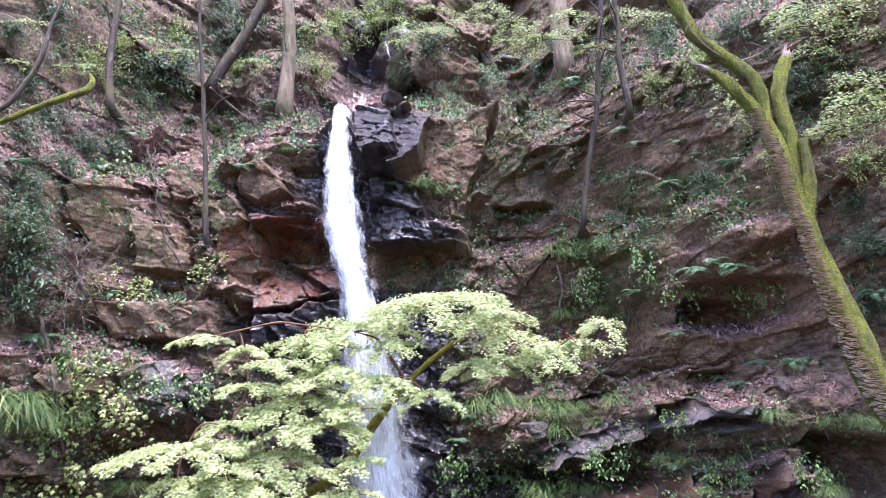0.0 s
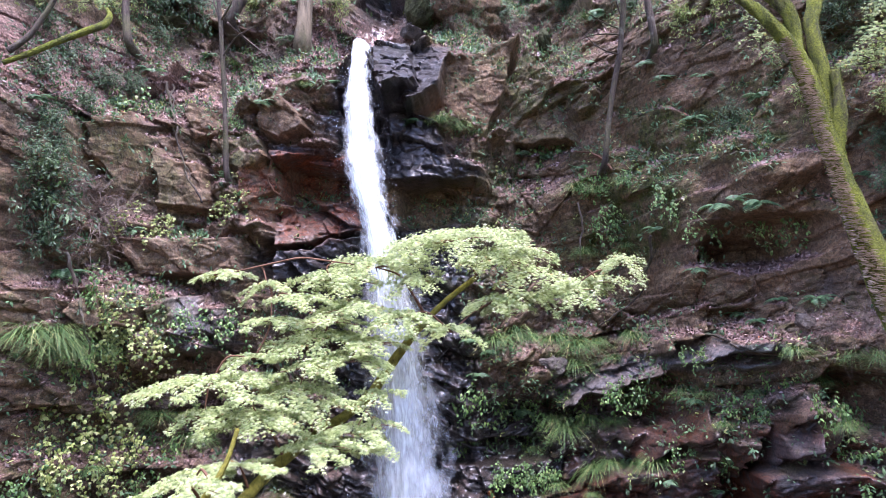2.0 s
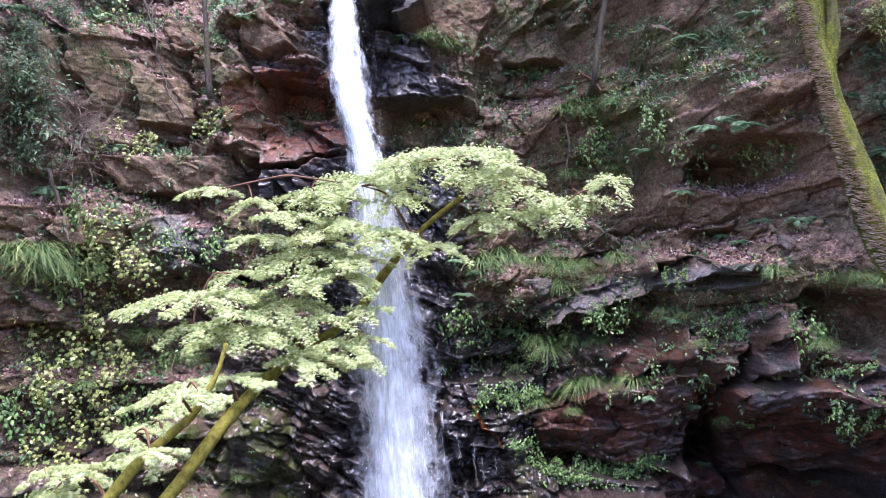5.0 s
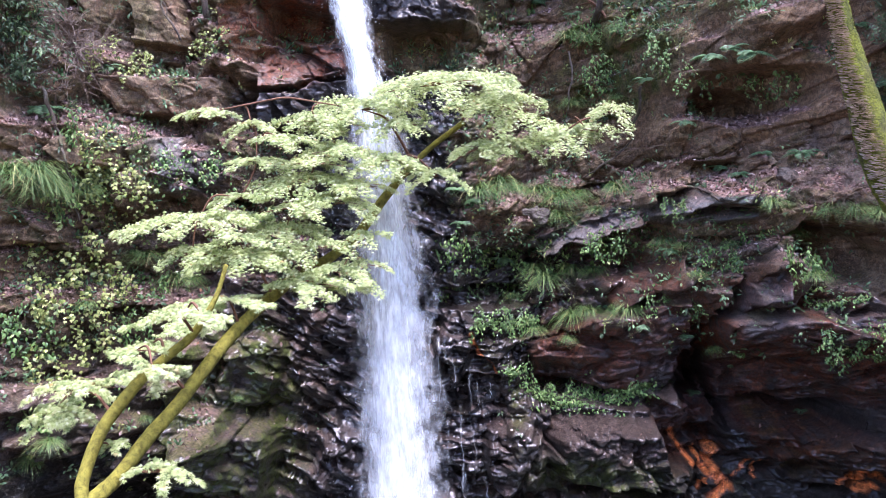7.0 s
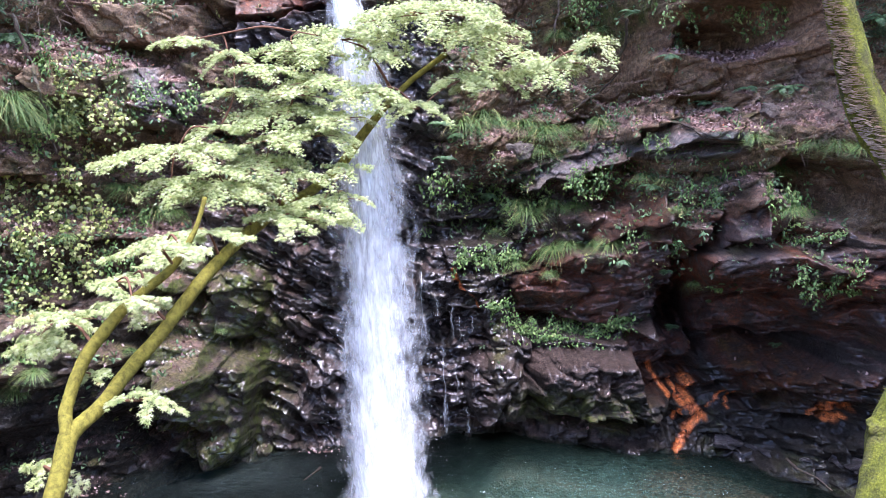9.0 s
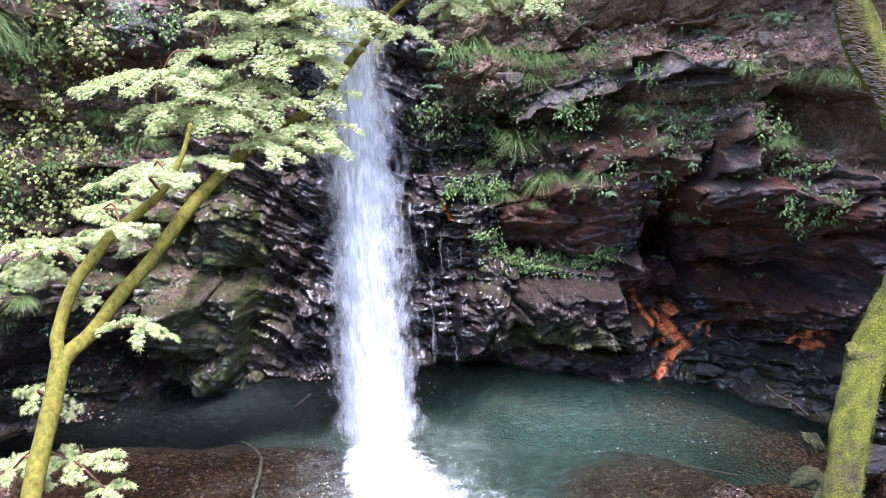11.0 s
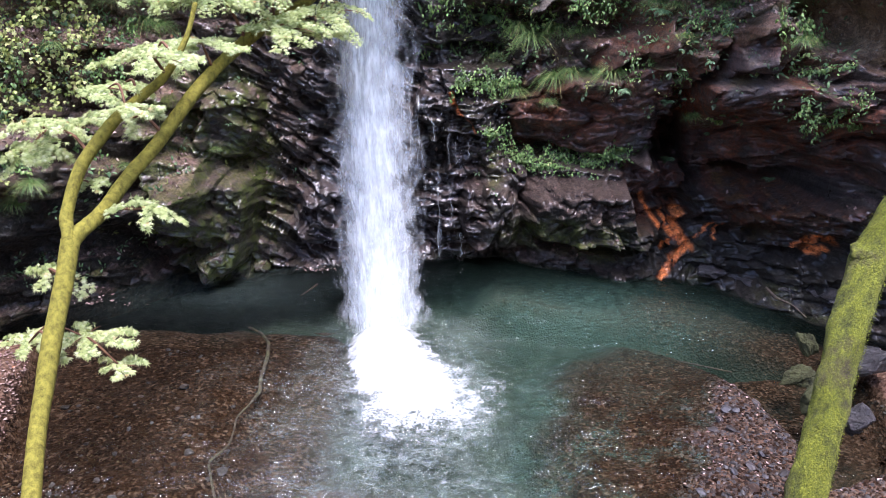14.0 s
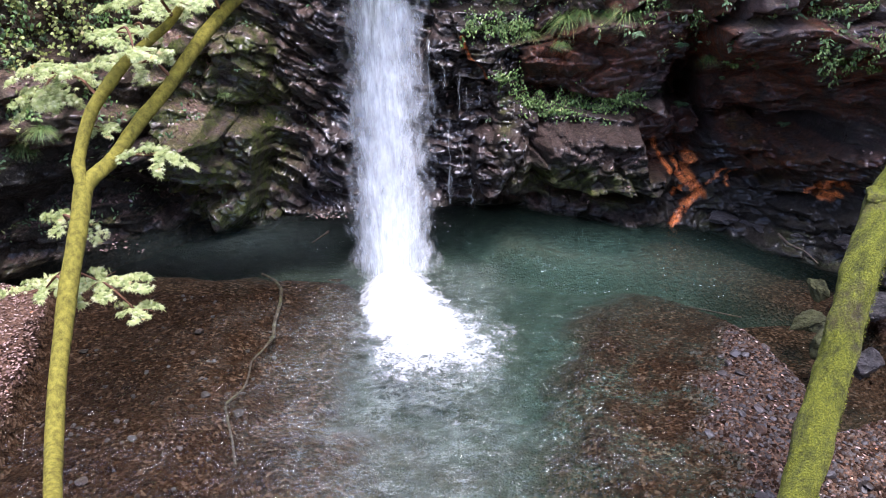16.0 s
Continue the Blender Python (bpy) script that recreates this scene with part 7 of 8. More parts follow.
def offshoots(tree, rows, count, seed, long=0.9, thick=0.012, low=0.35, mat=None):
    """Thin side branches with twigs that grow from a trunk."""
    rng = np.random.default_rng(seed)
    line = smooth_line(rows, 0.07)
    for _ in range(count):
        i = rng.integers(int(len(line) * low), len(line) - 1)
        way = np.array((rng.normal(0, 0.8), rng.normal(-0.2, 0.4), rng.uniform(0.1, 0.8)))
        way /= np.linalg.norm(way)
        reach = long * rng.uniform(0.5, 1.2)
        pts = [line[i, :3]]
        for k in range(5):
            way = way + rng.normal(0, 0.22, 3)
            way /= np.linalg.norm(way)
            pts.append(pts[-1] + way * reach / 5)
        r = [min(thick, line[i, 3] * 0.7) * (1 - 0.16 * k) for k in range(6)]
        v, f = tube_arrays(smooth_line([(*p, q) for p, q in zip(pts, r)], 0.05), 5, 0.2, seed)
        soup("branch", v, f, mat or GREY_BARK, tree)
        for _ in range(3):
            j = rng.integers(2, 6)
            end = pts[j] + rng.normal(0, 0.14, 3)
            v, f = tube_arrays(np.array([(*pts[j], 0.004), (*((pts[j] + end) / 2 + rng.normal(0, 0.02, 3)), 0.003), (*end, 0.0015)]), 4, 0.0, 2)
            soup("twig", v, f, mat or GREY_BARK, tree)


bare_branches()
waterfall()
maple()
mossy_tree()
hill_trees()


# ---------------------------------------------------------------- plants on the rock
def on_rock(x, z, out=0.0):
    """A place on the rock face and the way it faces there."""
    e = 0.05
    y = float(cliff_y(np.array([x]), np.array([z]))[0])
    c = cliff_y(np.array([x - e, x + e, x, x]), np.array([z, z, z - e, z + e]), False)
    n = Vector(((c[1] - c[0]) / (2 * e), -1.0, (c[3] - c[2]) / (2 * e))).normalized()
    return Vector((x, y, z)) + n * out, n


def sedge_mesh(seed):
    """A tuft of long arching blades, unit size."""
    rng = np.random.default_rng(seed)
    heap = Heap()
    for _ in range(230):
        turn = rng.uniform(0, 2 * math.pi)
        out = np.array((math.cos(turn), math.sin(turn) * 0.8 - 0.45, 0))
        long, rise = rng.uniform(0.7, 1.5), rng.uniform(0.3, 1.0)
        side = np.array((-out[1], out[0], 0)) / (np.linalg.norm(out) + 1e-6) * rng.uniform(0.007, 0.015)
        foot = np.array((rng.normal(0, 0.1), rng.normal(0, 0.06), 0))
        v = []
        for k in range(5):
            s = k / 4
            p = foot + out * long * s * (0.55 + 0.45 * s) + np.array((0, 0, 1)) * long * (rise * 1.4 * s - (0.55 + rise * 0.8) * s * s * 1.15)
            w = side * (1 - s) ** 0.6 if k < 4 else side * 0
            v += [p - w, p + w]
        heap.add(v, [(2 * k, 2 * k + 1, 2 * k + 3, 2 * k + 2) for k in range(4)])
    return heap


LOBED_SHAPE = np.array([(0, 0, 0), (0.42, 0.12, -0.05), (0.5, 0.5, -0.1), (0.24, 0.52, -0.02), (0, 1.0, -0.16), (-0.24, 0.52, -0.02), (-0.5, 0.5, -0.1), (-0.42, 0.12, -0.05), (0, 0.4, 0.04)])
LOBED_FACES = [(8, k, (k + 1) % 8) for k in range(8)]


def creeper_mesh(seed, count=17, small=0.08, large=0.19, lobed=False, stems_of=13):
    """Stems that trail down the rock with broad leaves, unit size."""
    rng = np.random.default_rng(seed)
    leaves, stems = Heap(), Heap()
    for _ in range(stems_of):
        x0, z0 = rng.uniform(-1.0, 1.0), rng.uniform(0.0, 1.0)
        long = rng.uniform(0.5, 1.3)
        pts = []
        for k in range(7):
            s = k / 6
            pts.append((x0 + 0.15 * math.sin(s * 4 + x0 * 5), -0.03 - 0.13 * math.sin(s * 3.1), z0 - long * s, 0.006))
        stems.add(*tube_arrays(np.array(pts), 4, 0.0, 1))
        for k in range(count):
            p = np.array(pts[rng.integers(0, 7)][:3]) + rng.normal(0, 0.09, 3) * (1, 0.3, 1)
            add_leaf(leaves, LOBED_SHAPE if lobed else OVAL_SHAPE, LOBED_FACES if lobed else OVAL_FACES, p, np.array((0, -0.35, -0.9)) + rng.normal(0, 0.5, 3), np.array((0, -0.8, 0.9)) + rng.normal(0, 0.35, 3), rng.uniform(small, large))
    return leaves, stems


def fern_mesh(seed):
    rng = np.random.default_rng(seed)
    heap = Heap()
    for f in range(7):
        turn = rng.uniform(math.pi * 1.0, math.pi * 2.0)
        out = np.array((math.cos(turn), math.sin(turn) * 0.7, 0))
        side = np.array((-out[1], out[0], 0))
        long, rise = rng.uniform(0.7, 1.15), rng.uniform(0.3, 0.8)
        for k in range(1, 13):
            s = k / 13
            p = out * long * s + np.array((0, 0, 1)) * long * (rise * s - 0.8 * s * s)
            for sign in (-1, 1):
                size = 0.34 * long * math.sin(math.pi * (0.12 + 0.85 * s)) ** 0.8
                add_leaf(heap, OVAL_SHAPE * (0.45, 1, 1), OVAL_FACES, p, side * sign + out * 0.35 - np.array((0, 0, 0.2)), (0, -0.5, 1), size)
    return heap


def shrub_mesh(seed, leafy):
    rng = np.random.default_rng(seed)
    leaves, stems = Heap(), Heap()
    for _ in range(13 if leafy else 46):
        way = np.array((rng.normal(0, 0.6), -abs(rng.normal(0.5, 0.3)), rng.normal(0.35 if leafy else 0.1, 0.55)))
        way /= np.linalg.norm(way)
        long = rng.uniform(0.6, 1.1)
        pts = [np.zeros(3)]
        for k in range(5):
            pts.append(pts[-1] + long / 5 * (way + rng.normal(0, 0.28, 3) + np.array((0, 0, -0.12 * k))))
        rows = np.array([(*p, (0.014 if leafy else 0.011) * (1 - 0.15 * k)) for k, p in enumerate(pts)])
        stems.add(*tube_arrays(rows, 4, 0.0, 2))
        for _ in range(6):
            i = rng.integers(1, 6)
            end = pts[i] + rng.normal(0, 0.22, 3)
            stems.add(*tube_arrays(np.array([(*pts[i], 0.006), (*((pts[i] + end) / 2 + rng.normal(0, 0.03, 3)), 0.005), (*end, 0.002)]), 3, 0.0, 2))
            if leafy:
                for _ in range(13):
                    p = pts[i] + (end - pts[i]) * rng.uniform(0.2, 1.1) + rng.normal(0, 0.06, 3)
                    add_leaf(leaves, OVAL_SHAPE * (0.55, 1, 1), OVAL_FACES, p, (end - pts[i]) * 2.5 + rng.normal(0, 0.6, 3) + np.array((0, -0.3, -0.3)), np.array((0, -0.7, 0.8)) + rng.normal(0, 0.4, 3), rng.uniform(0.06, 0.15))
    return leaves, stems


def grow(name, kinds, spots, label, category, group, seed, out=0.02, stretch=(1, 1, 1)):
    """Sets plants out on the rock: each spot is x, z, size."""
    rng = random.Random(seed)
    for x, z, size in spots:
        p, n = on_rock(x, z, out)
        m = Matrix.Translation(p) @ Matrix.Rotation(rng.uniform(-0.5, 0.5), 4, "Z")
        k = size * rng.uniform(0.85, 1.2)
        ob = copy_thing(rng.choice(kinds), m)
        ob.scale = (k * stretch[0] * rng.choice((-1, 1)), k * stretch[1], k * stretch[2])
        tagged(ob, label, category, group)


def kinds_of(name, makers):
    """Finished plants to copy from; the first ones stand out of sight, so they are taken away afterwards."""
    made = []
    for build in makers:
        root = empty(name)
        build(root)
        made.append(root)
    return made


def clear(kinds):
    for root in kinds:
        for o in (*root.children_recursive, root):
            bpy.data.objects.remove(o)


def leafy_plant(pair, leaf, stem):
    def build(root):
        pair[0].put("foliage", leaf, root)["kind"] = "stuff"
        pair[1].put("stalk", stem, root)["kind"] = "stuff"
    return build


def one_mesh(heap, name, mat):
    def build(root):
        heap.put(name, mat, root)["kind"] = "stuff"
    return build


sedges = kinds_of("sedge_tuft", [one_mesh(sedge_mesh(60 + k), "foliage", GRASS_LEAF) for k in range(4)])
for spots, label in ((SEDGE_UPPER, "tuft of dark green sedge hanging from a crack in the rock"), (SEDGE_RIGHT, "arching green sedge tuft on the rock ledge"), (SEDGE_LEFT, "long drooping sedge tuft on the mossy rock")):
    grow("sedge_tuft", sedges, spots, label, "grass tuft", "sedge tufts on the rock", 1, 0.04, (0.82, 0.82, 0.82))
clear(sedges)
creepers = kinds_of("creeper", [leafy_plant(creeper_mesh(70 + k, 17, 0.08, 0.175, True, 9), CREEPER_LEAF, GREY_BARK) for k in range(4)])
grow("creeper", creepers, CREEPER_LEFT, "yellow-green creeper with broad leaves on the rock", "creeper", "creepers on the rock", 2, 0.05)
clear(creepers)
creepers = kinds_of("creeper", [leafy_plant(creeper_mesh(79 + k, 15), IVY_LEAF, GREY_BARK) for k in range(3)])
grow("creeper", creepers, CREEPER_RIGHT, "green creeper trailing over the wet rock", "creeper", "creepers on the rock", 3, 0.05)
clear(creepers)
ferns = kinds_of("fern", [one_mesh(fern_mesh(80 + k), "foliage", FERN_LEAF) for k in range(3)])
grow("fern", ferns, FERN_SPOTS, "small green fern rooted in the rock", "fern", "ferns on the rock", 4)
clear(ferns)
shrubs = kinds_of("shrub", [leafy_plant(shrub_mesh(90 + k, True), DARK_LEAF, GREY_BARK) for k in range(3)])
grow("shrub", shrubs, SHRUB_SPOTS, "dark evergreen shrub on the rocky slope", "shrub", "shrubs on the slope", 5)
clear(shrubs)


def twig_plant(pair):
    def build(root):
        pair[1].put("brushwood", DEAD_WOOD, root)["kind"] = "stuff"
    return build


dry = kinds_of("dry_shrub", [twig_plant(shrub_mesh(95 + k, False)) for k in range(2)])
grow("dry_shrub", dry, DRY_SHRUB_SPOTS, "bare twiggy shrub, pale and dry", "shrub", "dry shrubs on the slope", 6)
clear(dry)


# ---------------------------------------------------------------- trickles, boulders, roots and sticks
def trickles():
    root = empty("trickle_group", (0, 10, 1))
    root.name = "trickles"
    tagged(root, "thin white trickles over the wet black rock", "water")
    for k, (x0, z0, x1, z1, y, w) in enumerate(TRICKLES):
        n = max(12, int((z0 - z1) / 0.02))
        s = np.linspace(0, 1, n)[:, None]
        A = np.linspace(-1, 1, 5)[None]
        wob = 0.03 * fbm(s * 6 + k * 9, s * 0 + k, 400 + k, 3)
        x = x0 + (x1 - x0) * s + wob + A * w * 0.5 * (0.6 + 0.6 * vnoise(s * 9, s * 0 + k, 410))
        zz = z0 + (z1 - z0) * s + 0 * A
        yy = np.minimum(y, cliff_y(x0 + (x1 - x0) * s + wob, z0 + (z1 - z0) * s) - 0.02) + 0.012 * A * A
        uv = np.stack([A * 0.1 + 0 * s + k, 0 * A + s * (z0 - z1)], -1)
        sheet("trickle", np.stack([x, yy, zz], -1), FALL, root, uv=uv, masks=dict(body=0.5 - 0.15 * np.abs(A) + 0 * s))


def boulder(row, seed, mat, label, flat=0.75):
    x, y, z, rx, ry, rz = row
    ob = part("boulder", rock_mesh(seed, 0.85, 16, 4, 0.4), mat, smooth=False)
    ob.location = (x, y, z)
    ob.rotation_euler = (0, 0, seed * 1.7)
    ob.scale = (rx * 1.15, max(ry, 0.12) * 1.1, rz * 1.2)
    tagged(ob, label, "boulder", "boulders")


for k, row in enumerate(BOULDERS_HIGH):
    boulder(row, 500 + k, MOSSY_ROCK if k in (0, 4, 5, 6, 10) else LOOSE_ROCK, "mossy boulder on the leafy slope" if k in (0, 4, 5, 6, 10) else "grey-brown broken boulder on the slope")
for k, row in enumerate(BOULDERS_LOW):
    boulder(row, 540 + k, MOSSY_ROCK if k < 3 else WET_ROCK, "mossy boulder at the pool's edge" if k < 3 else "wet dark boulder at the pool's edge")
trickles()


def lone(name, rows, mat, label, category, sides=7, lumps=0.3, seed=1):
    line = smooth_line(rows, 0.03)
    if name in ("vine", "dead_stem", "root"):
        s = np.arange(len(line)) * 0.03
        bend = np.minimum(1, np.minimum(s, s[-1] - s) / 0.15)
        line[:, 0] += 0.07 * bend * fbm(s * 3.5 + seed * 9, s * 0 + seed, 700 + seed, 3)
        line[:, 1] -= 0.04 * bend * np.abs(fbm(s * 3.0 + seed * 5, s * 0 + seed, 720 + seed, 3))
        line[:, 3] *= 0.62 * (1 + 0.4 * fbm(s * 7 + seed * 3, s * 0, 740 + seed, 2))
    v, f = tube_arrays(line, sides, lumps, seed)
    tagged(soup(name, v, f, mat), label, category)


lone("root", ROOT_RED, RED_WOOD, "bare reddish root on a ledge", "root", 8, 0.3, 1)
lone("root", ROOT_FORK, RED_WOOD, "forked reddish root beside a thin tree", "root", 8, 0.3, 2)
lone("vine", VINE_RIGHT, GREY_BARK, "thick dead vine down the rock", "vine", 7, 0.3, 3)
lone("vine", VINE_RIGHT_LOW, GREY_BARK, "dark root along the leafy ledge", "root", 7, 0.3, 4)
lone("vine", VINE_LEFT, GREY_BARK, "pale dead vine hanging over the rock", "vine", 7, 0.4, 5)
lone("vine", VINE_LEFT_THIN, GREY_BARK, "thin dead vine hanging over the rock", "vine", 6, 0.4, 6)
lone("dead_stem", STEM_DEAD, GREY_BARK, "dead upright stem on the rock", "stem", 7, 0.3, 7)
lone("root", ROOT_CAVE, RED_WOOD, "thin root in the rust-red hollow", "root", 6, 0.3, 8)
lone("root", ROOT_HANG, DEAD_WOOD, "root hanging from the sedge", "root", 6, 0.3, 9)
lone("twig", TWIG_LONG, DEAD_WOOD, "fallen twig on the slope", "twig", 5, 0.3, 10)
lone("stick", STICK_SUNK, GREY_BARK, "crooked branch lying in the shallows", "stick", 7, 0.35, 11)
lone("stick", STICK_FLOAT, GREY_BARK, "short dark stick afloat on the pool", "stick", 6, 0.3, 12)
lone("stick", STICK_BAR, GREY_BARK, "dark stick in the shallows beside the gravel bar", "stick", 6, 0.3, 13)
lone("stick", STICK_SHORE, GREY_BARK, "dark branch on the far shore", "stick", 6, 0.3, 14)
for a, b in ((0, 4), (4, 7), (7, 10)):
    lone("twig", TWIGS_NEAR[a:b], DEAD_WOOD, "thin pale bare twig", "twig", 5, 0.2, 20 + a)

# more low plants
ferns = kinds_of("fern", [one_mesh(fern_mesh(84 + k), "foliage", FERN_LEAF) for k in range(3)])
grow("fern", ferns, FERN_MORE, "small green fern rooted in the rock", "fern", "ferns on the rock", 14)
clear(ferns)
creepers = kinds_of("creeper", [leafy_plant(creeper_mesh(75 + k), IVY_LEAF, GREY_BARK) for k in range(3)])
grow("creeper", creepers, CREEPER_MORE, "green creeper trailing over the rock", "creeper", "creepers on the rock", 13, 0.05)
clear(creepers)
under = kinds_of("undergrowth", [leafy_plant(shrub_mesh(110 + k, True), FAR_LEAF if k % 2 else DARK_LEAF, GREY_BARK) for k in range(4)])
grow("undergrowth", under, UNDERGROWTH, "low leafy growth on the wooded slope", "shrub", "shrubs on the slope", 15)
clear(under)


def ivy():
    rng = np.random.default_rng(58)
    for half, run in IVY_BANDS:
        heap = Heap()
        for (x0, z0), (x1, z1) in zip(run[:-1], run[1:]):
            count = int(2600 * half * math.hypot(x1 - x0, z1 - z0) / 0.25) + 20
            f = rng.uniform(0, 1, count)
            x = x0 + (x1 - x0) * f + rng.normal(0, half * 0.5, count)
            z = z0 + (z1 - z0) * f + rng.normal(0, half * 0.55, count)
            y = cliff_y(x, z)
            for p in np.stack([x, y, z], 1):
                way = np.array((0, -0.5, -0.45)) + rng.normal(0, 0.5, 3)
                add_leaf(heap, OVAL_SHAPE, OVAL_FACES, p + (0, -rng.uniform(0.01, 0.07), 0), way, np.array((0, -0.7, 0.9)) + rng.normal(0, 0.35, 3), rng.uniform(0.022, 0.048))
        tagged(heap.put("ground_ivy", IVY_LEAF), "low green ivy with small leaves on the wet ledge", "creeper", kind="stuff")


ivy()


# ---------------------------------------------------------------- gravel and leaves on the floor
def gravel():
    rng = np.random.default_rng(77)
    ground = bpy.data.objects["ground"]
    meshes = []
    for k in range(6):
        bm = rock_mesh(600 + k, 0.6, 8, 2)
        me = bpy.data.meshes.new("stone")
        bm.to_mesh(me)
        bm.free()
        me.materials.append(STONE)
        meshes.append(me)
    made = 0
    while made < 290:
        if made < 190:
            x, y = rng.uniform(1.9, 3.5), rng.uniform(3.9, 6.9) ** 0.97
        else:
            x, y = rng.uniform(-3.6, -1.6), rng.uniform(4.0, 7.8)
        if made < 190 and rng.uniform() < (y - 4.2) * 0.3:
            continue
        if y < 3.6 or y > 7.4:
            continue
        z = float(ground_z(np.array([x]), np.array([y]))[0])
        if z < (-0.02 if made < 190 else -0.3):
            continue
        ob = new("stone", meshes[made % 6])
        size = rng.uniform(0.018, 0.034) if rng.uniform() < 0.85 else rng.uniform(0.045, 0.07)
        ob.parent = ground
        ob.location, ob.scale, ob.rotation_euler = (x, y, z + size * 0.25), (size, size * rng.uniform(0.6, 1), size * rng.uniform(0.6, 1)), (rng.normal(0, 0.3), rng.normal(0, 0.3), rng.uniform(0, 6))
        made += 1
    heap = Heap()
    block = np.array([(-1, -0.7, 0), (0.2, -1, 0), (1, -0.2, 0), (0.7, 0.8, 0), (-0.6, 0.9, 0), (-0.5, -0.3, 0.7), (0.5, -0.3, 0.75), (0.2, 0.45, 0.6)])
    faces = [(0, 1, 6, 5), (1, 2, 6), (2, 3, 7, 6), (3, 4, 7), (4, 0, 5, 7), (5, 6, 7)]
    xs, ys = rng.uniform(-4.2, 4.2, 80000), rng.uniform(3.3, 8.2, 80000)
    zs = ground_z(xs, ys)
    keep = (zs > -0.3) & (zs < 0.25)
    for x, y, z in np.stack([xs, ys, zs], 1)[keep][:34000]:
        a, size = rng.uniform(0, 6.3), 0.007 + 0.021 * rng.uniform(0, 1) ** 2.5
        c, s = math.cos(a) * size, math.sin(a) * size
        turned = np.stack([block[:, 0] * c - block[:, 1] * s, block[:, 0] * s + block[:, 1] * c, block[:, 2] * size * rng.uniform(0.5, 1)], 1)
        heap.add(turned + (x, y, z - 0.003), faces)
    dry = Heap()
    xs, ys = rng.uniform(1.6, 4.4, 60000), rng.uniform(3.3, 7.2, 60000)
    zs = ground_z(xs, ys)
    keep = (zs > -0.06) & (zs < 0.3)
    for x, y, z in np.stack([xs, ys, zs], 1)[keep][:13000]:
        a, size = rng.uniform(0, 6.3), 0.008 + 0.02 * rng.uniform(0, 1) ** 2
        c, s = math.cos(a) * size, math.sin(a) * size
        turned = np.stack([block[:, 0] * c - block[:, 1] * s, block[:, 0] * s + block[:, 1] * c, block[:, 2] * size * rng.uniform(0.6, 1.2)], 1)
        dry.add(turned + (x, y, z - 0.003), faces)
    tagged(dry.put("shingle", SHINGLE), "mixed brown and grey pebbles on the gravel bar", "gravel", kind="stuff")
    tagged(heap.put("gravel", PEBBLE), "brown and grey gravel on the pool floor and bars", "gravel", kind="stuff")
    heap = Heap()
    quad = np.array([(-0.5, 0, 0.0), (0, -0.9, 0.15), (0.5, 0, -0.02), (0, 0.9, 0.12)])
    xs, ys = rng.uniform(-5.5, 5, 60000), rng.uniform(3.0, 8.6, 60000)
    zs = ground_z(xs, ys)
    keep = (zs > -0.03) & (rng.uniform(0, 1, 60000) < np.where(xs < -3, 1.0, 0.1))
    for x, y, z in np.stack([xs, ys, zs], 1)[keep][:12000]:
        s, a, u = frame_of(rng.normal(size=3) * (1, 1, 0.2), np.array((0, 0, 1)) + rng.normal(0, 0.35, 3))
        size = rng.uniform(0.012, 0.026)
        heap.add(np.array((x, y, z + 0.015)) + size * (quad[:, :1] * s + quad[:, 1:2] * a + quad[:, 2:] * u), [(0, 1, 2, 3)])
    tagged(heap.put("bank_leaves", LITTER_LEAF), "dry brown leaves on the gravel banks", "leaf litter", kind="stuff")


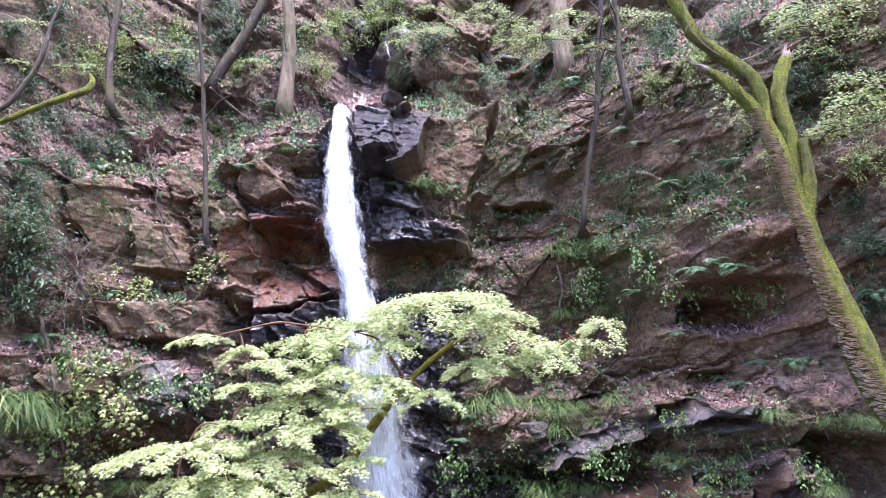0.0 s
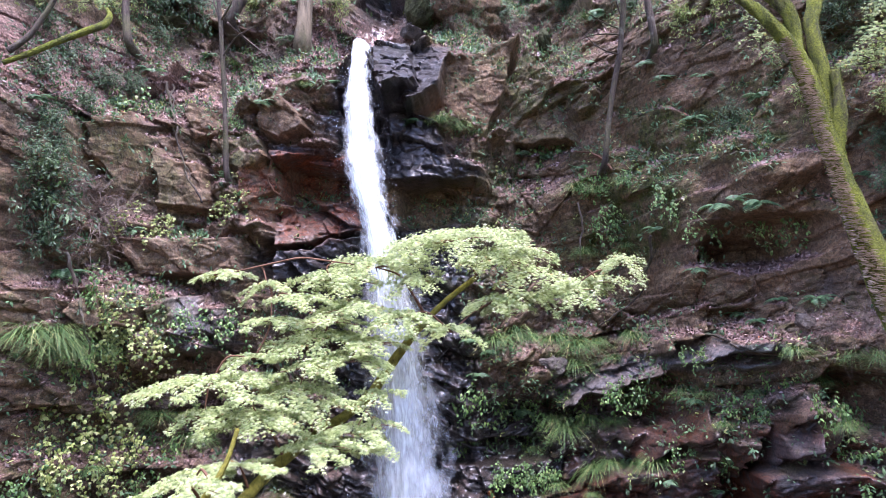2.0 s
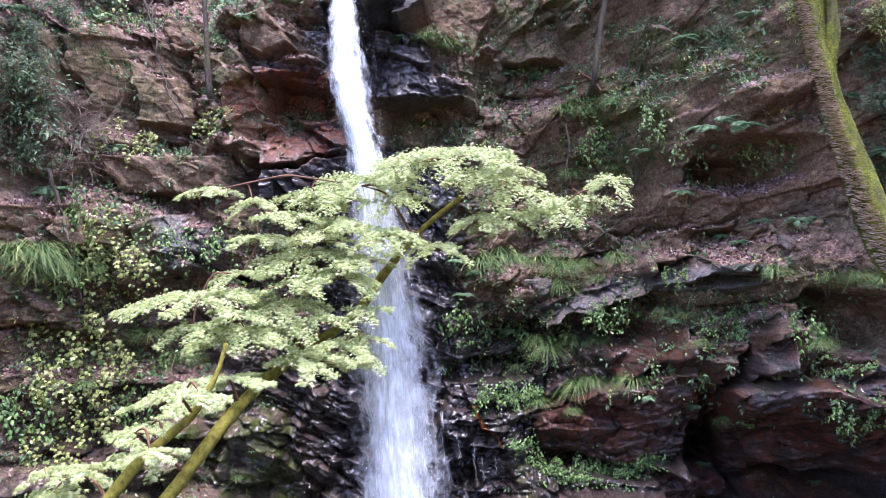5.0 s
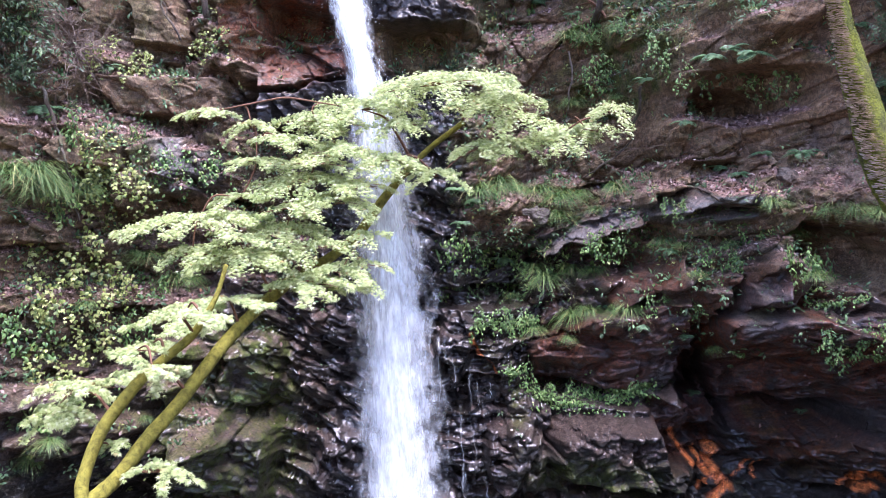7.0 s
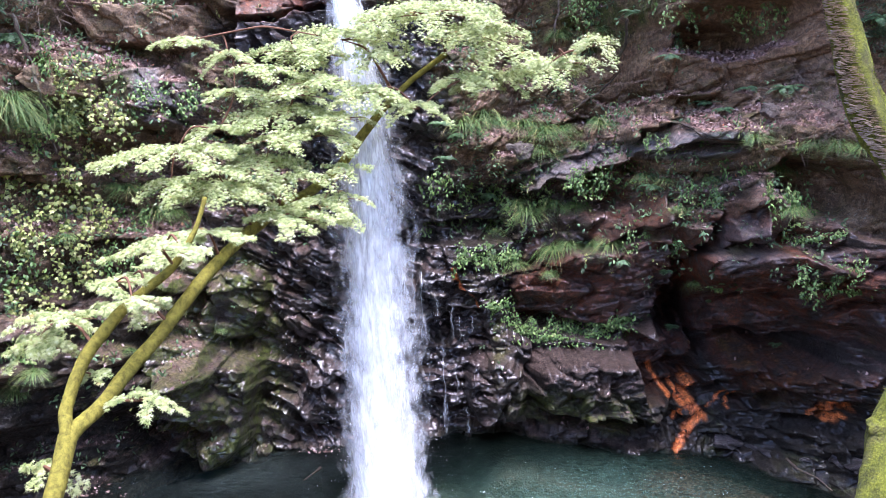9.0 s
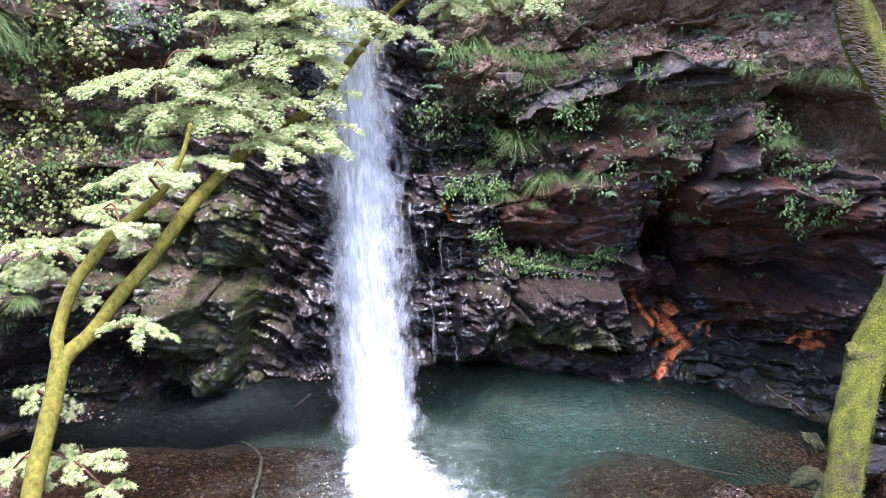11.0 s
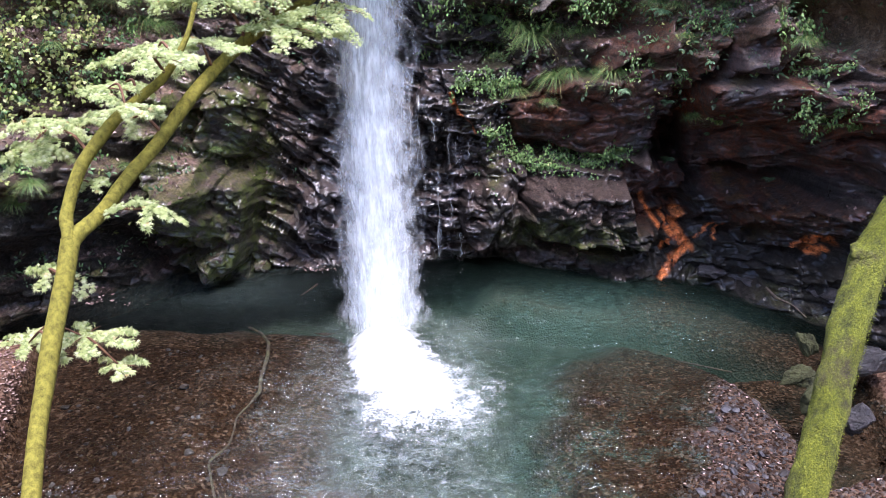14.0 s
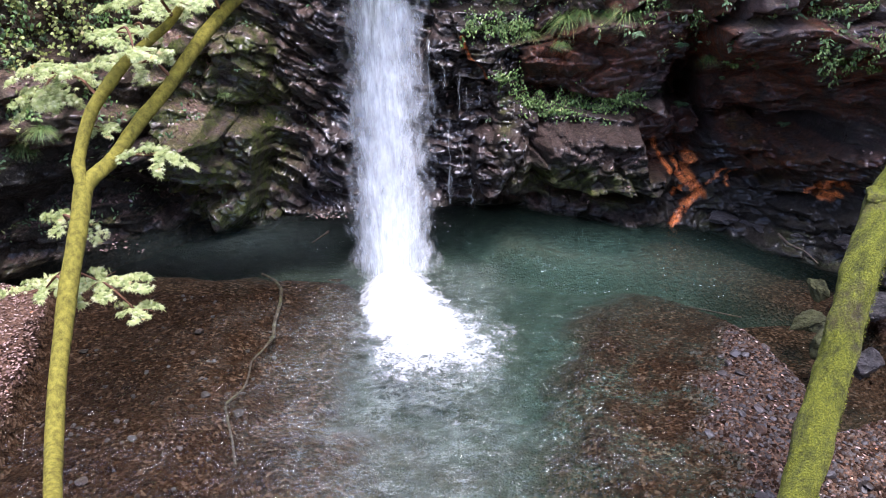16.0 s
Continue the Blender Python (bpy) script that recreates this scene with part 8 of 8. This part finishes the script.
def stone_material():
    mat, nt, bsdf = material("loose_stone")
    info = nt.nodes.new("ShaderNodeObjectInfo")
    p = place(nt)
    col = colours(nt, info.outputs["Random"], [(0.0, (0.018, 0.014, 0.012)), (0.45, (0.045, 0.04, 0.039)), (0.75, (0.075, 0.075, 0.082)), (1.0, (0.085, 0.048, 0.03))])
    col = mixed(nt, span(nt, noise_tex(nt, p, 30, 4, 0.7), 0.3, 0.7, 0.0, 0.7), col, (0.04, 0.035, 0.03))
    nt.links.new(col, bsdf.inputs["Base Color"])
    bsdf.inputs["Roughness"].default_value = 0.4
    bsdf.inputs["Specular IOR Level"].default_value = 0.25
    bumped(nt, bsdf, noise_tex(nt, p, 40, 4), 0.4, 0.01)
    return mat


STONE = stone_material()
gravel()


# ---------------------------------------------------------------- flecks of foam that drift on the green water
def flecks():
    rng = np.random.default_rng(91)
    heap = Heap()
    for _ in range(30):
        x, y = rng.uniform(0.6, 3.5), rng.uniform(7.2, 8.9)
        for _ in range(rng.integers(1, 4)):
            x, y = x + rng.normal(0, 0.1), y + rng.normal(0, 0.05)
            n, size = 6, rng.uniform(0.002, 0.007)
            a = np.sort(rng.uniform(0, 2 * math.pi, n))
            ring = np.stack([x + 1.8 * size * np.cos(a), y + size * np.sin(a), np.full(n, 0.02)], 1)
            heap.add(np.vstack([ring, [(x, y, 0.028)]]), [(k, (k + 1) % n, n) for k in range(n)])
    drift = Heap()
    quad = np.array([(-0.5, 0, 0.0), (0, -0.9, 0.12), (0.5, 0, -0.02), (0, 0.9, 0.1)])
    for cx, cy, wide, count in ((-1.62, 9.35, 0.12, 40), (-4.3, 8.3, 0.3, 70)):
        for _ in range(count):
            s, a, u = frame_of(rng.normal(size=3) * (1, 1, 0.2), np.array((0, 0, 1)) + rng.normal(0, 0.3, 3))
            at = np.array((cx + rng.normal(0, wide), cy + rng.normal(0, wide * 0.4), 0.03 + abs(rng.normal(0, 0.01))))
            drift.add(at + rng.uniform(0.015, 0.035) * (quad[:, :1] * s + quad[:, 1:2] * a + quad[:, 2:] * u), [(0, 1, 2, 3)])
    tagged(drift.put("drifted_leaves", LITTER_LEAF), "brown leaves drifted together at the waterline", "leaf litter", kind="stuff")
    tagged(heap.put("foam_flecks", FLECK), "small white flecks of foam on the green pool", "foam", kind="stuff")


flecks()
